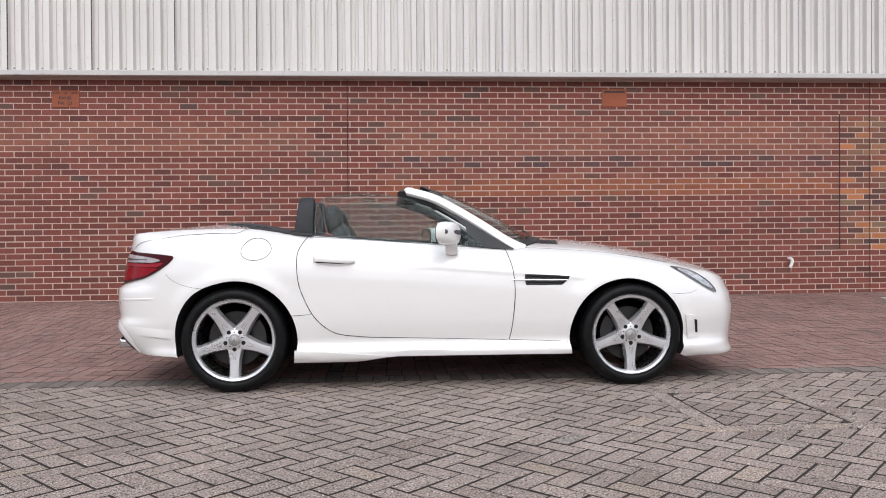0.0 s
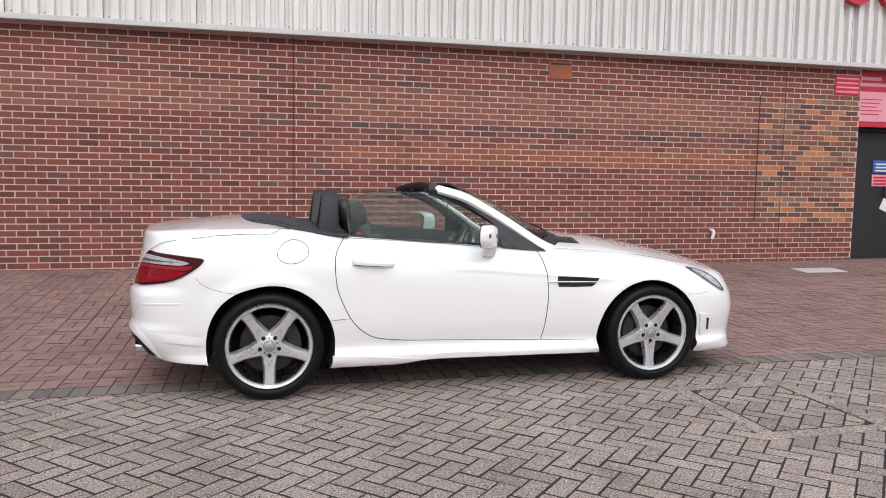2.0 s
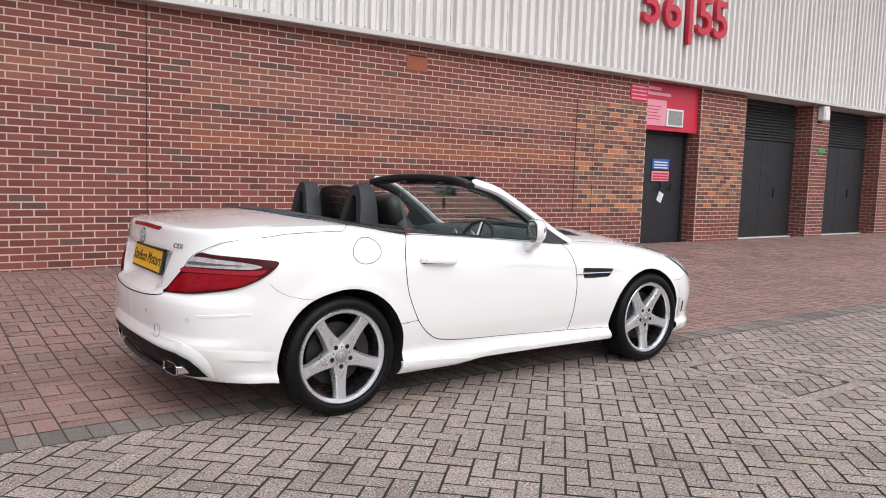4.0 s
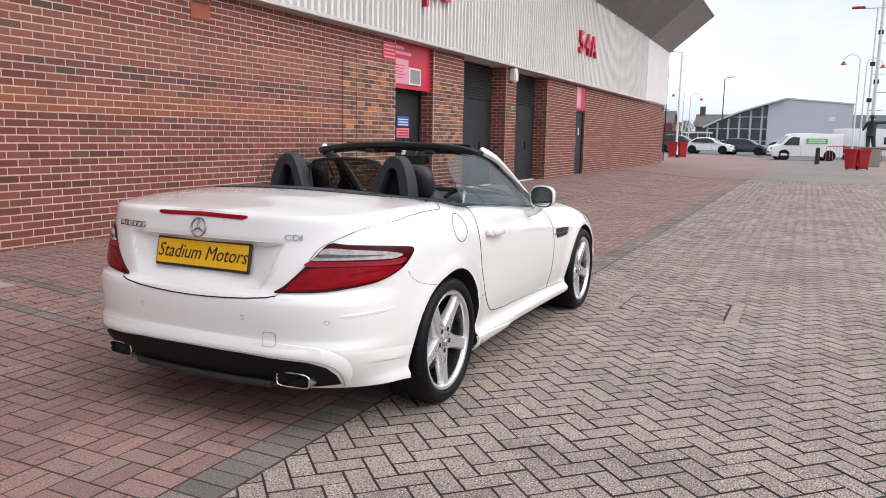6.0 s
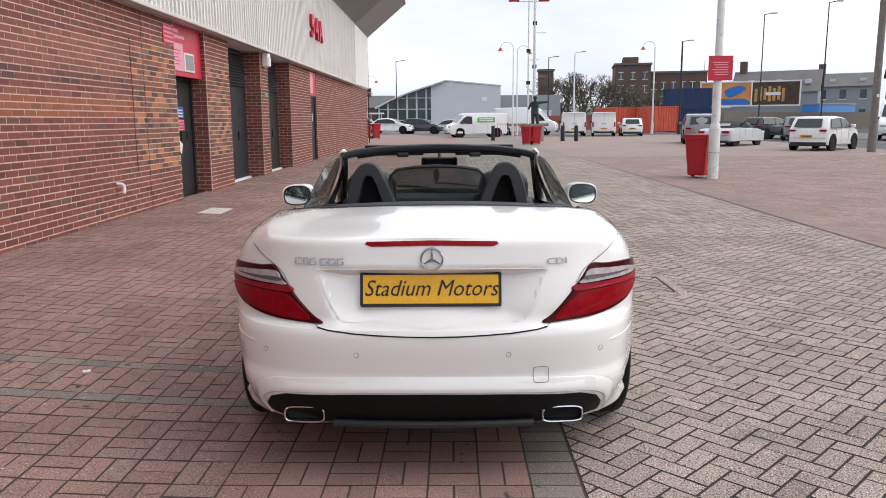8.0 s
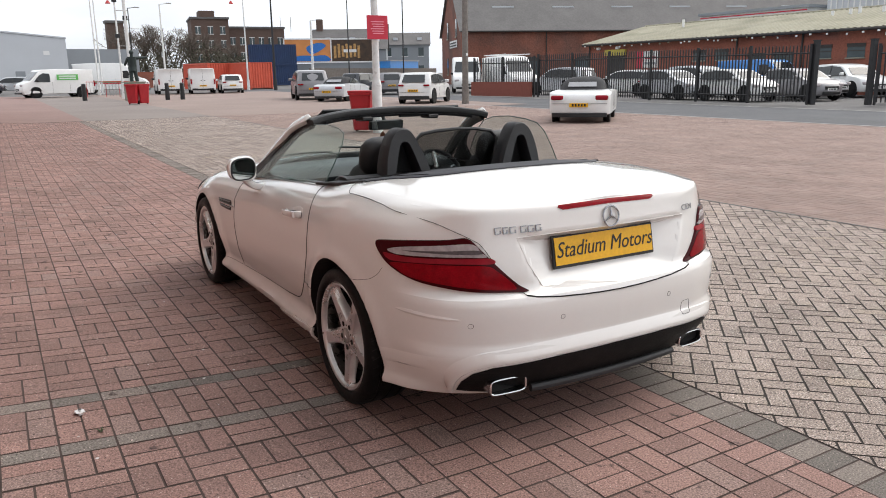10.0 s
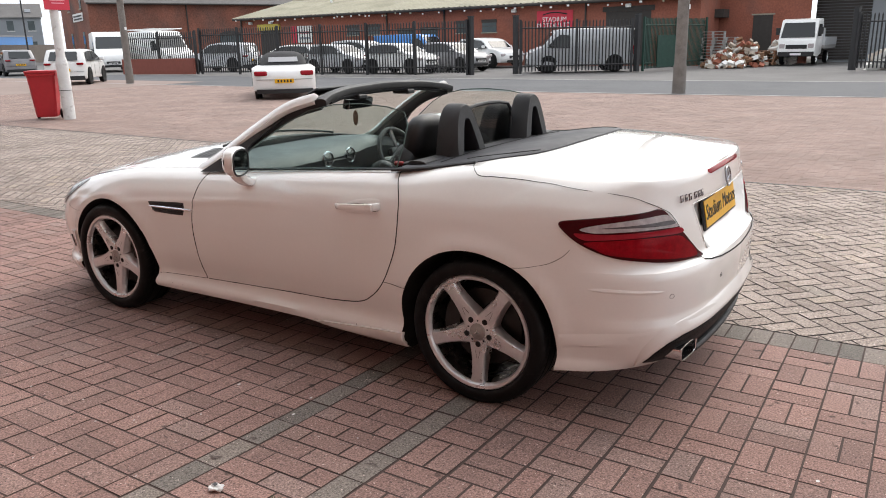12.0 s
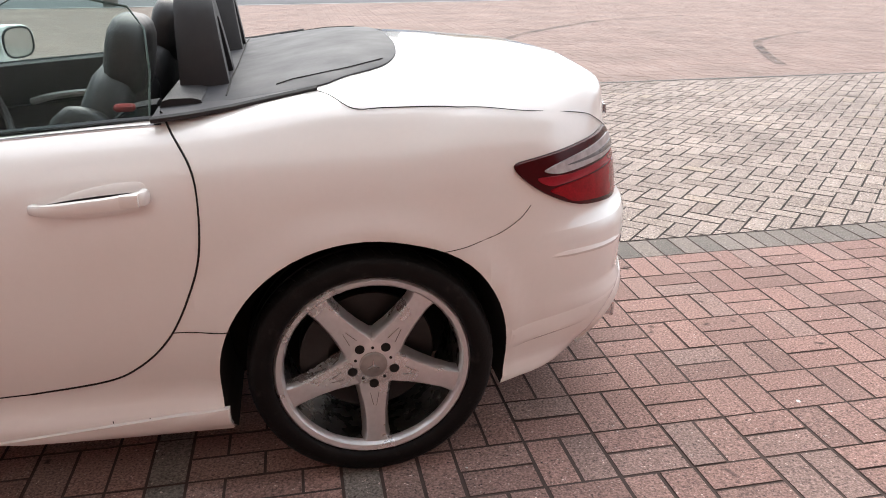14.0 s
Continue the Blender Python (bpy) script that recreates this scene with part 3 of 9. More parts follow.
for x0, x1 in solid:
    wall_box("mortar_core", x0, x1, WALL_Y + 0.0042, WALL_Y + 0.65, BASE, TOP, M["mortar"], wall)
# back walls of the recesses
REC = 0.42
wall_box("recess_back", 7.0, 20.8, WALL_Y + 0.65, WALL_Y + 0.8, BASE, TOP, M["mortar"], wall)


def sheet_profile(x0, x1, pitch, depth):
    """Trapezoid ribs: (x, how far out)."""
    out, x = [], x0
    while x < x1:
        for a, d in ((0.0, 1), (0.062, 1), (0.072, 0.06), (0.078, 0), (0.106, 0), (0.111, 0.18), (0.121, 0.18), (0.126, 0), (0.153, 0), (0.158, 0.06)):
            if x + a <= x1:
                out.append((x + a, d * depth))
        x += pitch
    return out


prof = sheet_profile(WX0, 29.4, 0.16675, 0.072)
cv, cf = [], []
for x, d in prof:
    cv += [(x, WALL_Y - 0.10 - d, wz(x, 3.05)), (x, WALL_Y - 0.10 - d, 5.79)]
for k in range(len(prof) - 1):
    cf.append((2 * k, 2 * k + 2, 2 * k + 3, 2 * k + 1))
tagged(raw("cladding", cv, cf, M["clad"]), "off-white ribbed steel cladding above the bricks", "cladding", kind="structure")
wall_box("cladding_backing", WX0, 35.0, WALL_Y - 0.06, WALL_Y + 0.5, TOP + 0.002, 5.2, M["clad"], wall)
wall_box("cladding_flashing", WX0, 29.4, WALL_Y - 0.185, WALL_Y - 0.062, TOP - 0.012, 3.052, M["clad_trim"], wall, "white steel flashing", 0.006)
# plain end panel and its frame
pv = [(29.42, WALL_Y - 0.12, wz(29.4, 3.05)), (35.0, WALL_Y - 0.12, wz(35.0, 3.05)), (35.0, WALL_Y - 0.12, 5.74), (29.42, WALL_Y - 0.12, 5.79)]
raw("cladding_end_panel", pv + [(x, y + 0.05, z) for x, y, z in pv], [(0, 1, 2, 3), (7, 6, 5, 4), (0, 4, 5, 1), (1, 5, 6, 2), (2, 6, 7, 3), (3, 7, 4, 0)], M["clad"], wall)
rod("downpipe", (35.02, WALL_Y - 0.1, 0.4), (35.02, WALL_Y - 0.1, 5.0), 0.03, M["trim_grey"], wall)
rod("cladding_corner_bead", (29.41, WALL_Y - 0.13, 3.3), (29.41, WALL_Y - 0.13, 5.79), 0.025, M["clad_trim"], wall)
# screws along the foot of the cladding
bm = bmesh.new()
for k in range(90):
    sx = WX0 + 0.116 + 0.3335 * k
    if -7 < sx < 12:
        add_rod(bm, (sx, WALL_Y - 0.10, wz(sx, 3.085)), (sx, WALL_Y - 0.118, wz(sx, 3.085)), 0.011, seg=6)
part("cladding_screws", bm, M["steel"], wall)

# laps between the sheets
for k in range(0, 44):
    sx = WX0 + 0.062 + 1.0005 * k
    if sx < 29.3:
        box("sheet_lap", (sx - 0.001, WALL_Y - 0.174, wz(sx, 3.05)), (sx + 0.003, WALL_Y - 0.101, 5.78), M["grille"], wall)

# raking soffit of the stand above
SOFFIT_Y = 2.2
soffit = tagged(new("ceiling"), "grey ribbed raking soffit of the stand", "soffit", kind="structure")
sv, sf = [], []
ribs = []
x = WX0
while x < 29.4:
    ribs += [(x, 0), (x + 0.08, 0), (x + 0.09, 0.075), (x + 0.15, 0.075), (x + 0.16, 0)]
    x += 0.20
for x, d in ribs:
    sv += [(x, WALL_Y - 0.1, 5.76 - d), (x, SOFFIT_Y, 5.76 + 0.84 * (WALL_Y - 0.1 - SOFFIT_Y) - d)]
for k in range(len(ribs) - 1):
    sf.append((2 * k, 2 * k + 1, 2 * k + 3, 2 * k + 2))
raw("soffit_sheet", sv, sf, M["soffit"], soffit)
yo, zo = SOFFIT_Y, 0.84 * (WALL_Y - 0.1 - SOFFIT_Y)
ev = [(29.4, WALL_Y - 0.1, 5.76), (35.1, WALL_Y - 0.1, 5.74), (35.1, yo, 5.74 + zo), (29.4, yo, 5.76 + zo)]
raw("soffit_edge_panel", ev + [(a, b, c + 0.06) for a, b, c in ev], [(0, 1, 2, 3), (7, 6, 5, 4), (0, 4, 5, 1), (1, 5, 6, 2), (2, 6, 7, 3), (3, 7, 4, 0)], M["soffit"], soffit)
raw("stand_upper", [(WX0, WALL_Y + 0.5, 5.9), (35.1, WALL_Y + 0.5, 5.9), (35.1, WALL_Y + 0.5, 5.7 + zo), (WX0, WALL_Y + 0.5, 5.9 + zo), (WX0, yo, 5.9 + zo), (35.1, yo, 5.7 + zo)],
    [(0, 1, 2, 3), (3, 2, 5, 4)], M["soffit"], soffit)
# ---- doors, shutters and signs of the wall ----


def doorway(name, x0, x1, sign_h, label, rec=0.30):
    """A charcoal steel door in a reveal with a red sign panel over it."""
    d = tagged(new(name), label, "door", kind="structure")
    yb = WALL_Y + rec
    x1 = x1 - 0.02
    wall_box("leaf", x0 + 0.06, x1 - 0.06, yb, yb + 0.05, 0.14, TOP - sign_h - 0.06, M["door_grey"], d, bevel=0.004)
    for a, b in ((x0 + 0.004, x0 + 0.055), (x1 - 0.055, x1 - 0.004)):
        wall_box("door_frame", a, b, yb - 0.03, yb + 0.06, 0.05, TOP - sign_h, M["black"], d)
    wall_box("door_head", x0 + 0.004, x1 - 0.004, yb - 0.03, yb + 0.06, TOP - sign_h - 0.055, TOP - sign_h - 0.004, M["black"], d)
    bm = bmesh.new()
    for z in (0.35, 0.72, 1.1, 1.5):
        for v in add_box(bm, (x0 + 0.07, yb - 0.004, z), (x1 - 0.07, yb - 0.001, z + 0.008)):
            v.co.z = wz(v.co.x, v.co.z)
    part("leaf_seams", bm, M["black"], d)
    return d


door_a = doorway("door_1", DOOR_A[0], DOOR_A[1], 0.84, "charcoal steel exit door in a brick reveal")
YR = WALL_Y + 0.30
YB = WALL_Y + 0.09
rod("door_handle", (8.52, YR - 0.05, wz(8.3, 1.10)), (8.52, YR - 0.05, wz(8.3, 1.24)), 0.015, M["black_gloss"], door_a)
rod("door_handle", (8.22, YR - 0.05, wz(8.3, 1.10)), (8.22, YR - 0.05, wz(8.3, 1.26)), 0.015, M["black_gloss"], door_a)
door_b = doorway("door_2", DOOR_B[0], DOOR_B[1], 0.80, "charcoal steel side door in the brick wall", 0.09)
rod("door_handle", (19.32, YB - 0.05, wz(18, 1.1)), (19.32, YB - 0.05, wz(18, 1.4)), 0.015, M["steel"], door_b)
wall_box("notice", 19.70, 19.80, YB - 0.006, YB - 0.001, 1.42, 1.66, M["white"], door_b)


def bars(name, x0, x1, y, rows, material, parent):
    """Unreadable lines of print as plain bars."""
    bm = bmesh.new()
    for z, h, a, b in rows:
        for v in add_box(bm, (x0 + a * (x1 - x0), y - 0.003, z), (x0 + b * (x1 - x0), y - 0.0005, z + h)):
            v.co.z = wz(v.co.x, v.co.z)
    part(name, bm, material, parent)


def sign_board(name, x0, x1, z0, z1, y, material, label, rows=(), ink=None, group=""):
    t = thing(name, label, "sign", group)
    wall_box("board", x0, x1, y - 0.012, y, z0, z1, material, t)
    if rows:
        bars("print", x0, x1, y - 0.012, rows, ink or M["white"], t)
    return t


# big red panel over door A: stands proud of the reveal, with a pink sheet and a little framed window
big = thing("gate_sign", "large red gate sign panel with a pink notice", "sign")
wall_box("panel", DOOR_A[0] + 0.01, DOOR_A[1] - 0.01, WALL_Y + 0.08, WALL_Y + 0.13, TOP - 0.84, TOP - 0.02, M["sign_red"], big)
wall_box("pink_sheet", DOOR_A[0] + 0.04, DOOR_A[0] + 0.60, WALL_Y + 0.07, WALL_Y + 0.079, TOP - 0.76, TOP - 0.32, M["sign_pink"], big)
wall_box("window_frame", DOOR_A[0] + 0.60, DOOR_A[0] + 1.07, WALL_Y + 0.05, WALL_Y + 0.079, TOP - 0.76, TOP - 0.45, M["white"], big, bevel=0.006)
wall_box("window_face", DOOR_A[0] + 0.64, DOOR_A[0] + 1.03, WALL_Y + 0.046, WALL_Y + 0.0495, TOP - 0.73, TOP - 0.48, M["steel"], big)
bars("print", DOOR_A[0] + 0.05, DOOR_A[0] + 0.75, WALL_Y + 0.079, [(TOP - 0.15, 0.05, 0.0, 0.55), (TOP - 0.24, 0.05, 0.0, 0.95)], M["sign_pink"], big)
bars("print", DOOR_A[0] + 0.06, DOOR_A[0] + 0.5, WALL_Y + 0.07, [(TOP - 0.44 - 0.055 * k, 0.014, 0.05, 0.9 - 0.1 * (k % 3)) for k in range(5)], M["sign_red"], big)
sign_board("notice_sign", 6.98, 7.42, 2.61, 2.89, WALL_Y - 0.002, M["sign_red"], "small red notice with pale lettered bars on brick",
           [(2.64 + 0.064 * k, 0.022, 0.06, 0.94) for k in range(4)], M["sign_pink"])
sign_board("door_notice", 8.02, 8.50, 1.48, 1.67, YR - 0.004, M["sign_blue"], "blue safety notice on the charcoal door",
           [(1.50 + 0.05 * k, 0.022, 0.1, 0.9) for k in range(3)])
sign_board("door_notice", 8.02, 8.50, 1.27, 1.45, YR - 0.004, M["sign_pink"], "red and white notice on the charcoal door",
           [(1.29 + 0.05 * k, 0.03, 0.05, 0.95) for k in range(3)], M["sign_red"])
paper = thing("paper_note", "white paper note taped to the door", "note")
bm = bmesh.new()
for v in add_box(bm, (-0.07, -0.003, -0.09), (0.07, 0.0, 0.09), m=pose(8.30, YR - 0.004, wz(7.6, 0.98), 0, 24, 0)):
    pass
part("sheet", bm, M["white"], paper)
sgn = thing("gate_sign", "tall red and pink sign over the side door", "sign")
wall_box("panel", DOOR_B[0] + 0.02, DOOR_B[1] - 0.03, WALL_Y + 0.02, WALL_Y + 0.08, TOP - 0.80, TOP - 0.06, M["sign_red"], sgn)
wall_box("pink_sheet", DOOR_B[0] + 0.04, DOOR_B[0] + 0.5, WALL_Y + 0.01, WALL_Y + 0.019, TOP - 0.72, TOP - 0.08, M["sign_pink"], sgn)


def shutter(name, x0, x1, label):
    s = tagged(new(name), label, "shutter door", kind="structure")
    y = WALL_Y + 0.38
    for k, (a, b) in enumerate(((x0 + 0.03, (x0 + x1) / 2 - 0.004), ((x0 + x1) / 2 + 0.004, x1 - 0.03))):
        wall_box("leaf", a, b, y, y + 0.05, 0.16, 2.17, M["door_grey"], s, bevel=0.004)
    wall_box("threshold", x0 + 0.01, x1 - 0.01, y - 0.06, y + 0.04, 0.08, 0.155, M["white"], s, "pale threshold strip")
    wall_box("back", x0 + 0.01, x1 - 0.01, y + 0.07, y + 0.09, 2.15, TOP, M["black"], s)
    z = 2.21
    while z < TOP - 0.06:
        bm = bmesh.new()
        for v in add_box(bm, (x0 + 0.02, y - 0.02, z), (x1 - 0.02, y + 0.055, z + 0.012)):
            v.co.z = wz(v.co.x, v.co.z) - (v.co.y - y) * 0.7 * -1
        part("slat", bm, M["grille"], s)
        z += 0.062
    wall_box("lock_plate", (x0 + x1) / 2 + 0.5, (x0 + x1) / 2 + 0.54, y - 0.02, y, 1.0, 1.2, M["black_gloss"], s)
    return s


shutter("door_3", *SHUT_A, "charcoal double shutter door under a louvred grille")
shutter("door_4", *SHUT_B, "charcoal double shutter door beside a brick pier")
lamp = thing("wall_light", "white bulkhead wall light box on a brick pier", "light")
wall_box("body", 13.06, 13.28, WALL_Y - 0.16, WALL_Y - 0.002, 2.66, 2.97, M["white"], lamp, bevel=0.02)
wall_box("lens", 13.08, 13.26, WALL_Y - 0.172, WALL_Y - 0.161, 2.68, 2.86, M["clad"], lamp)
sign_board("exit_sign", 13.20, 13.46, 1.98, 2.06, WALL_Y - 0.003, M["green"], "small green exit sign on a brick pier")


def gate_letters(text, places, z, size, label, parent_name="gate_number"):
    t = thing(parent_name, label, "sign")
    for ch, cx in zip(text, places):
        lettering("numeral", ch, size, 0.045, M["sign_red"], t, pose(cx, WALL_Y - 0.22, z, 90, 0, 0) @ Matrix.Diagonal((1.05, 1, 1, 1)), bold=0.012)
    return t


gate_letters("56|55", (7.12, 7.66, 8.14, 8.56, 9.02), 4.17, 0.92, "large red gate numerals on the cladding")
gate_letters("54A", (18.55, 19.25, 19.97), 4.26, 0.92, "large red gate numerals further along the cladding")


def plaque(x0, x1, z0, z1, words):
    t = thing("wall_plaque", "terracotta brick plaque set in the wall", "plaque", "plaques in the wall")
    wall_box("slab", x0, x1, WALL_Y - 0.008, WALL_Y + 0.01, z0, z1, M["plaque"], t, bevel=0.004)
    zz = wz((x0 + x1) / 2, 0)
    for k, (w, s) in enumerate(words):
        if w:
            ws = w.split()
            for j, one in enumerate(ws):
                lettering("word", one, s, 0.002, M["ink"], t, pose((x0 + x1) / 2 + (j - (len(ws) - 1) / 2) * 0.105, WALL_Y - 0.010, zz + z1 - 0.035 - 0.062 * k, 90, 0, 0))
        else:
            bars("print", x0 + 0.03, x1 - 0.03, WALL_Y - 0.008, [(z1 - 0.045, 0.02, 0, 1)], M["ink"], t)


plaque(-4.48, -4.15, 2.625, 2.835, [("HALL OF FAME", 0.036), ("PANEL", 0.055), ("No 23", 0.06)])
plaque(2.50, 2.83, 2.64, 2.87, [("", 0)])
plaque(23.6, 23.9, 2.55, 2.75, [("", 0)])
# overflow pipe stub
stub = thing("overflow_pipe", "white plastic overflow pipe stub in the brickwork", "pipe")
tube("spout", spline([(5.03, WALL_Y + 0.02, 0.64), (5.03, WALL_Y - 0.07, 0.63), (5.02, WALL_Y - 0.10, 0.585), (4.99, WALL_Y - 0.105, 0.52)], 5), 0.022, M["white"], stub, 8)
# grooves: movement joint and panel edges
for gx, z0, z1, w in ((-0.82, 0.1, 2.98, 0.014), (5.74, 0.735, 2.55, 0.018), (6.16, 0.1, 2.98, 0.008)):
    wall_box("movement_joint", gx - w / 3, gx + w / 3, WALL_Y - 0.0025, WALL_Y + 0.004, z0, z1, M["joint"], wall)
cam_box = thing("wall_camera", "small white camera under the cladding end", "camera")
wall_box("housing", 33.7, 33.95, WALL_Y - 0.45, WALL_Y - 0.35, 2.7, 2.8, M["white"], cam_box)
wall_box("bracket", 33.8, 33.85, WALL_Y - 0.36, WALL_Y - 0.002, 2.78, 2.82, M["steel"], cam_box)
# plain back of the stand closes the wall's far end
wall_box("wall_end", 34.6, WX1, WALL_Y + 0.66, WALL_Y + 14, BASE, 5.0, M["brick_j"], wall)

# ---- the white convertible ----
PLAN = [(2.085, 0.0), (2.07, 0.25), (2.02, 0.48), (1.93, 0.66), (1.81, 0.775), (1.60, 0.855), (1.2, 0.888), (0.8, 0.872), (0.3, 0.862), (-0.3, 0.862),
        (-0.8, 0.872), (-1.2, 0.892), (-1.5, 0.872), (-1.70, 0.825), (-1.86, 0.748), (-1.955, 0.63), (-2.015, 0.45), (-2.04, 0.22), (-2.048, 0.0)]
_plan = spline([(x, y, 0) for x, y in PLAN], 9)
_plan[0].y = _plan[-1].y = 0.0
_len = [0.0]
for a, b in zip(_plan, _plan[1:]):
    _len.append(_len[-1] + (b - a).length)
_nrm = []
for i in range(len(_plan)):
    t = _plan[min(i + 1, len(_plan) - 1)] - _plan[max(i - 1, 0)]
    _nrm.append(Vector((-t.y, t.x, 0)).normalized() * -1)
_nrm[0], _nrm[-1] = Vector((1, 0, 0)), Vector((-1, 0, 0))
belt = curve_of([(-2.05, 0.932), (-1.9, 0.935), (-1.6, 0.950), (-1.2, 0.958), (-0.75, 0.938), (-0.2, 0.902), (0.34, 0.862), (0.6, 0.848), (1.0, 0.822),
                 (1.25, 0.792), (1.5, 0.748), (1.7, 0.712), (1.85, 0.685), (1.95, 0.660), (2.085, 0.615)])
spine = curve_of([(-1.95, 0.940), (-1.86, 0.952), (-1.7, 0.970), (-1.54, 0.990), (-1.28, 1.004), (-1.1, 0.986), (-0.9, 0.966), (-0.5, 0.95), (0.3, 0.93),
                  (0.55, 0.922), (0.95, 0.906), (1.3, 0.856), (1.66, 0.785), (1.85, 0.735), (1.97, 0.695), (2.085, 0.615)])
top_round = curve_of([(0, 0.15), (0.015, 0.112), (0.04, 0.075), (0.08, 0.042), (0.13, 0.020), (0.2, 0.006), (0.28, 0.0), (2, 0.0)])
side_low = curve_of([(0.15, 0.075), (0.175, 0.028), (0.20, 0.012), (0.236, 0.004), (0.243, 0.006), (0.256, 0.024), (0.298, 0.034), (0.33, 0.026), (0.42, 0.008), (0.55, 0.0), (1.2, 0.0)])
rear_in = curve_of([(0.15, 0.20), (0.19, 0.13), (0.235, 0.085), (0.28, 0.045), (0.33, 0.015), (0.37, 0.002), (0.395, 0.0), (0.415, 0.012), (0.46, 0.008), (0.54, 0.002), (0.585, 0.005), (0.602, 0.016),
                    (0.622, 0.044), (0.68, 0.052), (0.76, 0.066), (0.82, 0.078), (0.87, 0.086), (0.91, 0.092), (0.925, 0.098), (0.94, 0.115)])
front_in = curve_of([(0.15, 0.03), (0.17, 0.0), (0.20, 0.012), (0.24, 0.022), (0.34, 0.010), (0.45, 0.0), (0.53, 0.012), (0.58, 0.032), (0.63, 0.055), (0.7, 0.10)])


def inset(x, z):
    zs = belt(x)
    wf, wr = smoothstep(x, 1.62, 2.04), smoothstep(-x, 1.62, 1.93)
    d = top_round(zs - z) + side_low(z)
    # long crease along the door and wing
    cz = 0.745 - 0.085 * max(0, x)
    d -= 0.006 * math.exp(-(((z - cz) / 0.013) ** 2)) * smoothstep(x, -0.35, 0.1) * smoothstep(-x, -1.15, -0.85)
    d += 0.030 * smoothstep(z, 0.31, 0.22) * smoothstep(-x, 1.40, 1.52)
    # flare round the wheel arches
    for ax in (-1.195, 1.185):
        r = math.hypot(x - ax, z - 0.305)
        d -= 0.012 * math.exp(-(((r - 0.375) / 0.04) ** 2)) * (z > 0.2)
    return d * (1 - wf - wr) + front_in(z) * wf + rear_in(z) * wr


def skin(l, z, out=0.0, side=1):
    """A point of the car's flank at arc length l from the nose and height z."""
    k = min(max(int(np.searchsorted(_len, l)) - 1, 0), len(_len) - 2)
    t = (l - _len[k]) / (_len[k + 1] - _len[k])
    p, n = _plan[k].lerp(_plan[k + 1], t), _nrm[k].lerp(_nrm[k + 1], t).normalized()
    d = inset(p.x, z)
    if p.x < -1.7:
        # recess for the plate in the lid
        d += 0.052 * smoothstep(z, 0.824, 0.800) * smoothstep(z, 0.605, 0.66) * smoothstep(p.y, 0.40 + 0.45 * (z - 0.70), 0.345 + 0.45 * (z - 0.70))
    q = p - n * (d - out)
    return Vector((q.x, max(q.y, 0) * side, z))


def arc_x(x):
    """Arc length at which the outline passes x on the flank."""
    xs = [p.x for p in _plan]
    return float(np.interp(-x, [-v for v in xs], _len))


def arc_y(y):
    """Arc length at which the tail's outline passes the half-width y."""
    ks = [k for k, p in enumerate(_plan) if p.x < -1.3]
    ks = ks[::-1]
    return float(np.interp(y, [_plan[k].y for k in ks], [_len[k] for k in ks]))


def crown(x, y):
    """Height of bonnet or deck."""
    zs = belt(x)
    ye = max(skin(arc_x(x), zs).y, 1e-3)
    return zs + (spine(x) - zs) * (1 - min(abs(y) / ye, 1) ** 2.3)


PAINT = M["paint"]
car = thing("convertible_car", "white open two-seat convertible car with yellow dealer plate on block paving", "car")
# closed body: flank rings, then deck and underside strips to the middle
NV, NT = 48, 12
ls = []
for k in range(len(_len)):
    ls.append(_len[k])
bv, bf = [], []
grid = []
for l in ls:
    base = skin(l, 0.2)
    x = _plan[ls.index(l)].x
    zs = belt(x)
    col = []
    for v in range(NV + 1):
        f = v / NV
        zb = 0.165 + 0.050 * smoothstep(-x, 1.40, 1.58) + 0.034 * smoothstep(x, -0.52, -0.22) * smoothstep(-x, -1.58, -1.48)
        z = zb + (zs - zb) * (1 - (1 - f) ** 1.25)
        col.append(skin(l, z))
    grid.append(col)


def add(p):
    bv.append(tuple(p))
    return len(bv) - 1


idx = {}
n_l = len(grid)
for s in (1, -1):
    for i, col in enumerate(grid):
        for v, p in enumerate(col):
            if i in (0, n_l - 1):
                p = Vector((p.x, 0, p.z))
            if s == -1 and i in (0, n_l - 1):
                idx[s, i, v] = idx[1, i, v]
            else:
                idx[s, i, v] = add((p.x, p.y * s, p.z))
    for i in range(n_l - 1):
        for v in range(NV):
            q = (idx[s, i, v], idx[s, i + 1, v], idx[s, i + 1, v + 1], idx[s, i, v + 1])
            bf.append(q if s == 1 else q[::-1])
for top in (True, False):
    v = NV if top else 0
    mid = {}
    rows = {}
    for s in (1, -1):
        for i in range(n_l):
            e = Vector(bv[idx[s, i, v]])
            if i in (0, n_l - 1):
                rows[s, i] = [idx[s, i, v]] * (NT + 1)
                continue
            r = [idx[s, i, v]]
            for k in range(1, NT):
                f = k / NT
                y = e.y * (1 - f)
                z = e.z + (spine(e.x) - e.z) * (1 - (1 - f) ** 2.3) if top else e.z
                r.append(add((e.x, y, z)))
            if i not in mid:
                mid[i] = add((e.x, 0, spine(e.x) if top else e.z))
            r.append(mid[i])
            rows[s, i] = r
        for i in range(n_l - 1):
            for k in range(NT):
                q = [rows[s, i][k], rows[s, i + 1][k], rows[s, i + 1][k + 1], rows[s, i][k + 1]]
                u_ = []
                for w in q:
                    if w not in u_:
                        u_.append(w)
                if len(u_) > 2:
                    bf.append(tuple(u_ if (s == 1) == top else u_[::-1]))
body_me = bpy.data.meshes.new("body")
body_me.from_pydata(bv, [], bf)
body_me.materials.append(PAINT)
body_me.materials.append(M["well"])
body_me.materials.append(M["dash"])
bmb = bmesh.new()
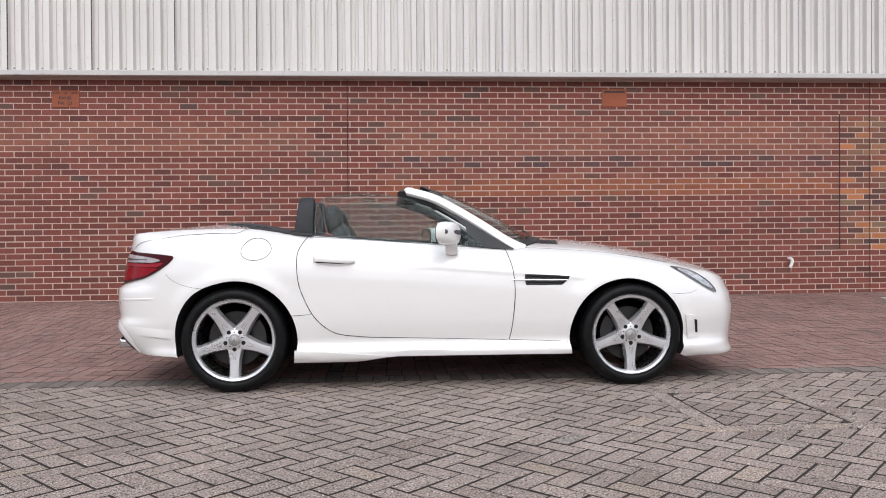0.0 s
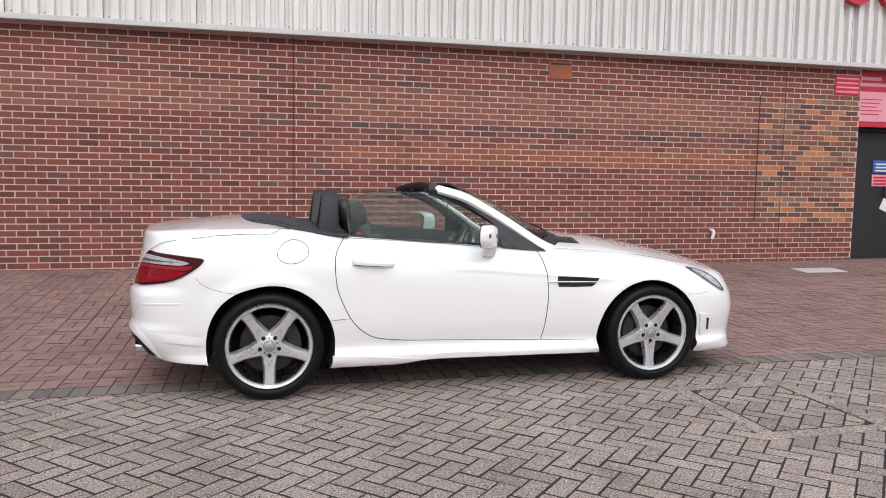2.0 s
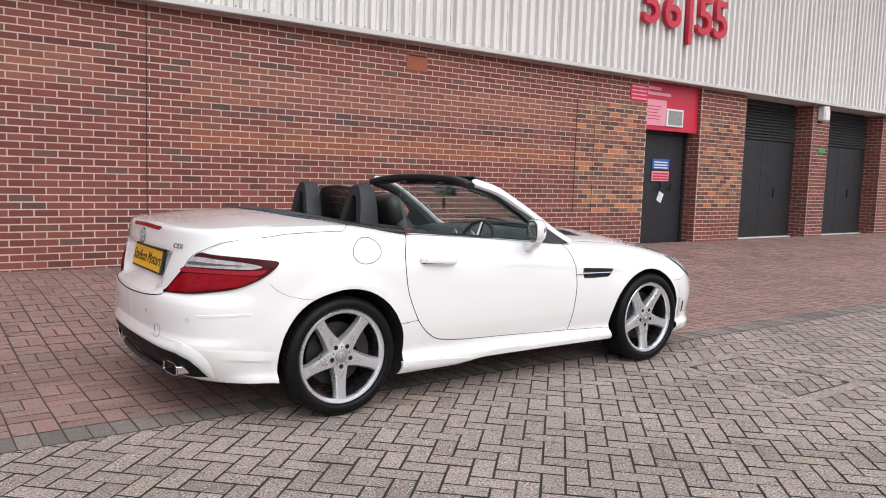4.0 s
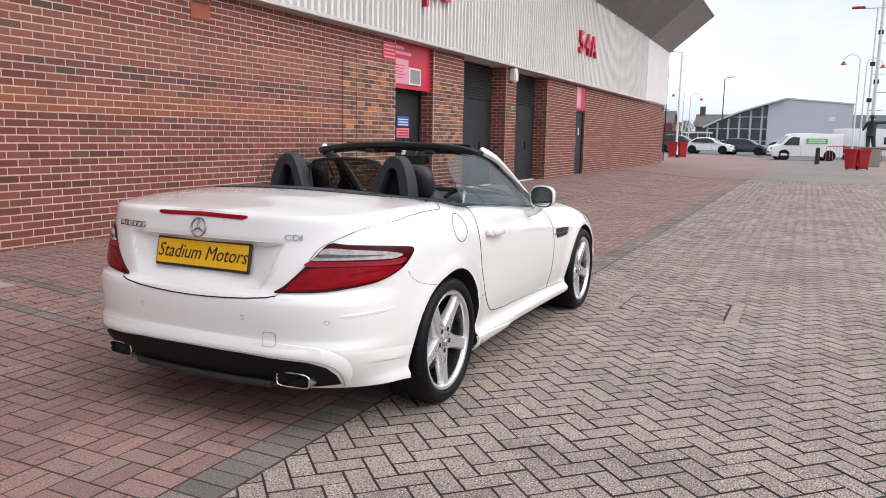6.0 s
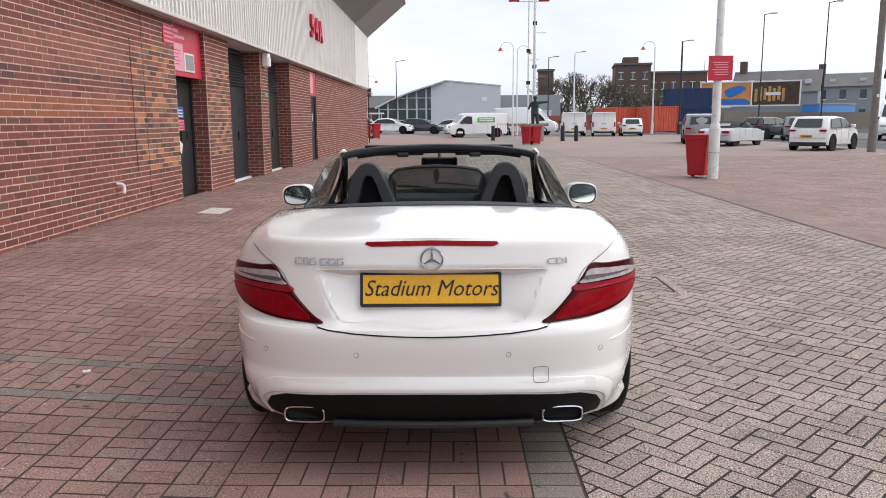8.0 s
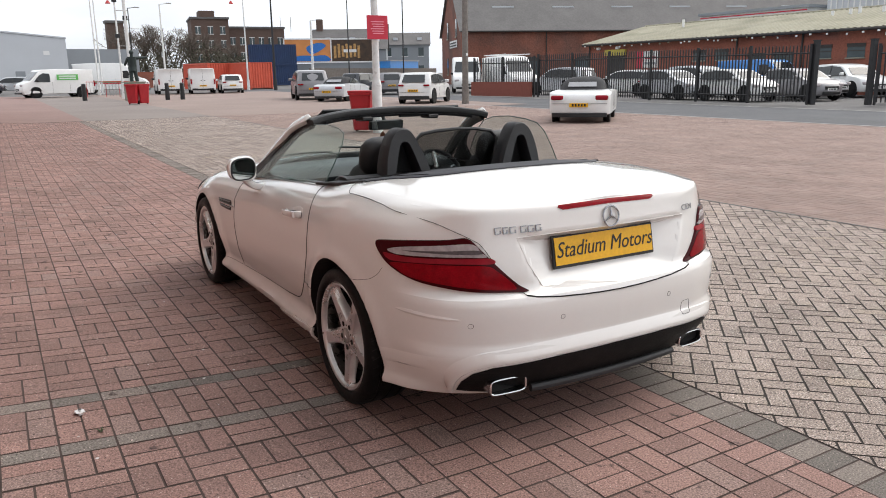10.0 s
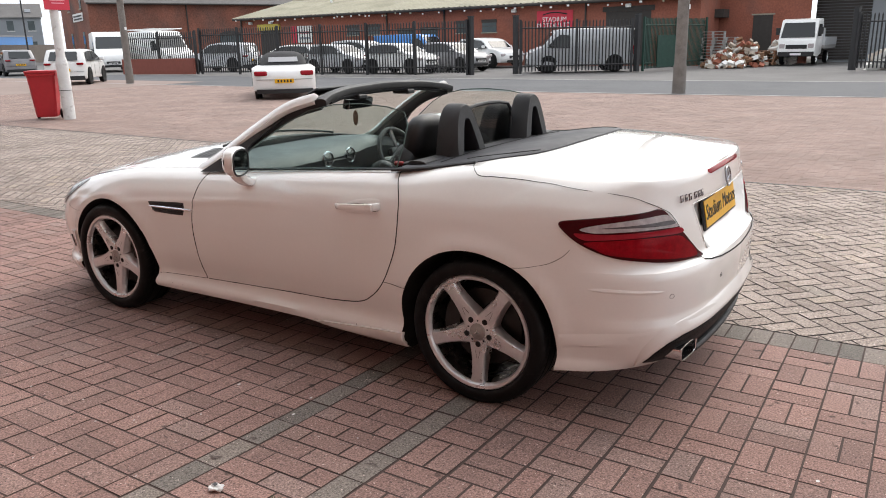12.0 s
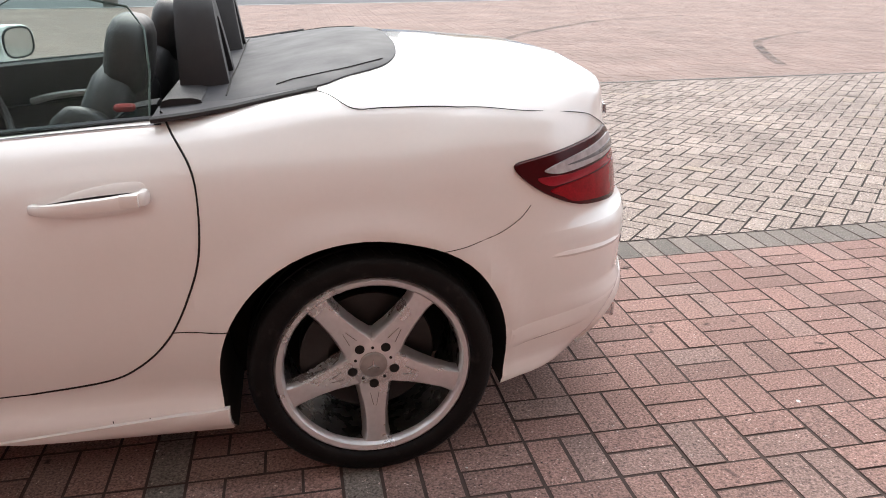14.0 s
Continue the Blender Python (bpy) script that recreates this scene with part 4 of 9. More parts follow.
bmb.from_mesh(body_me)
bmesh.ops.remove_doubles(bmb, verts=bmb.verts, dist=1e-5)
bmesh.ops.recalc_face_normals(bmb, faces=bmb.faces)
bmb.to_mesh(body_me)
bmb.free()
blank = bpy.data.objects.new("blank", body_me)
scene.collection.objects.link(blank)
ARCH = ((-1.195, 0.305, 0.362), (1.185, 0.300, 0.360))


def cutter(fill):
    bm = bmesh.new()
    fill(bm)
    bmesh.ops.recalc_face_normals(bm, faces=bm.faces)
    me = bpy.data.meshes.new("cut")
    bm.to_mesh(me)
    bm.free()
    ob = bpy.data.objects.new("cut", me)
    scene.collection.objects.link(ob)
    return ob


def arch_fill(ax, az, ar, s):
    def fill(bm):
        poly = [(ax + ar * math.cos(2 * math.pi * k / 64), az + ar * math.sin(2 * math.pi * k / 64)) for k in range(64)]
        add_prism(bm, poly, "y", *((0.56, 1.2) if s > 0 else (-1.2, -0.56)))
    return fill


COCKPIT = [(0.66, 0.30), (0.60, 0.52), (0.50, 0.66), (0.36, 0.705), (-0.2, 0.735), (-0.70, 0.735), (-0.80, 0.70), (-0.80, 0.3)]
cuts = [cutter(arch_fill(ax, az, ar, s)) for ax, az, ar in ARCH for s in (1, -1)]
cuts.append(cutter(lambda bm: add_prism(bm, COCKPIT + [(x, -y) for x, y in COCKPIT[::-1]], "z", 0.30, 1.5)))
for c in cuts:
    md = blank.modifiers.new("cut", "BOOLEAN")
    md.operation, md.object, md.solver = "DIFFERENCE", c, "EXACT"
dg = bpy.context.evaluated_depsgraph_get()
cut_me = bpy.data.meshes.new_from_object(blank.evaluated_get(dg))
for ob in (blank, *cuts):
    bpy.data.objects.remove(ob)
DOOR_R = [(-0.755, 0.95), (-0.818, 0.86), (-0.834, 0.78), (-0.824, 0.65), (-0.785, 0.54), (-0.732, 0.445), (-0.66, 0.375), (-0.575, 0.335), (-0.40, 0.315)]
DOOR_F = [(0.452, 0.288), (0.468, 0.37), (0.482, 0.50), (0.486, 0.60), (0.478, 0.70), (0.460, 0.78), (0.437, 0.85)]
door_rear = curve_of(sorted((z, x) for x, z in DOOR_R))
door_front = curve_of(sorted((z, x) for x, z in DOOR_F))


def panel_of(c):
    if abs(c.y) > 0.60 and 0.30 < c.z and door_rear(c.z) < c.x < door_front(c.z) and (c.z > 0.31):
        return "door_left" if c.y > 0 else "door_right"
    if c.x < -1.50 and c.z < 0.60:
        return "rear_bumper"
    if c.x > 1.52 and c.z < 0.54:
        return "front_bumper"
    if c.x < -1.08 and ((c.z > belt(c.x) - 0.012 and abs(c.y) < 0.72) or (c.x < -1.83 and c.z > 0.58 and abs(c.y) < 0.43 + 0.62 * (c.z - 0.58))):
        return "boot_lid"
    if c.x > 0.56 and c.z > belt(c.x) - 0.006:
        return "bonnet"
    return "body"


cut_me.polygons.foreach_set("use_smooth", [True] * len(cut_me.polygons))
vn = [v.normal.copy() for v in cut_me.vertices]
groups = {}
for p in cut_me.polygons:
    c = p.center
    inner = False
    for ax, az, ar in ARCH:
        if abs(c.y) > 0.555 and math.hypot(c.x - ax, c.z - az) < ar + 0.0008 and (abs(p.normal.y) < 0.25 or abs(abs(c.y) - 0.56) < 0.001):
            inner = True
    if inner:
        groups.setdefault("wheel_housing" + ("_front" if c.x > 0 else "_rear") + ("_left" if c.y > 0 else "_right"), []).append(p.index)
    elif abs(c.z - 0.30) < 1e-4 and p.normal.z > 0.9 or (abs(p.normal.z) < 0.12 and abs(c.y) < 0.737 and -0.81 < c.x < 0.67 and c.z > 0.29 and (abs(c.y) < 0.7 or c.y * p.normal.y < 0)):
        groups.setdefault("cabin_tub", []).append(p.index)
    elif p.normal.z < -0.9 and c.z < 0.225:
        groups.setdefault("underbody", []).append(p.index)
    else:
        groups.setdefault(panel_of(c), []).append(p.index)
for pname, fl in groups.items():
    remap, vs, fs, ns = {}, [], [], []
    for fi in fl:
        f = []
        for vi in cut_me.polygons[fi].vertices:
            if vi not in remap:
                remap[vi] = len(vs)
                vs.append(tuple(cut_me.vertices[vi].co))
                ns.append(tuple(vn[vi]))
            f.append(remap[vi])
        fs.append(tuple(f))
    mt = {"cabin_tub": M["dash"], "underbody": M["well"]}.get(pname, M["well"] if pname.startswith("wheel") else PAINT)
    nice = "wheel_housing" if pname.startswith("wheel") else {"door_left": "door", "door_right": "door"}.get(pname, pname)
    ob = raw(nice, vs, fs, mt, car)
    if mt is PAINT:
        me = ob.data
        me.polygons.foreach_set("use_smooth", [True] * len(me.polygons))
        me.set_sharp_from_angle(angle=radians(50))


def flank(pts, out, side):
    """Points of (x, z) laid on the flank."""
    return [skin(arc_x(x), z, out, side) for x, z in pts]


def tail(pts, out, side=1):
    """Points of (signed y, z) laid on the tail."""
    return [skin(arc_y(abs(y)), z, out, (1 if y > 0 else -1)) for y, z in pts]


def dense(pts, n=8, closed=False):
    return [(p.x, p.y) for p in spline([(a, b, 0) for a, b in pts], n, closed)]


def patch(name, outline, place, thick, material, parent, label="", rings=5, n=4, smooth_edge=True, dome=0.0):
    """A raised piece that follows the body: outline in two coordinates, place() lays it on the skin with an offset."""
    ring = dense(outline, n, True) if smooth_edge else [(a[0] + (b[0] - a[0]) * k / n, a[1] + (b[1] - a[1]) * k / n)
                                                       for a, b in zip(outline, outline[1:] + outline[:1]) for k in range(n)]
    cx, cy = sum(p[0] for p in ring) / len(ring), sum(p[1] for p in ring) / len(ring)
    verts, faces = [], []
    m = len(ring)
    verts += [place(p, -0.006) for p in ring]
    verts += [place(p, thick * 0.6) for p in ring]
    for k in range(rings):
        f = 0.985 * (1 - k / rings)
        verts += [place((cx + (p[0] - cx) * f, cy + (p[1] - cy) * f), thick + dome * (1 - f * f)) for p in ring]
    verts.append(place((cx, cy), thick + dome))
    for r in range(rings + 1):
        for k in range(m):
            faces.append((r * m + k, r * m + (k + 1) % m, (r + 1) * m + (k + 1) % m, (r + 1) * m + k))
    last = (rings + 1) * m
    faces += [(last + k, last + (k + 1) % m, len(verts) - 1) for k in range(m)]
    ob = raw(name, verts, faces, material, parent, label, True)
    bm = bmesh.new()
    bm.from_mesh(ob.data)
    bmesh.ops.recalc_face_normals(bm, faces=bm.faces)
    bm.to_mesh(ob.data)
    bm.free()
    return ob


def on_flank(side):
    return lambda p, o: skin(arc_x(p[0]), p[1], o, side)


def on_arc(side):
    return lambda p, o: skin(p[0], p[1], o, side)


def on_top(p, o):
    return Vector((p[0], p[1], crown(p[0], p[1]) + o))


def seam(pts, parent=car, r=0.0022, material=None, name="shut_line"):
    return tube(name, pts, r, material or M["line"], parent, 5)


def sweep(name, pts, half_w, half_t, across, material, parent, label="", seg=10):
    """A bar of rounded section along points; across: its broad direction at each point."""
    bm = bmesh.new()
    rings = []
    n = len(pts)
    for i, p in enumerate(pts):
        t = (pts[min(i + 1, n - 1)] - pts[max(i - 1, 0)]).normalized()
        w = across[i] if isinstance(across, list) else across
        w = (w - t * w.dot(t)).normalized()
        u_ = t.cross(w)
        hw = half_w[i] if isinstance(half_w, list) else half_w
        ht = half_t[i] if isinstance(half_t, list) else half_t
        ring = []
        for k in range(seg):
            a = 2 * math.pi * k / seg
            c, s_ = math.cos(a), math.sin(a)
            ring.append(bm.verts.new(p + w * hw * math.copysign(abs(c) ** 0.6, c) + u_ * ht * math.copysign(abs(s_) ** 0.6, s_)))
        rings.append(ring)
    for a, b in zip(rings, rings[1:]):
        for k in range(seg):
            bm.faces.new((a[k], a[(k + 1) % seg], b[(k + 1) % seg], b[k]))
    bm.faces.new(rings[0][::-1])
    bm.faces.new(rings[-1])
    return part(name, bm, material, parent, label, True)


def tail_at(y, z, out, side):
    """A point of the tail at a true half-width y and height z."""
    lo, hi = arc_y(0.86), arc_y(0.2)
    for _ in range(30):
        mid = (lo + hi) / 2
        if skin(mid, z).y > y:
            lo = mid
        else:
            hi = mid
    return skin(lo, z, out, side)


for s in (1, -1):
    seam(flank(dense(DOOR_R, 6), 0.0, s), r=0.0026)
    seam(flank([(-0.40 + 0.06 * k, 0.315 - 0.0019 * k) for k in range(15)], 0.0, s), r=0.002)
    seam(flank(dense(DOOR_F, 6), 0.0, s), r=0.0025)
    seam(flank([(0.452 + 0.04 * k, 0.288 - 0.0015 * k) for k in range(10)], 0.0, s), r=0.0015)
    seam(flank(dense([(-1.385, 0.613), (-1.45, 0.613), (-1.52, 0.628), (-1.575, 0.658), (-1.606, 0.690)], 6), 0.0, s), r=0.0010)
    seam(flank([(-0.872, 0.4550), (-0.855, 0.4556), (-0.835, 0.4565), (-0.81, 0.4575), (-0.785, 0.459), (-0.762, 0.460), (-0.742, 0.4605)], 0.0012, s), r=0.0012)
    # blade that deepens the sill ahead of the rear wheel
    patch("sill_blade", [(-0.30, 0.203), (-0.58, 0.226), (-0.850, 0.247), (-0.852, 0.172), (-0.58, 0.176), (-0.36, 0.190)], on_flank(s), 0.009, PAINT, car, "", 4, 4, False)
    seam(flank(dense([(1.46, 0.566), (1.52, 0.560), (1.60, 0.566), (1.645, 0.585)], 6), 0.0, s), r=0.0009)
    # bonnet edge, and boot lid edge running off the shoulder down to the bumper
    seam([Vector((x, s * (skin(arc_x(x), belt(x)).y - 0.012), crown(x, skin(arc_x(x), belt(x)).y - 0.012))) for x in steps(0.52, 1.5, 20)], r=0.0012)
    lid = [on_top((x, s * y), 0.0) for x, y in ((-1.112, 0.690), (-1.142, 0.752))]
    lid += [skin(arc_x(x), z, 0.0028, s) for x, z in ((-1.190, 0.934), (-1.268, 0.933), (-1.403, 0.930), (-1.509, 0.921), (-1.62, 0.907))]
    lid += [tail_at(y, z, 0.0034, s) for y, z in ((0.715, 0.883), (0.668, 0.856), (0.610, 0.822), (0.578, 0.795))]
    lid += [skin(arc_y(y), z, 0.004, s) for y, z in ((0.548, 0.715), (0.472, 0.632), (0.435, 0.603))]
    seam(spline(lid, 5), r=0.0011)
    # lower lid gap, drawn thicker to paint in the shadow under the lid
    seam([skin(arc_y(y), z, 0.001, s) for y, z in ((0.44, 0.606), (0.40, 0.598), (0.3, 0.588), (0.2, 0.582), (0.1, 0.578), (0.0, 0.577))], r=0.003)
    # belt strip along the window
    tube("belt_trim", [skin(arc_x(x), belt(x) - 0.002, 0.004, s) for x in steps(0.34, -0.74, 16)], 0.0075, M["black_gloss"], car, 6)
    tube("belt_trim", [on_top((x, s * y), 0.003) for x, y in ((-0.745, 0.775), (-0.82, 0.758), (-0.92, 0.734), (-1.02, 0.711), (-1.115, 0.690))], 0.008, M["black"], car, 6)
    raw("cabin_shelf", [on_top((x, s * y), 0.004) for x, y in ((-0.745, 0.77), (-0.92, 0.732), (-1.115, 0.688), (-1.115, 0.64), (-0.92, 0.64), (-0.745, 0.64))], [(0, 1, 4, 5), (1, 2, 3, 4)], M["deck"], car)
    tube("belt_chrome", [skin(arc_x(x), belt(x) - 0.012, 0.002, s) for x in steps(0.30, -0.76, 18)], 0.003, M["chrome"], car, 5)
    # tail lamps
    lamp_o = [(arc_x(-1.562), 0.790), (arc_x(-1.61), 0.802), (arc_x(-1.72), 0.812), (arc_y(0.735), 0.821), (arc_y(0.665), 0.826), (arc_y(0.615), 0.786), (arc_y(0.545), 0.716),
              (arc_y(0.47), 0.648), (arc_y(0.425), 0.618), (arc_y(0.52), 0.620), (arc_y(0.64), 0.627), (arc_y(0.735), 0.640), (arc_x(-1.76), 0.662), (arc_x(-1.66), 0.704), (arc_x(-1.59), 0.752)]
    tl = patch("tail_lamp", lamp_o, on_arc(s), 0.010, M["lens_dark"], car, "dark red tail lamp", 6, 4)
    patch("lower_lens", [(arc_x(-1.655), 0.722), (arc_x(-1.75), 0.728), (arc_y(0.70), 0.728), (arc_y(0.60), 0.724), (arc_y(0.555), 0.706), (arc_y(0.475), 0.634), (arc_y(0.55), 0.632),
                         (arc_y(0.70), 0.648), (arc_x(-1.75), 0.674), (arc_x(-1.69), 0.700)], on_arc(s), 0.013, M["lens_red"], tl, "bright red lens", 4, 4)
    patch("middle_lens", [(arc_x(-1.62), 0.757), (arc_x(-1.72), 0.750), (arc_y(0.70), 0.752), (arc_y(0.582), 0.752), (arc_y(0.566), 0.731), (arc_y(0.70), 0.733), (arc_x(-1.72), 0.731), (arc_x(-1.65), 0.733)],
          on_arc(s), 0.012, M["lens_mid"], tl, "pinkish red band of the lens", 3, 4)
    patch("reversing_lens", [(arc_x(-1.64), 0.772), (arc_x(-1.72), 0.789), (arc_y(0.74), 0.802), (arc_y(0.645), 0.806), (arc_y(0.612), 0.776), (arc_y(0.590), 0.757), (arc_y(0.66), 0.758),
                             (arc_y(0.75), 0.758), (arc_x(-1.72), 0.757), (arc_x(-1.67), 0.760)], on_arc(s), 0.013, M["lens_clear"], tl, "clear reversing lens", 4, 4)
    patch("indicator_lens", [(arc_x(-1.71), 0.774), (arc_y(0.73), 0.781), (arc_y(0.630), 0.784), (arc_y(0.612), 0.770), (arc_y(0.70), 0.769)], on_arc(s), 0.015, M["lens_grey"], tl, "smoked indicator strip", 3, 4)
    # head lamps
    hl = patch("head_lamp", [(1.50, 0.728), (1.58, 0.722), (1.68, 0.694), (1.76, 0.640), (1.80, 0.585), (1.795, 0.560), (1.74, 0.580), (1.66, 0.622), (1.58, 0.672)], on_flank(s), 0.006, M["lamp_glass"], car, "clear head lamp with a bright reflector", 4, 4)
    patch("lamp_reflector", [(1.545, 0.716), (1.66, 0.690), (1.735, 0.636), (1.772, 0.588), (1.72, 0.604), (1.63, 0.660)], on_flank(s), 0.009, M["lamp_bright"], hl, "", 3, 4)
    # fuel flap, only on the right-hand side
    if s < 0:
        ring = [skin(arc_x(-1.072 + 0.088 * math.cos(a) + 0.012 * math.sin(a)), 0.850 + 0.062 * math.sin(a), 0.0006, s) for a in steps(0, 2 * math.pi, 40)[:-1]]
        tube("fuel_flap", ring, 0.0016, M["line"], car, 5, True, "round fuel flap seam")
    # door handle in its dimple
    patch("handle_cup", [(-0.727, 0.8160), (-0.682, 0.8220), (-0.602, 0.8110), (-0.532, 0.7880), (-0.502, 0.7680), (-0.562, 0.7510), (-0.662, 0.7540), (-0.722, 0.7680)], on_flank(s), 0.0008, PAINT, car, "", 3, 4)
    # black patch paints in the shadow between the grip and its cup
    patch("handle_gap", [(-0.726, 0.7980), (-0.682, 0.8000), (-0.582, 0.7920), (-0.507, 0.7810), (-0.500, 0.7710), (-0.562, 0.7635), (-0.662, 0.7675), (-0.724, 0.7730)], on_flank(s), 0.0012, M["line"], car, "", 2, 4)
    hp = [skin(arc_x(x), z, o, s) for x, z, o in ((-0.727, 0.7930, 0.004), (-0.717, 0.7930, 0.026), (-0.662, 0.7890, 0.036), (-0.602, 0.7850, 0.038), (-0.542, 0.7800, 0.032), (-0.512, 0.7770, 0.018), (-0.494, 0.7760, 0.004))]
    sweep("door_handle", spline(hp, 5), [0.0175 - 0.006 * k / 30 for k in range(31)], 0.011, Vector((0, 0, 1)), PAINT, car)
    sweep("handle_lock", [skin(arc_x(x), 0.7925 + 0.006 * (-0.68 - x), 0.037, s) for x in (-0.720, -0.702, -0.682)], 0.0155, 0.009, Vector((0, 0, 1)), PAINT, car)
    # side gill with its chrome blade
    vent = patch("wing_vent", [(0.548, 0.690), (0.60, 0.689), (0.70, 0.684), (0.825, 0.676), (0.815, 0.655), (0.775, 0.624), (0.65, 0.622), (0.553, 0.624), (0.546, 0.655)], on_flank(s), 0.002, M["black"], car,
                 "black side gill", 3, 4, False)
    for kz in (0.676, 0.641):
        tube("vent_slat", [skin(arc_x(x), kz - 0.02 * (x - 0.55), 0.004, s) for x in steps(0.56, 0.79, 6)], 0.004, M["black_gloss"], vent, 5)
    tube("vent_blade", [skin(arc_x(x), 0.658 - 0.015 * (x - 0.5), 0.008, s) for x in steps(0.47, 0.81, 8)], [0.003, 0.005, 0.006, 0.006, 0.006, 0.006, 0.006, 0.005, 0.003], M["chrome"], vent, 6)
    # slot in the bumper's corner
    patch("bumper_fin", [(1.545, 0.432), (1.62, 0.424), (1.66, 0.285), (1.575, 0.282)], on_flank(s), 0.010, PAINT, car, "", 3, 4, False)
    patch("bumper_slot", [(1.612, 0.400), (1.632, 0.396), (1.648, 0.312), (1.632, 0.315)], on_flank(s), 0.0125, M["line"], car, "", 2, 4, False)
    # jacking marks on the sill
    for jx in (-0.66, 0.62):
        seam(flank([(jx, 0.235), (jx, 0.185)], 0.0, s), r=0.0012)
        seam(flank([(jx + 0.085, 0.235), (jx + 0.085, 0.185)], 0.0, s), r=0.0012)
    # reflector in the rear bumper's crease
    tube("bumper_ridge", [skin(l_, 0.545 - 0.02 * k / 14, -0.0092, s) for k, l_ in enumerate(steps(arc_x(-1.60), arc_y(0.62), 14))], [0.002 + 0.011 * min(1, 4 * min(k, 14 - k) / 14) for k in range(15)], PAINT, car, 8)
    # crease from the wheel arch round to the tail's lip
    la, lb = arc_x(-1.57), arc_y(0.70)
    cv_, cn_ = [], 17
    for k in range(cn_):
        f = k / (cn_ - 1)
        l_, zc = la + (lb - la) * f, 0.318 + 0.025 * f
        w_ = min(1, 5 * f) * max(0, min(1, 3 * (0.72 - f)))
        for q, o in ((0.045, -0.001), (0.040, 0.001), (0.006, 0.006 * w_), (-0.001, 0.007 * w_), (-0.010, 0.0)):
            cv_.append(skin(l_, zc + q, o, s))
    raw("bumper_crease", cv_, [(5 * k + j, 5 * k + 5 + j, 5 * k + 6 + j, 5 * k + 1 + j)[::-s] for k in range(cn_ - 1) for j in range(4)], PAINT, car, "", True)
    for y in (0.655, 0.288):
        ring = [skin(arc_y(y + 0.0095 * math.cos(a)), 0.505 + 0.0095 * math.sin(a), 0.0003, s) for a in steps(0, 2 * math.pi, 16)[:-1]]
        tube("parking_sensor", ring, 0.0008, M["trim_grey"], car, 5, True)
# black panel behind the hoops, let into the lid
deck_h = [(-0.82, 0.66), (-1.05, 0.672), (-1.13, 0.660), (-1.19, 0.605), (-1.275, 0.54), (-1.325, 0.45), (-1.355, 0.32), (-1.372, 0.12)]
deck_h = [(q[0], q[1]) for q in dense(deck_h, 4)]
deck_o = deck_h + [(x, -y) for x, y in deck_h[::-1]]
deck = patch("rear_deck", [(x, y) for x, y in deck_o], on_top, 0.006, M["deck"], car, "satin black rear deck panel", 6, 4, False)
seam([on_top((x, y), 0.008) for x, y in ((-0.90, 0.62), (-0.90, 0.40), (-0.905, 0.2), (-0.905, -0.2), (-0.90, -0.40), (-0.90, -0.62))], deck, 0.0022)
for s in (1, -1):
    seam([on_top((x, s * y), 0.008) for x, y in ((-1.02, 0.60), (-1.06, 0.575), (-1.20, 0.54), (-1.30, 0.46))], deck, 0.0015)
# boot lid: recess lip, plate, third brake light, badges
seam([skin(arc_y(abs(y)), z, 0.0015, 1 if y > 0 else -1) for y, z in [(v, 0.818 + 0.006 * (1 - (v / 0.46) ** 2)) for v in steps(0.46, -0.46, 24)]], car, 0.0016, PAINT, "lid_crease")
rec = patch("plate_recess", [(-0.46, 0.815), (0.0, 0.82), (0.46, 0.815), (0.42, 0.72), (0.355, 0.625), (0.0, 0.605), (-0.355, 0.625), (-0.42, 0.72)],
            lambda p, o: skin(arc_y(abs(p[0])), p[1], min(o, 0.001) , 1 if p[0] > 0 else -1), 0.001, PAINT, car, "", 4, 4, False)
plate = part("number_plate", (lambda bm: (add_box(bm, (-0.008, -0.272, -0.066), (0.004, 0.272, 0.066), 0.004, pose(-1.938, 0.006, 0.738, 0, 11, 0)), bm)[1])(bmesh.new()), M["ink"], car, "yellow dealer plate in a black holder")
box("plate_face", (-0.0115, -0.260, -0.0535), (-0.0085, 0.260, 0.0565), M["plate"], plate, 0.0, "", pose(-1.938, 0.006, 0.738, 0, 11, 0))
lettering("plate_letters", "Stadium Motors", 0.088, 0.0008, M["ink"], plate, pose(-1.938, 0.006, 0.738, 0, 11, 0) @ pose(-0.0125, 0, 0.003, 90, 0, -90) @ Matrix.Diagonal((0.90, 1, 1, 1)), shear=0.30, bold=0.0)
patch("brake_light", [(y, z) for y, z in ((-0.262, 0.917), (-0.255, 0.926), (0.0, 0.931), (0.255, 0.926), (0.262, 0.917), (0.24, 0.908), (0.0, 0.913), (-0.24, 0.908))],
      lambda p, o: skin(arc_y(abs(p[0])), p[1], o, 1 if p[0] > 0 else -1), 0.004, M["lens_red"], car, "slim red high brake light", 3, 5, False)
bc = skin(arc_y(0.0), 0.862, 0.006)
nb = (skin(arc_y(0), 0.842) - skin(arc_y(0), 0.882))
tb = pose(0, 0, 0, 0, math.degrees(math.atan2(-nb.x, -nb.z)), 0)
tube("badge_ring", [bc + tb @ Vector((0, 0.041 * math.cos(a), 0.041 * math.sin(a))) for a in steps(0, 2 * math.pi, 28)[:-1]], 0.0038, M["badge"], car, 6, True, "chrome ring badge")
for k in range(3):
    a = math.pi / 2 + k * 2 * math.pi / 3
    tube("badge_arm", [bc + Vector((-0.002, 0, 0)), bc + tb @ Vector((0, 0.039 * math.cos(a), 0.039 * math.sin(a)))], [0.006, 0.0015], M["badge"], car, 5)


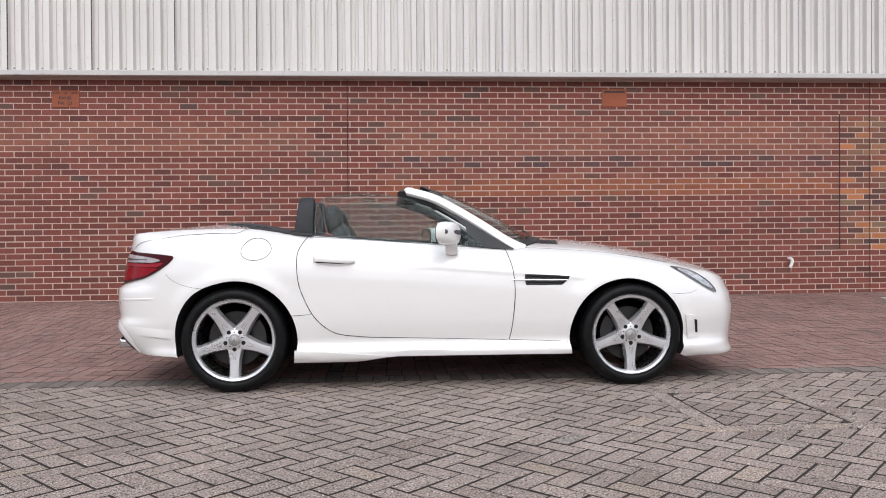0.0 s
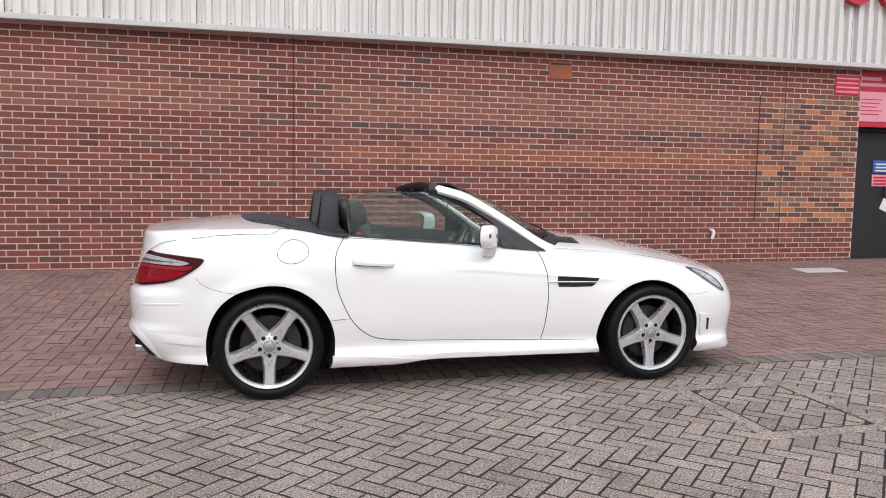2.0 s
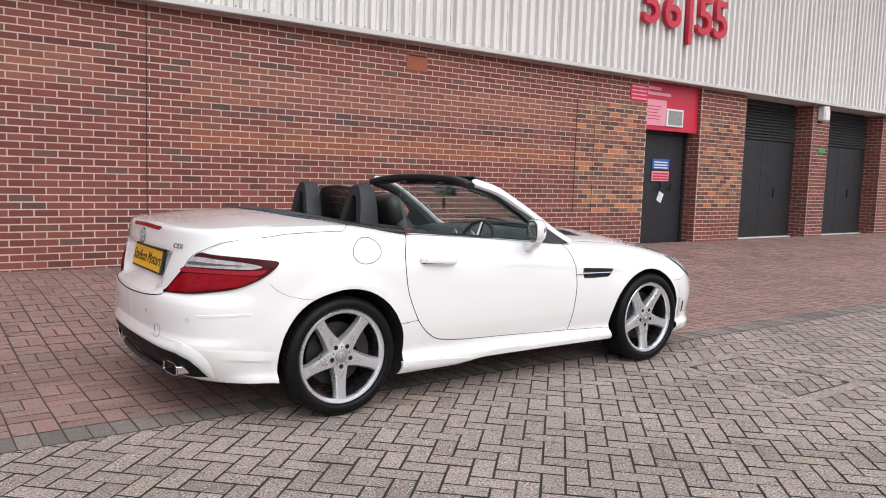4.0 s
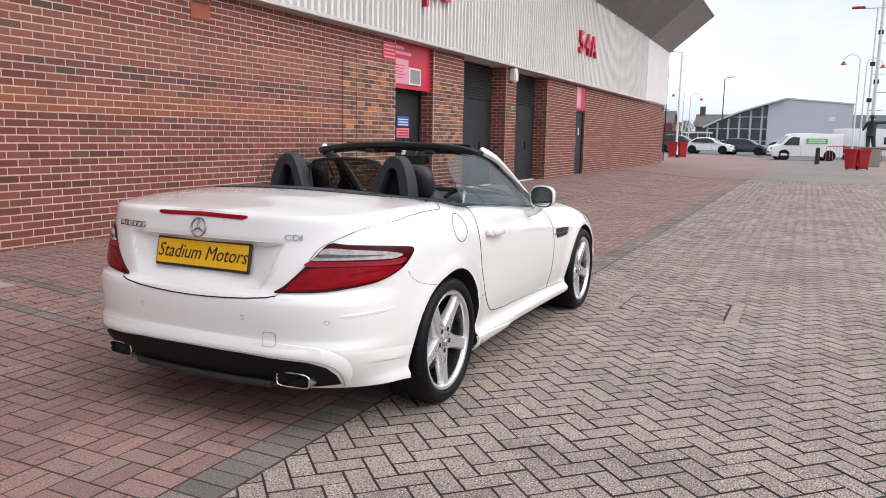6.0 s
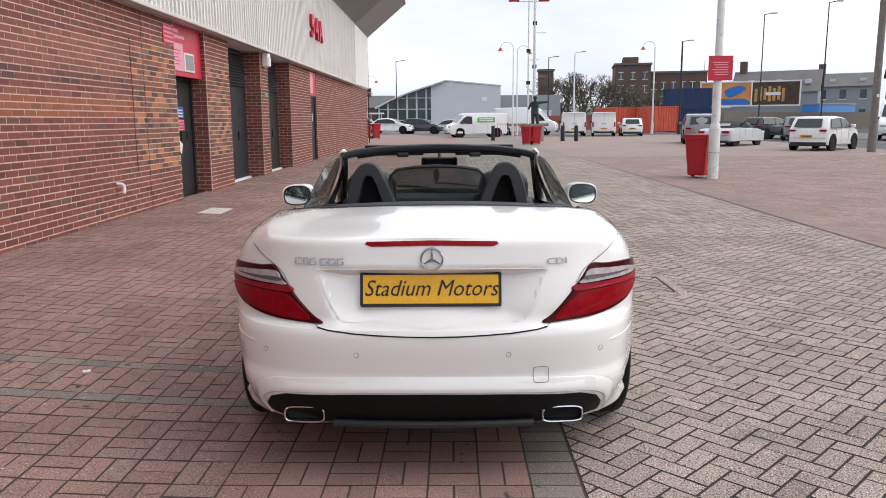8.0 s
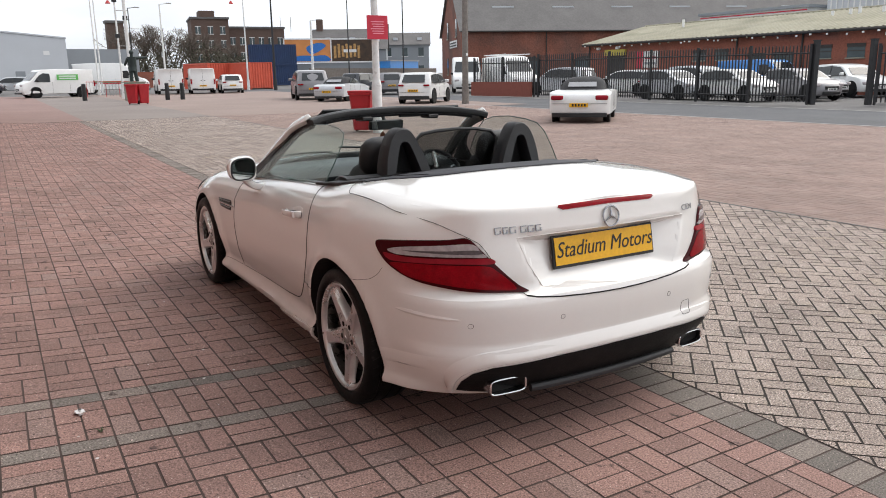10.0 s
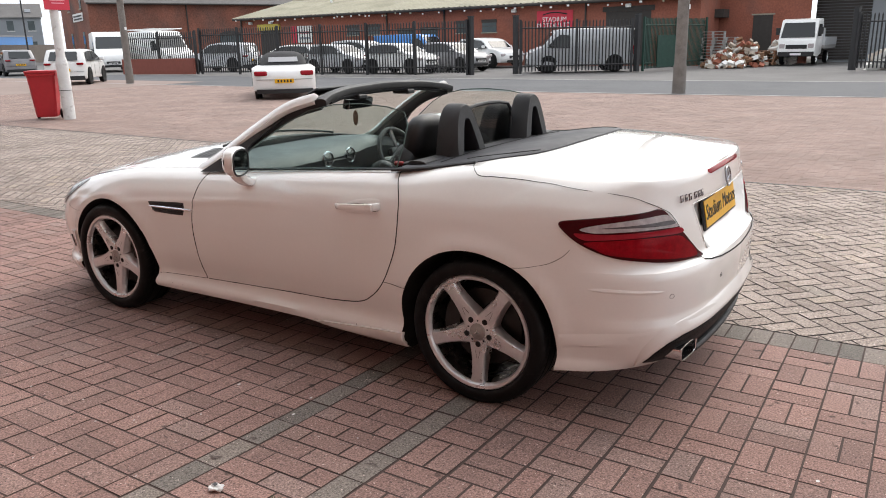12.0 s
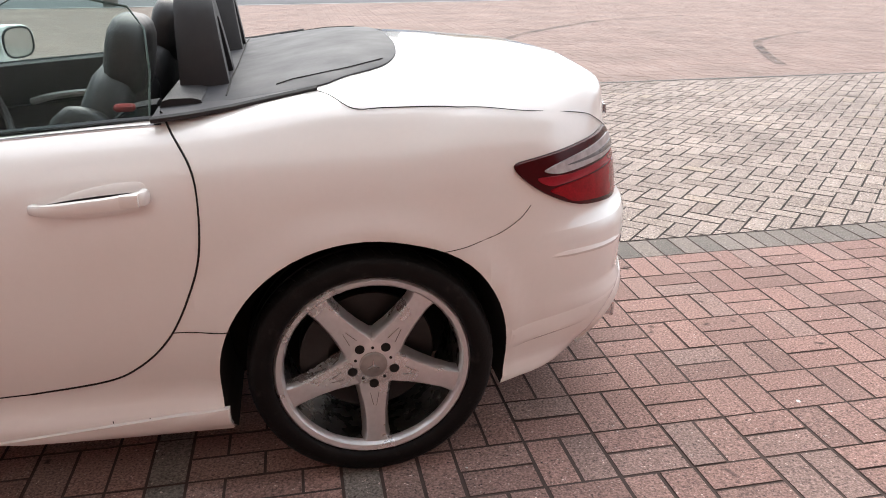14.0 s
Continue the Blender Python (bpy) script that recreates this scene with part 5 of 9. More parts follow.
def badge_bars(y0, widths, z):
    """Badge lettering as plain chrome shapes."""
    y = y0
    for w in widths:
        if w > 0:
            p = skin(arc_y(abs(y - w / 2)), z, 0.003, 1 if y - w / 2 > 0 else -1)
            bm = bmesh.new()
            mm = Matrix.Translation(p) @ tb
            for a, b, c, d in ((0, w, -0.013, -0.0095), (0, w, 0.0095, 0.013), (0, 0.0045, -0.0095, 0.0095), (w - 0.0055, w, -0.0095, 0.0005)):
                add_box(bm, (-0.002, w / 2 - b, c), (0.002, w / 2 - a, d), 0, mm)
            part("badge_letter", bm, M["badge"], car)
        y -= abs(w) + 0.007


badge_bars(0.555, (0.028, 0.022, 0.028, -0.006, 0.028, 0.028, 0.026), 0.850)
p_cdi = skin(arc_y(0.50), 0.845, 0.004, -1)
tail_turn = math.degrees(math.atan2(skin(arc_y(0.46), 0.845).x - skin(arc_y(0.54), 0.845).x, 0.08))
lettering("badge_letter", "CDI", 0.044, 0.0015, M["badge"], car, Matrix.Translation(p_cdi) @ pose(0, 0, 0, 0, 0, -90 - tail_turn) @ pose(0, 0, 0, 78, 0, 0) @ Matrix.Diagonal((1.15, 0.8, 1, 1)))
# rear diffuser and tail pipes
diff = [(-0.715, 0.240), (-0.69, 0.290), (-0.65, 0.325), (-0.58, 0.345), (-0.3, 0.358), (0.0, 0.362), (0.3, 0.358), (0.58, 0.345), (0.65, 0.325), (0.69, 0.290), (0.715, 0.240), (0.60, 0.226), (0.44, 0.220), (0.0, 0.217),
        (-0.44, 0.220), (-0.60, 0.226)]
dpl = lambda p, o: skin(arc_y(abs(p[0])), p[1], o, 1 if p[0] > 0 else -1)
dfz = patch("diffuser", diff, dpl, 0.006, M["diffuser_black"], car, "black rear diffuser", 6, 6, False)
tube("diffuser_lip", [dpl((y, 0.232), 0.03) for y in steps(0.40, -0.40, 16)], 0.016, M["trim_grey"], dfz, 8)
lip = [(0.735, 0.222), (0.725, 0.258), (0.703, 0.303), (0.665, 0.336), (0.59, 0.356), (0.40, 0.366), (0.2, 0.371)]
lip = dense(lip + [(0.0, 0.372)] + [(-y, z) for y, z in lip[::-1]], 5)
lip_v, lip_n = [], len(lip)
for k, p in enumerate(lip):
    a, b = lip[max(k - 1, 0)], lip[min(k + 1, lip_n - 1)]
    ty, tz = b[0] - a[0], b[1] - a[1]
    d = math.hypot(ty, tz) or 1
    ny, nz = tz / d, -ty / d
    w = 0.25 + 0.75 * smoothstep(min(k, lip_n - 1 - k), 0, 14)
    for q, o in ((0.050 * w, -0.001), (0.046 * w, 0.0015), (0.014, 0.0085), (0.006, 0.0100), (-0.002, 0.0095), (-0.007, 0.0)):
        lip_v.append(dpl((p[0] + ny * q, p[1] + nz * q), o))
raw("bumper_lip", lip_v, [(6 * k + j, 6 * k + 6 + j, 6 * k + 7 + j, 6 * k + 1 + j) for k in range(lip_n - 1) for j in range(5)], PAINT, car, "", True)
for s in (1, -1):
    oval = [(0.505 + 0.078 * math.copysign(abs(math.cos(a)) ** 0.45, math.cos(a)), 0.268 + 0.0285 * math.copysign(abs(math.sin(a)) ** 0.45, math.sin(a))) for a in steps(0, 2 * math.pi, 36)[:-1]]
    xo = -1.972
    tip = tube("tail_pipe", [(xo + 0.10 * abs(y) - 0.052, s * (y - 0.02 * (z - 0.25)), z) for y, z in oval], 0.0042, M["chrome"], car, 6, True, "chrome tail pipe")
    vv = [(xo + 0.10 * abs(y) - 0.05, s * y, z) for y, z in oval] + [(xo + 0.13, s * y, z) for y, z in oval]
    n_o = len(oval)
    raw("pipe_sleeve", vv, [(k, (k + 1) % n_o, n_o + (k + 1) % n_o, n_o + k) for k in range(n_o)], M["chrome"], tip)
    raw("pipe_bore", [(xo + 0.03, s * (0.505 + (y - 0.505) * 0.96), 0.268 + (z - 0.268) * 0.96) for y, z in oval], [tuple(range(n_o))], M["well"], tip)
sq = [(-0.415 + 0.030 * math.copysign(abs(math.cos(a)) ** 0.4, math.cos(a)), 0.424 + 0.028 * math.copysign(abs(math.sin(a)) ** 0.4, math.sin(a))) for a in steps(0, 2 * math.pi, 32)[:-1]]
seam([dpl(p, 0.001) for p in sq] + [dpl(sq[0], 0.001)], car, 0.0009, M["trim_grey"], "tow_eye_cover")

# ---- wheels of the convertible ----
def lathe(name, prof, cx, cz, s, material, parent, seg=56, label=""):
    """A profile of (radius, distance out) turned about the axle."""
    v, f = [], []
    n = len(prof)
    for k in range(seg):
        a = 2 * math.pi * k / seg
        v += [(cx + r * math.cos(a), s * y, cz + r * math.sin(a)) for r, y in prof]
    for k in range(seg):
        for i in range(n - 1):
            a, b = k * n + i, ((k + 1) % seg) * n + i
            f.append((a, a + 1, b + 1, b) if s > 0 else (a, b, b + 1, a + 1))
    return raw(name, v, f, material, parent, label, True)


def road_wheel(cx, s, parent):
    cz = 0.3125
    w = lathe("wheel", [(0.2220, 0.849), (0.2245, 0.862), (0.2300, 0.8695), (0.2420, 0.8725), (0.2475, 0.867), (0.2475, 0.850)], cx, cz, s, M["alloy"], parent, 64,
              "silver five-spoke alloy wheel")
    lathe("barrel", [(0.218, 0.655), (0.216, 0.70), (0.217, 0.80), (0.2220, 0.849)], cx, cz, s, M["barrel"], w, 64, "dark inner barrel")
    lathe("tyre", [(0.232, 0.66), (0.28, 0.655), (0.304, 0.664), (0.3115, 0.685), (0.3125, 0.70), (0.309, 0.705), (0.309, 0.712), (0.3125, 0.715), (0.3125, 0.755), (0.309, 0.758), (0.309, 0.766), (0.3125, 0.769),
                   (0.3125, 0.815), (0.309, 0.818), (0.309, 0.826), (0.3125, 0.829), (0.3115, 0.850), (0.3060, 0.866), (0.2950, 0.8775), (0.2800, 0.8830), (0.2650, 0.8835), (0.2550, 0.8795), (0.2485, 0.8710), (0.2460, 0.855)],
          cx, cz, s, M["tyre"], w, 72, "black road tyre")
    for k in range(48):
        a = 2 * math.pi * k / 48
        e = a + 0.05
        tube("tread_sipe", [(cx + r * math.cos(q), s * y, cz + r * math.sin(q)) for r, y, q in ((0.3120, 0.829, a), (0.3118, 0.846, (a + e) / 2), (0.3068, 0.8642, e))], 0.0016, M["well"], w, 4)
    for k in range(5):
        a = -math.pi / 2 + k * 2 * math.pi / 5
        ca_, sa_ = math.cos(a), math.sin(a)
        bm = bmesh.new()
        secs = []
        for r, hw, yf, dp in ((0.020, 0.030, 0.846, 0.05), (0.055, 0.043, 0.846, 0.05), (0.080, 0.040, 0.847, 0.045), (0.110, 0.034, 0.849, 0.04), (0.150, 0.0300, 0.853, 0.035), (0.195, 0.0290, 0.857, 0.03), (0.216, 0.032, 0.859, 0.028), (0.229, 0.038, 0.860, 0.02)):
            row = []
            for off, y in ((-hw - 0.006, yf - dp), (-hw, yf - 0.008), (-hw + 0.006, yf), (-hw * 0.3, yf + 0.001), (hw * 0.3, yf + 0.001), (hw - 0.006, yf), (hw, yf - 0.008), (hw + 0.006, yf - dp)):
                row.append(bm.verts.new((cx + ca_ * r - sa_ * off, s * y, cz + sa_ * r + ca_ * off)))
            secs.append(row)
        for p, q in zip(secs, secs[1:]):
            for i in range(7):
                bm.faces.new((p[i], p[i + 1], q[i + 1], q[i]))
        part("spoke", bm, M["alloy"], w, "", True)
        # pressed groove on the root of the spoke
        tube("spoke_groove", [(cx + ca_ * r - sa_ * o, s * 0.8505, cz + sa_ * r + ca_ * o) for r, o in ((0.082, -0.011), (0.118, -0.004), (0.124, 0.0), (0.118, 0.004), (0.082, 0.011))], 0.0008, M["barrel"], w, 4)
        b = a + math.pi / 5
        rod("wheel_bolt", (cx + 0.056 * math.cos(a), s * 0.842, cz + 0.056 * math.sin(a)), (cx + 0.056 * math.cos(a), s * 0.8485, cz + 0.056 * math.sin(a)), 0.0125, M["well"], w, seg=12)
        rod("wheel_bolt", (cx + 0.047 * math.cos(b), s * 0.842, cz + 0.047 * math.sin(b)), (cx + 0.047 * math.cos(b), s * 0.8485, cz + 0.047 * math.sin(b)), 0.004, M["well"], w, seg=8)
    lathe("hub", [(0.0, 0.8475), (0.060, 0.8470), (0.072, 0.842), (0.076, 0.80), (0.07, 0.74)], cx, cz, s, M["alloy"], w, 40)
    lathe("hub_cap", [(0.0, 0.855), (0.020, 0.8548), (0.022, 0.8535), (0.033, 0.8535), (0.0355, 0.851), (0.0355, 0.846)], cx, cz, s, M["steel"], w, 32, "grey hub cap")
    for k in range(3):
        a = math.pi / 2 + k * 2 * math.pi / 3
        rod("cap_badge_arm", (cx, s * 0.8553, cz), (cx + 0.018 * math.cos(a), s * 0.8553, cz + 0.018 * math.sin(a)), 0.003, M["chrome"], w, 0.001, 5)
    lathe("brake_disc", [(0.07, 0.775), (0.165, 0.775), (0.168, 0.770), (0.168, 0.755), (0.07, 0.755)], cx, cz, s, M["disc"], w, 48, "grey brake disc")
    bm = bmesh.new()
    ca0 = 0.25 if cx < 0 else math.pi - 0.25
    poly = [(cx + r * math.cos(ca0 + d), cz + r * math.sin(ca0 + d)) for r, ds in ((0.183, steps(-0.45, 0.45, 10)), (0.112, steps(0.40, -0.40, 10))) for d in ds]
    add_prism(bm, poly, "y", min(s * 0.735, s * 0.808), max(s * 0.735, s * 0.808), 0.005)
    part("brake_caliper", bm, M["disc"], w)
    return w


for wx_ in (-1.208, 1.21):
    for s in (1, -1):
        road_wheel(wx_, s, car)

# ---- screen, glass and cabin ----
base_c = curve_of([(0, 0.70), (0.3, 0.672), (0.5, 0.61), (0.62, 0.535), (0.70, 0.45)])
head_c = curve_of([(0, 0.035), (0.3, 0.018), (0.5, -0.015), (0.60, -0.045)])
head_z = curve_of([(0, 1.276), (0.3, 1.267), (0.5, 1.245), (0.6, 1.220)])
scr_v, scr_f = [], []
NA, NB = 24, 10
for i in range(NA + 1):
    f = 2 * i / NA - 1
    yb, yh = 0.665 * f, 0.575 * f
    pb = Vector((base_c(abs(yb)), yb, crown(base_c(abs(yb)), yb) - 0.004))
    ph = Vector((head_c(abs(yh)), yh, head_z(abs(yh)) - 0.02))
    for k in range(NB + 1):
        t = k / NB
        p = pb.lerp(ph, t)
        p += Vector((0.02, 0, 0.035)) * 4 * t * (1 - t) * (1 - 0.4 * f * f)
        scr_v.append(p)
for i in range(NA):
    for k in range(NB):
        a = i * (NB + 1) + k
        scr_f.append((a, a + NB + 1, a + NB + 2, a + 1))
screen = raw("windscreen", scr_v, scr_f, M["glass_screen"], car, "raked windscreen glass", True)
screen.visible_shadow = False


for s in (1, -1):
    pil = spline([(0.57, s * 0.700, 0.838), (0.46, s * 0.690, 0.892), (0.30, s * 0.658, 0.998), (0.14, s * 0.630, 1.096), (0.0, s * 0.608, 1.170), (-0.15, s * 0.588, 1.214), (-0.172, s * 0.583, 1.215)], 5)
    sweep("screen_pillar", pil, [(0.040 - 0.014 * k / (len(pil) - 1)) * min(1, 0.35 + 0.16 * (len(pil) - 1 - k)) for k in range(len(pil))], [0.018 * min(1, 0.5 + 0.12 * (len(pil) - 1 - k)) for k in range(len(pil))], Vector((-0.3, -s * 0.75, 1)), PAINT, car, "white windscreen pillar")
    sweep("pillar_trim", [p + Vector((-0.018, -s * 0.020, -0.024)) for p in pil[2:-4]], 0.030, 0.014, Vector((-0.3, 0, 1)), M["black"], car, "black pillar seal")
    # side glass and the dark quarter piece before it
    gy = lambda z: 0.748 - (z - 0.9) * 0.54
    go = [(-0.735, 0.925), (-0.742, 1.03), (-0.735, 1.12), (-0.70, 1.168), (-0.60, 1.188), (-0.45, 1.198), (-0.28, 1.190), (-0.14, 1.160), (-0.03, 1.105), (0.10, 1.02), (0.24, 0.915), (0.31, 0.862), (0.0, 0.885), (-0.4, 0.908)]
    gv = [(x, s * gy(z), z) for x, z in go]
    gn = len(gv)
    pane = raw("side_window", gv + [(x, y - s * 0.004, z) for x, y, z in gv], [tuple(range(gn)), tuple(range(2 * gn - 1, gn - 1, -1))] + [(k, (k + 1) % gn, gn + (k + 1) % gn, gn + k) for k in range(gn)],
               M["glass_side"], car, "raised frameless side window")
    pane.visible_shadow = False
    tube("window_edge", [(x, y - s * 0.002, z + 0.002) for x, y, z in gv[:12]], 0.0028, M["glass_edge"], pane, 5)
    qv = [(0.215, 0.862), (0.50, 0.843), (0.45, 0.872), (0.33, 0.946), (0.16, 1.056), (0.02, 1.140), (0.02, 1.116), (0.15, 1.030), (0.205, 0.980)]
    qn = len(qv)
    raw("window_corner", [(x, s * (gy(z) - 0.012), z) for x, z in qv] + [(x, s * (gy(z) - 0.03), z) for x, z in qv],
        [tuple(range(qn)), tuple(range(2 * qn - 1, qn - 1, -1))] + [(k, (k + 1) % qn, qn + (k + 1) % qn, qn + k) for k in range(qn)], M["black"], car, "black window corner")
    # door mirror
    bm = bmesh.new()
    bmesh.ops.create_uvsphere(bm, u_segments=24, v_segments=16, radius=1.0)
    for v in bm.verts:
        x, y, z = v.co
        k = (abs(x) ** 3 + abs(y) ** 3 + abs(z) ** 3) ** (1 / 3)
        x, y, z = x / k, y / k, z / k
        if x < -0.55:
            x = -0.55
        v.co = Vector((0.066 + x * 0.066, s * (0.912 + y * 0.091 - 0.02 * (x > 0) * x), 0.942 + z * (0.071 - 0.008 * y) + 0.006 * y))
        v.co.x -= 0.42 * (abs(v.co.y) - 0.912)
    mir = part("door_mirror", bm, PAINT, car, "white door mirror", True)
    bm = bmesh.new()
    vs = bmesh.ops.create_circle(bm, cap_ends=True, segments=32, radius=1.0)["verts"]
    for v in vs:
        x, y, _ = v.co
        k = (abs(x) ** 2.8 + abs(y) ** 2.8) ** (1 / 2.8)
        v.co = Vector((0.0275 - 0.42 * 0.072 * x / k, s * (0.912 + 0.072 * x / k), 0.942 + 0.055 * y / k))
    part("mirror_glass", bm, M["mirror"], mir, "silver mirror glass")
    ring_pts = [(0.0285 - 0.42 * 0.076 * math.copysign(abs(math.cos(a)) ** 0.7, math.cos(a)), s * (0.912 + 0.076 * math.copysign(abs(math.cos(a)) ** 0.7, math.cos(a))), 0.942 + 0.059 * math.copysign(abs(math.sin(a)) ** 0.7, math.sin(a))) for a in steps(0, 2 * math.pi, 36)[:-1]]
    tube("mirror_rim", ring_pts, 0.005, M["black"], mir, 5, True)
    ind = [(0.148 - 0.100 * f * f, s * (0.855 + 0.140 * f), 0.946 + 0.006 * f) for f in steps(0.12, 1.0, 8)]
    sweep("mirror_indicator", [Vector(p) for p in ind], 0.014, 0.006, Vector((0, 0, 1)), M["lens_grey"], mir, "smoked indicator strip")
    sweep("mirror_foot", spline([(0.11, s * 0.775, 0.830), (0.10, s * 0.825, 0.832), (0.095, s * 0.872, 0.862), (0.09, s * 0.90, 0.905)], 4), 0.040, 0.022, Vector((1, 0, 0)), PAINT, mir)
# header rail over the screen
hd, sl = [], []
for f in steps(-1, 1, 28):
    y = 0.585 * f
    hd.append(Vector((head_c(abs(y)) - 0.070, y, head_z(abs(y)) - 0.018)))
sweep("header_rail", [p + Vector((0.010, 0, -0.014)) for p in hd[2:-2]], 0.040, 0.009, Vector((1, 0, -0.06)), M["black_gloss"], car, "gloss black header rail")
sweep("header_seal", [p + Vector((-0.088, 0, -0.010)) for p in hd], 0.030, 0.021, Vector((1, 0, 0.06)), M["black"], car, "black header seal")
sweep("header_lining", [p + Vector((-0.045, 0, -0.030)) for p in hd[2:-2]], 0.060, 0.014, Vector((1, 0, 0.1)), M["trim_grey"], car)
for y in (0.22, -0.22):
    box("header_latch", (-0.17, y - 0.035, 1.190), (-0.06, y + 0.035, 1.215), M["black"], car, 0.006)
for s in (1, -1):
    vi = box("sun_visor", (-0.10, 0.10, -0.008), (0.06, 0.46, 0.008), M["dash"], car, 0.006, "", pose(0.02, 0, 1.218, 0, 22, 0) @ Matrix.Diagonal((1, s, 1, 1)))
# inside mirror and a leaf-shaped air freshener below it
bm = bmesh.new()
add_box(bm, (-0.018, -0.115, -0.030), (0.018, 0.115, 0.030), 0.014, pose(0.045, 0, 1.15, 0, -12, 0), 2)
im = part("inside_mirror", bm, M["black"], car)
box("mirror_glass", (-0.0205, -0.105, -0.024), (-0.0185, 0.105, 0.024), M["mirror"], im, 0, "", pose(0.045, 0, 1.15, 0, -12, 0))
rod("mirror_stalk", (0.06, 0, 1.165), (0.10, 0, 1.225), 0.012, M["black"], im)
leaf = dense([(0, 0.0), (0.020, -0.03), (0.014, -0.07), (0, -0.085), (-0.014, -0.07), (-0.020, -0.03)], 4, True)
prism("air_freshener", [(0.02 + a, 1.11 + b) for a, b in leaf], "x", 0.05, 0.054, mat("brown_card", (0.16, 0.06, 0.03), 0.7), im, "brown hanging air freshener")
# wind deflector glass between the hoops
dv = [(-0.80, 0.225 * f, 0.955) for f in (1, -1)] + [(-0.79, -0.248, 1.06), (-0.79, -0.246, 1.095), (-0.79, -0.215, 1.122), (-0.79, -0.12, 1.134), (-0.79, 0, 1.138), (-0.79, 0.12, 1.134), (-0.79, 0.215, 1.122), (-0.79, 0.246, 1.095), (-0.79, 0.248, 1.06)]
dv = [(x, y, 0.955 + (z - 0.955) * 1.17) for x, y, z in dv]
dn = len(dv)
raw("wind_deflector", dv + [(x + 0.006, y, z) for x, y, z in dv], [tuple(range(dn)), tuple(range(2 * dn - 1, dn - 1, -1))] + [(k, (k + 1) % dn, dn + (k + 1) % dn, dn + k) for k in range(dn)], M["glass_dark"], car, "smoked wind deflector").visible_shadow = False
tube("deflector_edge", [(x + 0.003, y, z) for x, y, z in dv[1:] + dv[:1]], 0.009, M["black"], car, 6)


def hoop(s):
    outer = dense([(0.474, 0.945), (0.462, 1.03), (0.434, 1.105), (0.398, 1.145), (0.355, 1.156), (0.312, 1.143), (0.276, 1.092), (0.236, 1.02), (0.205, 0.945)], 4)
    inner = dense([(0.276, 0.962), (0.302, 1.025), (0.328, 1.080), (0.342, 1.094), (0.366, 1.094), (0.380, 1.075), (0.399, 1.01), (0.414, 0.962)], 4)
    # squat legs, drawn in towards a flat crown
    outer = [(y, 0.945 + (z - 0.945) * 1.17) for y, z in outer]
    inner = [(y, 0.945 + (z - 0.945) * 1.15) for y, z in inner]
    bm = bmesh.new()
    n_o, n_i = len(outer), len(inner)
    inner_r = inner[::-1]
    # match both rows by arc
    m_ = 28
    def pick(row, t):
        f = t * (len(row) - 1)
        k = min(int(f), len(row) - 2)
        return [row[k][c] + (row[k + 1][c] - row[k][c]) * (f - k) for c in (0, 1)]
    rows = []
    for k in range(m_ + 1):
        t = k / m_
        o, i_ = pick(outer, t), pick(inner_r, t)
        mid = [(o[0] + i_[0]) / 2, (o[1] + i_[1]) / 2]
        ring = []
        for q, xf in ((o, 0.012), (o, 0.095), ([o[0] * 0.8 + mid[0] * 0.2, o[1] * 0.8 + mid[1] * 0.2], 0.108), ([i_[0] * 0.8 + mid[0] * 0.2, i_[1] * 0.8 + mid[1] * 0.2], 0.108), (i_, 0.095), (i_, 0.012),
                      ([i_[0] * 0.8 + mid[0] * 0.2, i_[1] * 0.8 + mid[1] * 0.2], 0.0), ([o[0] * 0.8 + mid[0] * 0.2, o[1] * 0.8 + mid[1] * 0.2], 0.0)):
            back = -0.775 - xf * (1.15 - 1.2 * max(0, q[1] - 0.95))
            ring.append(bm.verts.new((back, s * q[0], q[1])))
        rows.append(ring)
    for a, b in zip(rows, rows[1:]):
        for k in range(8):
            bm.faces.new((a[k], a[(k + 1) % 8], b[(k + 1) % 8], b[k]))
    h = part("roll_hoop", bm, M["trim_grey"], car, "dark grey roll hoop", True)
    iv = [(-0.80, s * y, z) for y, z in inner]
    raw("hoop_mesh", iv, [tuple(range(len(iv)))], M["well"], h)
    return h


for s in (1, -1):
    hoop(s)
sweep("hoop_ledge", [Vector((-0.80, y, 0.945)) for y in steps(0.66, -0.66, 10)], 0.05, 0.022, Vector((1, 0, 0)), M["trim_grey"], car)


def seat(yc):
    """Bucket seat: cushion, back, bolsters and headrest."""
    def pad(name, mx, my, mz, cx, cy, cz, turn, power=3.2):
        bm = bmesh.new()
        bmesh.ops.create_uvsphere(bm, u_segments=18, v_segments=12, radius=1.0)
        for v in bm.verts:
            x, y, z = v.co
            k = (abs(x) ** power + abs(y) ** power + abs(z) ** power) ** (1 / power)
            v.co = Vector((x / k * mx, y / k * my, z / k * mz))
        bmesh.ops.transform(bm, matrix=pose(cx, cy, cz, 0, turn, 0), verts=bm.verts)
        return part(name, bm, M["leather"], car, "", True)
    pad("seat_cushion", 0.25, 0.22, 0.08, -0.25, yc, 0.46, -8)
    pad("seat_back", 0.075, 0.20, 0.27, -0.55, yc, 0.76, -16)
    pad("seat_head", 0.055, 0.135, 0.11, -0.645, yc, 1.03, -12)
    for q in (0.19, -0.19):
        pad("seat_bolster", 0.09, 0.05, 0.22, -0.50, yc + q, 0.72, -16)


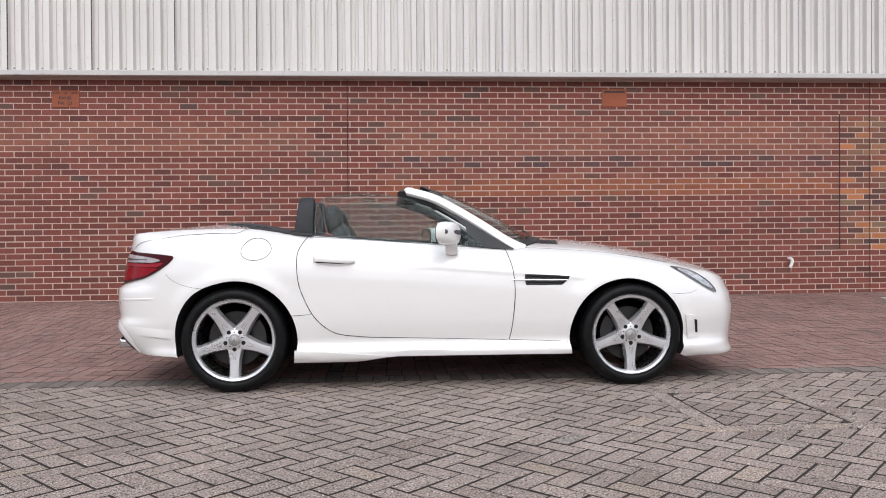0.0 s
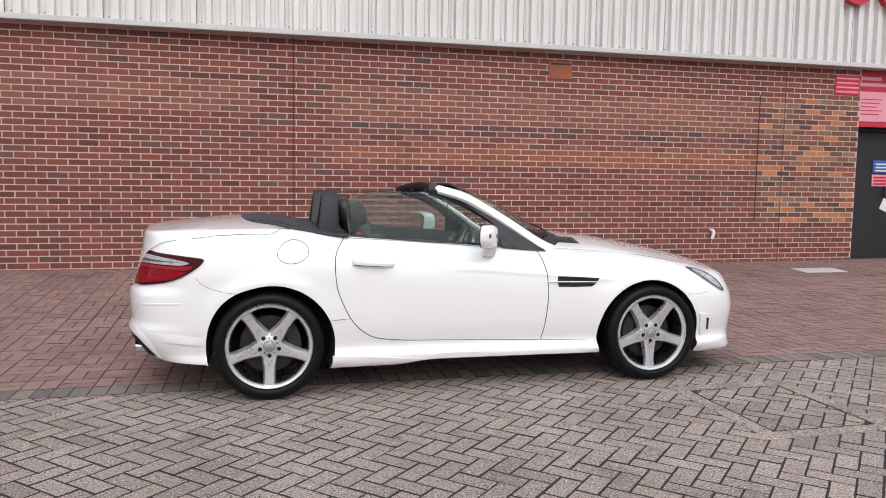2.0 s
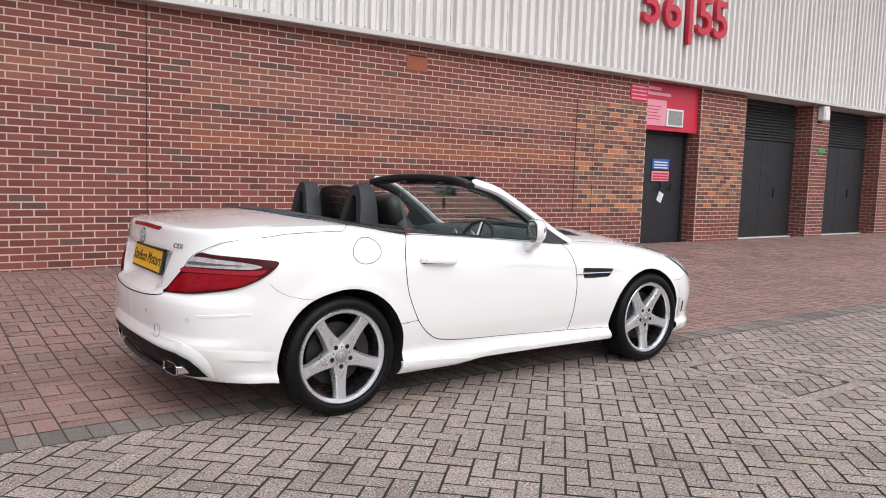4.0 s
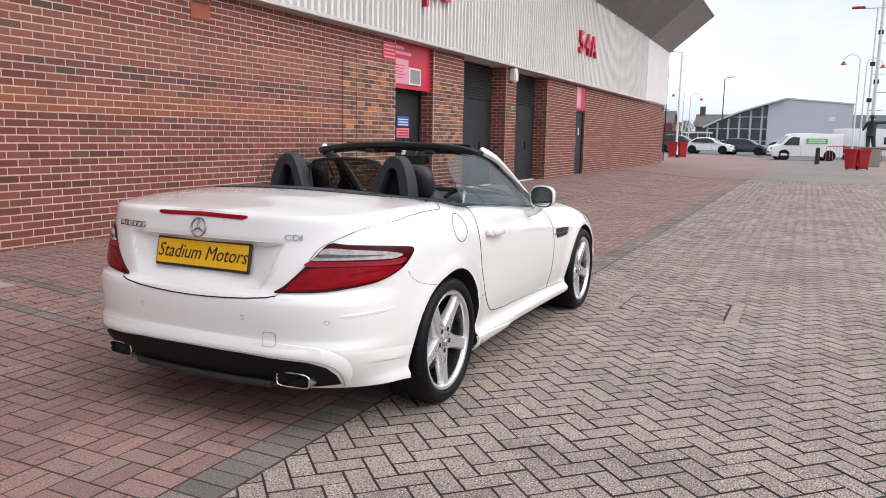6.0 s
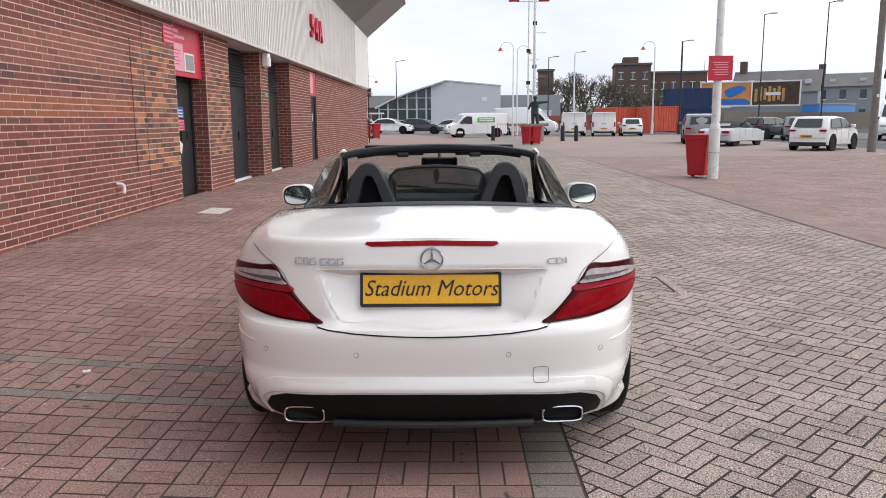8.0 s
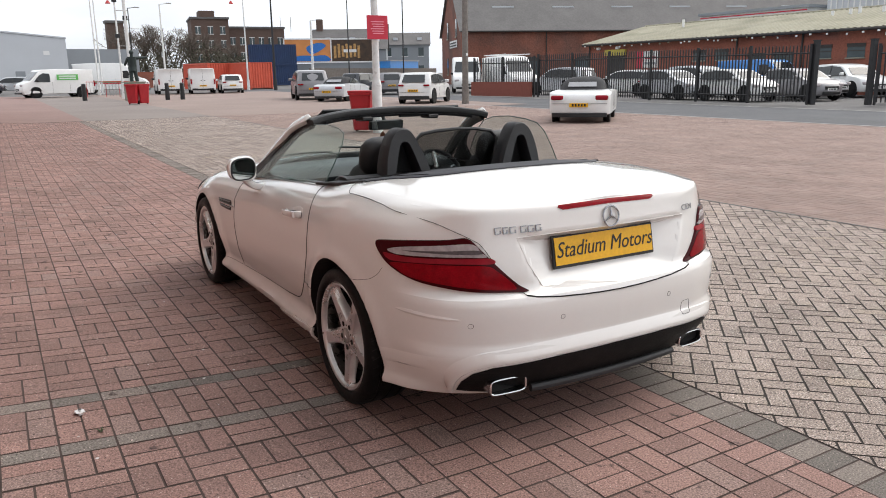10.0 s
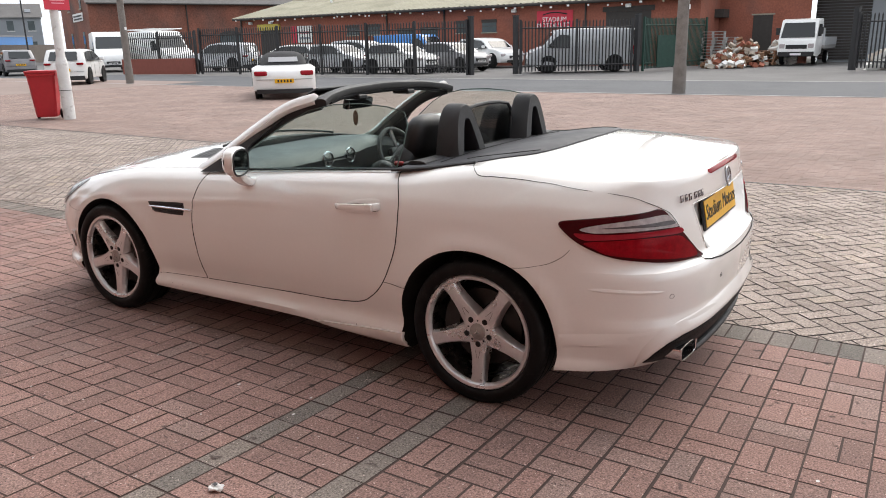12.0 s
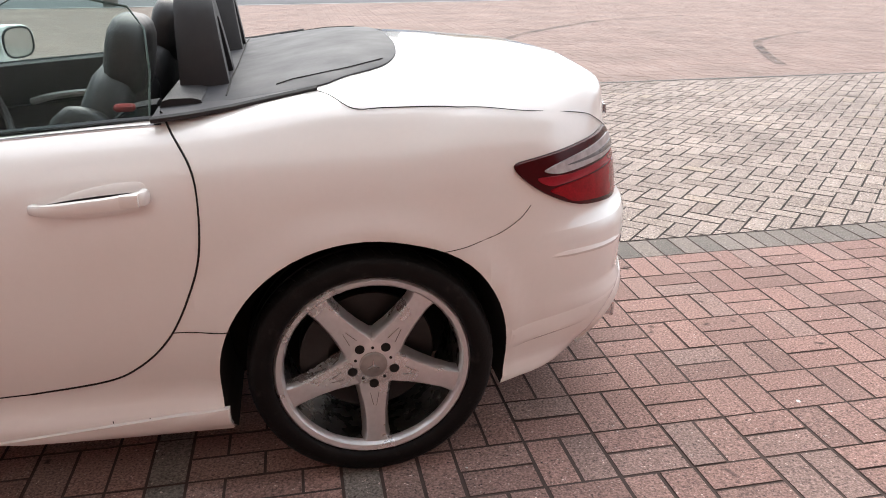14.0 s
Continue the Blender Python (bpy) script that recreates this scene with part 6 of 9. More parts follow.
seat(0.36)
seat(-0.36)
for s in (1, -1):
    tube("seat_belt", spline([(-0.74, s * 0.60, 0.95), (-0.66, s * 0.58, 0.93), (-0.58, s * 0.55, 0.85), (-0.50, s * 0.54, 0.70)], 4), 0.02, M["black"], car, 6, flat=0.2)
    box("belt_guide", (-0.685, s * 0.60 - 0.012, 0.93), (-0.635, s * 0.60 + 0.012, 0.948), M["belt_red"], car, 0.006)
    # door card and its pull
    sweep("door_card", [Vector((x, s * 0.715, belt(x) - 0.085)) for x in steps(0.34, -0.72, 10)], 0.085, 0.028, Vector((0, 0, 1)), M["dash"], car)
    tube("door_pull", spline([(-0.05, s * 0.685, 0.74), (-0.15, s * 0.655, 0.765), (-0.3, s * 0.655, 0.775), (-0.4, s * 0.685, 0.76)], 4), 0.014, M["steel"], car, 8)
# dash board
dsec = [(0.64, 0.90), (0.50, 0.902), (0.36, 0.895), (0.26, 0.872), (0.225, 0.835), (0.235, 0.78), (0.28, 0.70), (0.36, 0.60), (0.36, 0.45), (0.66, 0.45)]
dm, df = [], []
ycs = steps(-0.66, 0.66, 14)
for y in ycs:
    hump = 0.030 * math.exp(-(((y + 0.36) / 0.17) ** 2))
    for x, z in dsec:
        dm.append((x - 0.02 * (1 - (y / 0.66) ** 2) + 0.10 * abs(y / 0.66) ** 4 * (x > 0.4) * -1, y, z - 0.02 * abs(y / 0.66) ** 3 + (hump if 0.22 < x < 0.45 and z > 0.8 else 0)))
nd = len(dsec)
for i in range(len(ycs) - 1):
    for k in range(nd - 1):
        a = i * nd + k
        df.append((a, a + 1, a + nd + 1, a + nd))
raw("dashboard", dm, df, M["dash_grey"], car, "dark grey dashboard", True)
box("centre_console", (-0.62, -0.11, 0.30), (0.36, 0.11, 0.56), M["dash"], car, 0.03)
box("centre_stack", (0.20, -0.12, 0.52), (0.34, 0.12, 0.84), M["dash"], car, 0.02, "", pose(0, 0, 0, 0, 0, 0))
for y, z in ((0.56, 0.80), (0.10, 0.835), (-0.10, 0.835), (-0.60, 0.80)):
    vr = tube("air_vent", [(0.205 if abs(y) < 0.2 else 0.215, y + 0.042 * math.cos(a), z + 0.042 * math.sin(a)) for a in steps(0, 2 * math.pi, 20)[:-1]], 0.006, M["chrome"], car, 6, True, "chrome air vent ring")
    for k in range(4):
        a = math.pi / 4 + k * math.pi / 2
        rod("vent_vane", (0.21, y, z), (0.21, y + 0.038 * math.cos(a), z + 0.038 * math.sin(a)), 0.004, M["steel"], vr, seg=5)
# steering wheel, right-hand drive
sm = pose(0.03, -0.36, 0.80, 0, -66, 0)
sw = tube("steering_wheel", [sm @ Vector((0.178 * math.cos(a), 0.178 * math.sin(a), 0)) for a in steps(0, 2 * math.pi, 40)[:-1]], 0.0145, M["leather"], car, 8, True, "black leather steering wheel")
bm = bmesh.new()
add_box(bm, (-0.065, -0.075, -0.03), (0.065, 0.075, 0.02), 0.025, sm, 2)
part("wheel_boss", bm, M["leather"], sw, "", True)
for a, mt in ((0.0, "chrome"), (math.pi, "leather"), (math.pi / 2, "steel"), (-math.pi / 2, "steel")):
    tube("wheel_spoke", [sm @ Vector((0.05 * math.cos(a), 0.05 * math.sin(a), 0.0)), sm @ Vector((0.17 * math.cos(a), 0.17 * math.sin(a), 0.004))], 0.014, M[mt], sw, 6)
rod("steering_column", sm @ Vector((0, 0, -0.02)), sm @ Vector((0, 0, -0.28)), 0.035, M["dash"], sw)
# bonnet vents, cowl and wipers
for s in (1, -1):
    bvp = patch("bonnet_vent", [(0.67, s * 0.36), (0.85, s * 0.35), (0.82, s * 0.56), (0.67, s * 0.55)][::s], on_top, 0.002, M["black"], car, "black bonnet vent", 2, 4, False)
    for k in range(3):
        tube("vent_rib", [on_top((0.715 + 0.035 * k, s * (0.365 + 0.16 * t)), 0.002) for t in (0, 0.5, 1)], 0.003, M["black_gloss"], bvp, 5)
cowl = sweep("scuttle", [Vector((base_c(abs(y)) + 0.03, y, crown(min(base_c(abs(y)) + 0.03, 0.75), y) + 0.002)) for y in steps(0.63, -0.63, 16)], 0.05, 0.010, Vector((1, 0, -0.1)), M["black"], car)
for y0, y1 in ((-0.45, 0.05), (0.10, 0.50)):
    tube("wiper", [(base_c(abs(y)) + 0.0, y, crown(base_c(abs(y)), y) + 0.02 + 0.03 * ((y - y0) / (y1 - y0))) for y in steps(y0, y1, 6)], 0.007, M["black"], car, 5)
# front grille, only the edge of which shows
patch("grille", [(-0.40, 0.50), (0.0, 0.53), (0.40, 0.50), (0.38, 0.36), (0.0, 0.34), (-0.38, 0.36)], lambda p, o: skin(float(np.interp(abs(p[0]), [q.y for q in _plan[:60]], _len[:60])), p[1], o, 1 if p[0] > 0 else -1), 0.003, M["black"], car, "black front grille", 3, 4, False)

# the tail and rear deck stand a little proud of the level flanks
def tail_rise(p):
    rise = smoothstep(p.z, 0.25, 0.45) * smoothstep(-p.x, 1.28, 1.50)
    return 0.022 * max(rise, smoothstep(p.z, 0.86, 0.95) * smoothstep(-p.x, 0.82, 1.20))


wheel_parts = {o for w in car.children if w.name.startswith("wheel") and "housing" not in w.name for o in (w, *w.children_recursive)}
for ob in car.children_recursive:
    if ob not in wheel_parts:
        for v in ob.data.vertices:
            v.co.z += tail_rise(v.co)

# ---- parked vehicles ----
M["car_white"] = mat("white_vehicle_paint", (0.74, 0.74, 0.73), 0.3, var=0.03, coat=0.5)
M["car_silver"] = mat("silver_vehicle_paint", (0.48, 0.49, 0.51), 0.3, metal=0.15, var=0.04, coat=0.5)
M["car_grey"] = mat("grey_vehicle_paint", (0.22, 0.215, 0.225), 0.3, metal=0.15, var=0.04, coat=0.5)
M["car_dark"] = mat("dark_vehicle_paint", (0.020, 0.022, 0.03), 0.25, var=0.05, coat=0.5)
M["car_blue"] = mat("blue_vehicle_paint", (0.02, 0.20, 0.55), 0.35, var=0.05, coat=0.5)
M["win"] = mat("vehicle_glass", (0.018, 0.021, 0.023), 0.08, var=0.05)
M["rear_pane"] = mat("hazy_rear_pane", (0.30, 0.30, 0.31), 0.15, var=0.1)
M["amber"] = mat("amber_lens", (0.5, 0.16, 0.01), 0.3)
M["roof_cloth"] = mat("black_roof_cloth", (0.02, 0.02, 0.022), 0.85, var=0.15, bump=0.001)

# side outlines from tail to nose, in metres: x forward from the middle, z up
SHAPES = {
    "hatchback": dict(L=4.0, W=1.74, low=[(-2.0, 0.32), (-1.99, 0.62), (-1.96, 0.86), (-1.90, 1.0), (-1.62, 1.38), (-1.45, 1.45), (-0.6, 1.47), (0.1, 1.43), (0.45, 1.32), (1.02, 0.99), (1.5, 0.90), (1.85, 0.77), (1.98, 0.58), (2.0, 0.36), (1.9, 0.22), (-1.9, 0.24)],
                      side=[(-1.62, 0.98), (-1.42, 1.34), (-0.5, 1.39), (0.12, 1.35), (0.42, 1.24), (0.88, 0.97)], rear=(-1.93, 1.0, -1.66, 1.36), front=(0.98, 1.0, 0.44, 1.34), belt=0.95, axle=1.26),
    "estate": dict(L=4.7, W=1.9, low=[(-2.35, 0.40), (-2.34, 0.75), (-2.28, 1.02), (-2.05, 1.50), (-1.85, 1.62), (-0.6, 1.67), (0.25, 1.60), (0.6, 1.46), (1.15, 1.08), (1.75, 1.0), (2.15, 0.88), (2.33, 0.66), (2.35, 0.42), (2.2, 0.26), (-2.25, 0.28)],
                   side=[(-2.0, 1.08), (-1.82, 1.48), (-0.5, 1.56), (0.25, 1.50), (0.55, 1.36), (0.98, 1.06)], rear=(-2.24, 1.08, -2.04, 1.50), front=(1.12, 1.10, 0.60, 1.47), belt=1.05, axle=1.38),
    "saloon": dict(L=4.5, W=1.78, low=[(-2.25, 0.35), (-2.25, 0.70), (-2.18, 0.94), (-1.75, 1.0), (-1.15, 1.36), (-0.9, 1.42), (-0.1, 1.44), (0.4, 1.32), (1.0, 0.98), (1.75, 0.86), (2.12, 0.70), (2.25, 0.5), (2.2, 0.24), (-2.15, 0.25)],
                   side=[(-1.5, 0.99), (-1.05, 1.32), (-0.1, 1.37), (0.38, 1.25), (0.85, 0.96)], rear=(-1.70, 1.02, -1.18, 1.36), front=(0.97, 1.0, 0.42, 1.33), belt=0.93, axle=1.34),
    "roadster": dict(L=4.36, W=1.82, low=[(-2.16, 0.36), (-2.18, 0.58), (-2.13, 0.76), (-1.95, 0.855), (-1.3, 0.92), (-0.6, 0.935), (0.2, 0.92), (0.75, 0.905), (1.3, 0.85), (1.95, 0.66), (2.16, 0.48), (2.1, 0.22), (-2.1, 0.24)],
                     side=[(-0.55, 0.90), (-0.45, 1.10), (0.0, 1.14), (0.35, 1.08), (0.72, 0.90)], rear=(-1.22, 0.97, -0.90, 1.19), front=(0.84, 0.91, 0.34, 1.21), belt=0.86, axle=1.23),
    "van": dict(L=5.0, W=1.92, low=[(-2.5, 0.36), (-2.5, 1.0), (-2.47, 1.80), (-2.40, 1.93), (-0.5, 1.97), (0.9, 1.95), (1.25, 1.82), (1.85, 1.18), (2.25, 1.05), (2.45, 0.85), (2.5, 0.5), (2.4, 0.26), (-2.4, 0.28)],
                side=[(0.55, 1.08), (0.55, 1.66), (0.98, 1.70), (1.25, 1.55), (1.62, 1.12)], rear=(-2.505, 1.05, -2.475, 1.62), front=(1.83, 1.22, 1.28, 1.80), belt=1.08, axle=1.55),
    "tall_van": dict(L=5.9, W=2.0, low=[(-2.95, 0.45), (-2.95, 1.2), (-2.92, 2.30), (-2.84, 2.46), (-0.5, 2.52), (0.9, 2.48), (1.35, 2.25), (2.05, 1.40), (2.60, 1.20), (2.88, 0.95), (2.95, 0.6), (2.85, 0.32), (-2.85, 0.34)],
                     side=[(0.95, 1.25), (0.95, 1.86), (1.35, 1.88), (1.62, 1.65), (1.90, 1.28)], rear=(-2.955, 1.2, -2.93, 1.95), front=(2.03, 1.44, 1.42, 2.18), belt=1.25, axle=1.75),
}


def simple_wheel(parent, x, s, r, yo):
    prof = [(r * 0.62, yo - 0.19), (r * 0.97, yo - 0.19), (r, yo - 0.15), (r, yo - 0.04), (r * 0.97, yo), (r * 0.70, yo + 0.004), (r * 0.66, yo - 0.01)]
    w = lathe("wheel", prof, x, r, s, M["tyre"], parent, 24)
    lathe("rim", [(0.0, yo - 0.035), (r * 0.18, yo - 0.03), (r * 0.22, yo - 0.05), (r * 0.58, yo - 0.045), (r * 0.66, yo - 0.012), (r * 0.69, yo - 0.03)], x, r, s, M["alloy"], w, 24)
    for k in range(5):
        a = 2 * math.pi * k / 5 + 0.3
        rod("spoke_gap", (x + r * 0.40 * math.cos(a), s * (yo - 0.06), r + r * 0.40 * math.sin(a)), (x + r * 0.40 * math.cos(a), s * (yo - 0.036), r + r * 0.40 * math.sin(a)), r * 0.13, M["well"], w, seg=8)
    return w


def vehicle(kind, name, label, category, paint, at, heading, group="", plate="yellow", cloth=False, extras=None, plates=True):
    S = SHAPES[kind]
    t = thing(name, label, category, group, pose(at[0], at[1], ground_z(*at), 0, 0, heading))
    half = S["W"] / 2
    zb, zt = S["belt"], max(z for _, z in S["low"])
    boxy = kind in ("van", "tall_van")

    def width(z):
        lean = (0.06 if boxy else 0.17) * max(0, (z - zb) / (zt - zb))
        under = 0.04 * max(0, (0.45 - z) / 0.45)
        return half * (1 - lean - under)
    (ax, az), (bx, bz) = S["low"][-2:]
    outline = S["low"][:-1] + [(ax - 0.15, az), (ax - 0.5, az), (bx + 0.5, bz), (bx + 0.15, bz), (bx, bz)]
    ring = dense(outline, 2 if boxy else 3, True)
    cx, cz = 0.0, 0.75
    v, f = [], []
    if boxy:
        lay_y = [(-1.0, 0.05), (-0.985, 0.022), (-0.94, 0.006), (-0.8, 0.0), (-0.35, -0.004), (0.35, -0.004), (0.8, 0.0), (0.94, 0.006), (0.985, 0.022), (1.0, 0.05)]
    else:
        lay_y = [(q, 0.075 * (1 - math.sqrt(max(0.0, 1 - abs(q) ** 7)))) for q in (-1, -0.99, -0.96, -0.90, -0.80, -0.62, -0.35, 0, 0.35, 0.62, 0.80, 0.90, 0.96, 0.99, 1)]

    def bow_at(fy, x):
        if boxy:
            return 0.10 * (abs(fy) ** 3) * (abs(x) / (S["L"] / 2)) ** 6
        return 0.24 * (abs(fy) ** 2.6) * min(1.0, abs(x) / (S["L"] / 2)) ** 5
    m = len(ring)
    for fy, sh in lay_y:
        for x, z in ring:
            bow = bow_at(fy, x)
            d = math.hypot(x - cx, (z - cz) * 1.0) or 1
            v.append((x - sh * (x - cx) / d - math.copysign(bow, x), fy * width(z) * (1 - (0 if boxy else 0.05) * min(1.0, abs(x) / (S["L"] / 2)) ** 4), z - sh * (z - cz) / d))
    for i in range(len(lay_y) - 1):
        for k in range(m):
            f.append((i * m + k, i * m + (k + 1) % m, (i + 1) * m + (k + 1) % m, (i + 1) * m + k))
    f += [tuple(range(m - 1, -1, -1)), tuple(range((len(lay_y) - 1) * m, len(lay_y) * m))]
    body = raw("body", v, f, paint, t, "", True)
    for s in (1, -1):
        yo = lambda z: s * (width(z) + 0.006)
        sp = S["side"]
        if not cloth:
            raw("side_glass", [(x, yo(z), z) for x, z in sp], [tuple(range(len(sp)))[:: -s]], M["win"], t)
        if kind in ("hatchback", "estate", "saloon"):
            px_ = -0.42
            raw("window_pillar", [(px_, yo(zb) + s * 0.004, zb + 0.02), (px_ + 0.07, yo(zb) + s * 0.004, zb + 0.02), (px_ + 0.05, yo(zt - 0.1) + s * 0.004, zt - 0.09), (px_ - 0.02, yo(zt - 0.1) + s * 0.004, zt - 0.09)], [(0, 1, 2, 3)], M["black"], t)
        for x in (-S["axle"], S["axle"]):
            r = 0.33 if not boxy else 0.35
            if kind == "estate":
                r = 0.37
            lathe("wheel_arch", [(0.0, half - 0.012 - 0.065 * cloth), (r + 0.06, half - 0.012 - 0.065 * cloth), (r + 0.06, half - 0.10 - 0.065 * cloth)], x, r + 0.01, s, M["well"], t, 24)
            simple_wheel(t, x, s, r, half - (0.07 if cloth else 0.005))
        e = S["L"] / 2
        tz = 0.86 if not boxy else 1.15
        hgt = 0.42 if boxy else 0.20 if cloth else 0.13
        lx = -e + bow_at(0.74, e) * (0.85 if kind == "roadster" else 0.6)
        lz = 0.71 if kind == "roadster" else tz
        box("tail_lamp", (lx - 0.012, min(s * half * (0.50 if kind == "roadster" else 0.58), s * half * 0.90), lz - hgt * 0.30), (lx + 0.22, max(s * half * (0.50 if kind == "roadster" else 0.58), s * half * 0.90), lz + hgt * 0.34), M["lens_mid"] if cloth else M["lens_red"], t, 0.03 if cloth else 0.025,
            m=Matrix.Translation((lx, s * half * 0.75, 0)) @ Matrix.Rotation(-s * 0.22, 4, "Z") @ Matrix.Translation((-lx, -s * half * 0.75, 0))) if not boxy else \
            box("tail_lamp", (-e - 0.012, min(s * half * 0.86, s * half * 0.965), 0.75), (-e + 0.10, max(s * half * 0.86, s * half * 0.965), 1.15), M["lens_red"], t, 0.015)
        zf = 0.68 if not boxy else 0.86
        box("head_lamp", (e - 0.34 - (0 if boxy else 0.04), min(s * half * 0.58, s * half * 0.90), zf - 0.07), (e - 0.035 - (0 if boxy else 0.09), max(s * half * 0.58, s * half * 0.90), zf + 0.07), M["lens_clear"], t, 0.03)
        if not cloth:
            bm = bmesh.new()
            add_box(bm, (0.62 if not boxy else 1.30, min(s * (half - 0.03), s * (half + 0.17)), zb + 0.02), (0.78 if not boxy else 1.46, max(s * (half - 0.03), s * (half + 0.17)), zb + 0.17), 0.03)
            part("door_mirror", bm, paint if not boxy else M["black"], t)
        for dx in ((0.42, -0.45, -1.05) if not boxy else (0.42, -0.75)):
            box("door_seam", (dx - 0.004, min(s * (half - 0.002), s * (half + 0.002)), 0.36), (dx + 0.004, max(s * (half - 0.002), s * (half + 0.002)), zb), M["line"], t)
    rw = half * (0.66 if not boxy else 0.78)
    x0, z0, x1, z1 = S["rear"]
    glass_mt = M["win"]
    if cloth:
        pass
    elif kind != "van" or name != "panel_van":
        raw("rear_glass", [(x0 - 0.012, -rw, z0), (x0 - 0.012, rw, z0), (x1 - 0.012, rw * 0.9, z1), (x1 - 0.012, -rw * 0.9, z1)], [(0, 1, 2, 3)], glass_mt, t)
    else:
        for s in (1, -1):
            box("rear_handle", (x0 - 0.02, s * 0.12 - 0.05, 1.0), (x0 + 0.01, s * 0.12 + 0.05, 1.05), M["black"], t)
        box("rear_seam", (x0 - 0.006, -0.006, 0.5), (x0 + 0.01, 0.006, 1.85), M["line"], t)
    x0, z0, x1, z1 = S["front"]
    raw("windscreen", [(x0 + 0.014, rw * 1.15, z0), (x0 + 0.014, -rw * 1.15, z0), (x1 + 0.014, -rw, z1), (x1 + 0.014, rw, z1)], [(0, 1, 2, 3)], M["win"], t)
    e = S["L"] / 2
    if boxy:
        box("rear_bumper", (-e - 0.012, -half * 0.86, 0.28), (-e + 0.12, half * 0.86, 0.42), M["black"], t, 0.03)
    else:
        fs_ = steps(-0.90, 0.90, 12)
        edge_ = [(-e - 0.010 + bow_at(q, e), q * half * 0.95) for q in fs_]
        prism("rear_bumper", edge_ + [(x + 0.22, y) for x, y in edge_[::-1]], "z", 0.17 if cloth else 0.20, 0.285 if cloth else 0.37, M["black"], t, "", 0.012)
        prism("bumper_step", [(x - 0.006, y) for x, y in edge_] + [(x + 0.20, y) for x, y in edge_[::-1]], "z", 0.545, 0.552, M["line"], t)
    box("front_bumper", (e - 0.14, -half * (0.80 if boxy else 0.55), 0.26), (e + 0.012, half * (0.80 if boxy else 0.55), 0.40), M["black"], t, 0.03)
    box("front_grille", (e - 0.08, -half * 0.42, 0.48), (e + 0.004, half * 0.42, 0.64), M["black"], t, 0.02)
    if plates:
        pz = 0.51 if kind == "roadster" else 0.62
        rp = box("rear_plate", (-e - 0.03, -0.26, pz - 0.055), (-e - 0.012, 0.26, pz + 0.055), M["plate"], t)
        for k in range(5):
            box("plate_bar", (-e - 0.034, -0.20 + 0.085 * k, pz - 0.035), (-e - 0.031, -0.15 + 0.085 * k, pz + 0.035), M["ink"], rp)
        fp = box("front_plate", (e + 0.005, -0.26, 0.44), (e + 0.02, 0.26, 0.55), M["white"], t)
        for k in range(5):
            box("plate_bar", (e + 0.021, -0.20 + 0.085 * k, 0.46), (e + 0.024, -0.15 + 0.085 * k, 0.53), M["ink"], fp)
    if cloth:
        # raised cloth roof: arched sections from the deck to the screen's top, rear window let in
        st = [(-1.34, 0.90, 0.60), (-1.22, 0.98, 0.66), (-1.05, 1.10, 0.68), (-0.85, 1.215, 0.68), (-0.6, 1.275, 0.68), (-0.25, 1.30, 0.67), (0.1, 1.285, 0.65), (0.38, 1.225, 0.62)]
        rv_, rf_ = [], []
        for x, zt_, hb in st:
            for k in range(17):
                a = math.pi * k / 16
                c_, s_ = math.cos(a), math.sin(a)
                rv_.append((x, hb * math.copysign(abs(c_) ** 0.55, c_) * (1 - 0.10 * s_), 0.86 + (zt_ - 0.86) * s_ ** 0.55))
        for i in range(len(st) - 1):
            for k in range(16):
                rf_.append((i * 17 + k, i * 17 + k + 1, (i + 1) * 17 + k + 1, (i + 1) * 17 + k))
        roof = raw("cloth_roof", rv_, rf_, M["roof_cloth"], t, "black cloth roof", "all")
        raw("rear_window", [(-1.225, 0.42, 1.012), (-1.225, -0.42, 1.012), (-1.02, -0.40, 1.142), (-1.02, 0.40, 1.142)], [(0, 1, 2, 3)], M["rear_pane"], roof, "grey rear window")
        for s in (1, -1):
            raw("side_window", [(-0.62, s * 0.70, 0.915), (0.80, s * 0.74, 0.90), (0.42, s * 0.655, 1.16), (-0.05, s * 0.675, 1.205), (-0.45, s * 0.685, 1.17)], [(0, 1, 2, 3, 4)[::s]], M["win"], t)
    if extras:
        extras(t, half, e)
    return t


def van_stripe(t, half, e):
    for s in (1, -1):
        box("side_panel", (-1.35, min(s * (half + 0.003), s * (half + 0.012)), 1.22), (0.1, max(s * (half + 0.003), s * (half + 0.012)), 1.60), mat("green_panel", (0.10, 0.42, 0.09), 0.5), t, 0, "green lettered panel")
        for k in range(2):
            box("panel_print", (-1.2, min(s * (half + 0.012), s * (half + 0.016)), 1.30 + 0.15 * k), (-0.05, max(s * (half + 0.012), s * (half + 0.016)), 1.37 + 0.15 * k), M["white"], t)


def amb_stripe(t, half, e):
    for s in (1, -1):
        box("side_band", (-2.6, min(s * (half + 0.003), s * (half + 0.010)), 0.92), (2.2, max(s * (half + 0.003), s * (half + 0.010)), 1.04), M["green"], t)
        box("side_band", (-2.6, min(s * (half + 0.003), s * (half + 0.010)), 0.80), (2.2, max(s * (half + 0.003), s * (half + 0.010)), 0.90), M["sign_red"], t)


def roof_rack(t, half, e):
    for k in range(5):
        rod("rack_bar", (-2.2 + 0.9 * k, -half + 0.1, 2.60), (-2.2 + 0.9 * k, half - 0.1, 2.60), 0.03, M["white"], t, seg=6)
    for s in (1, -1):
        rod("rack_rail", (-2.5, s * (half - 0.1), 2.62), (1.6, s * (half - 0.1), 2.62), 0.03, M["white"], t, seg=6)


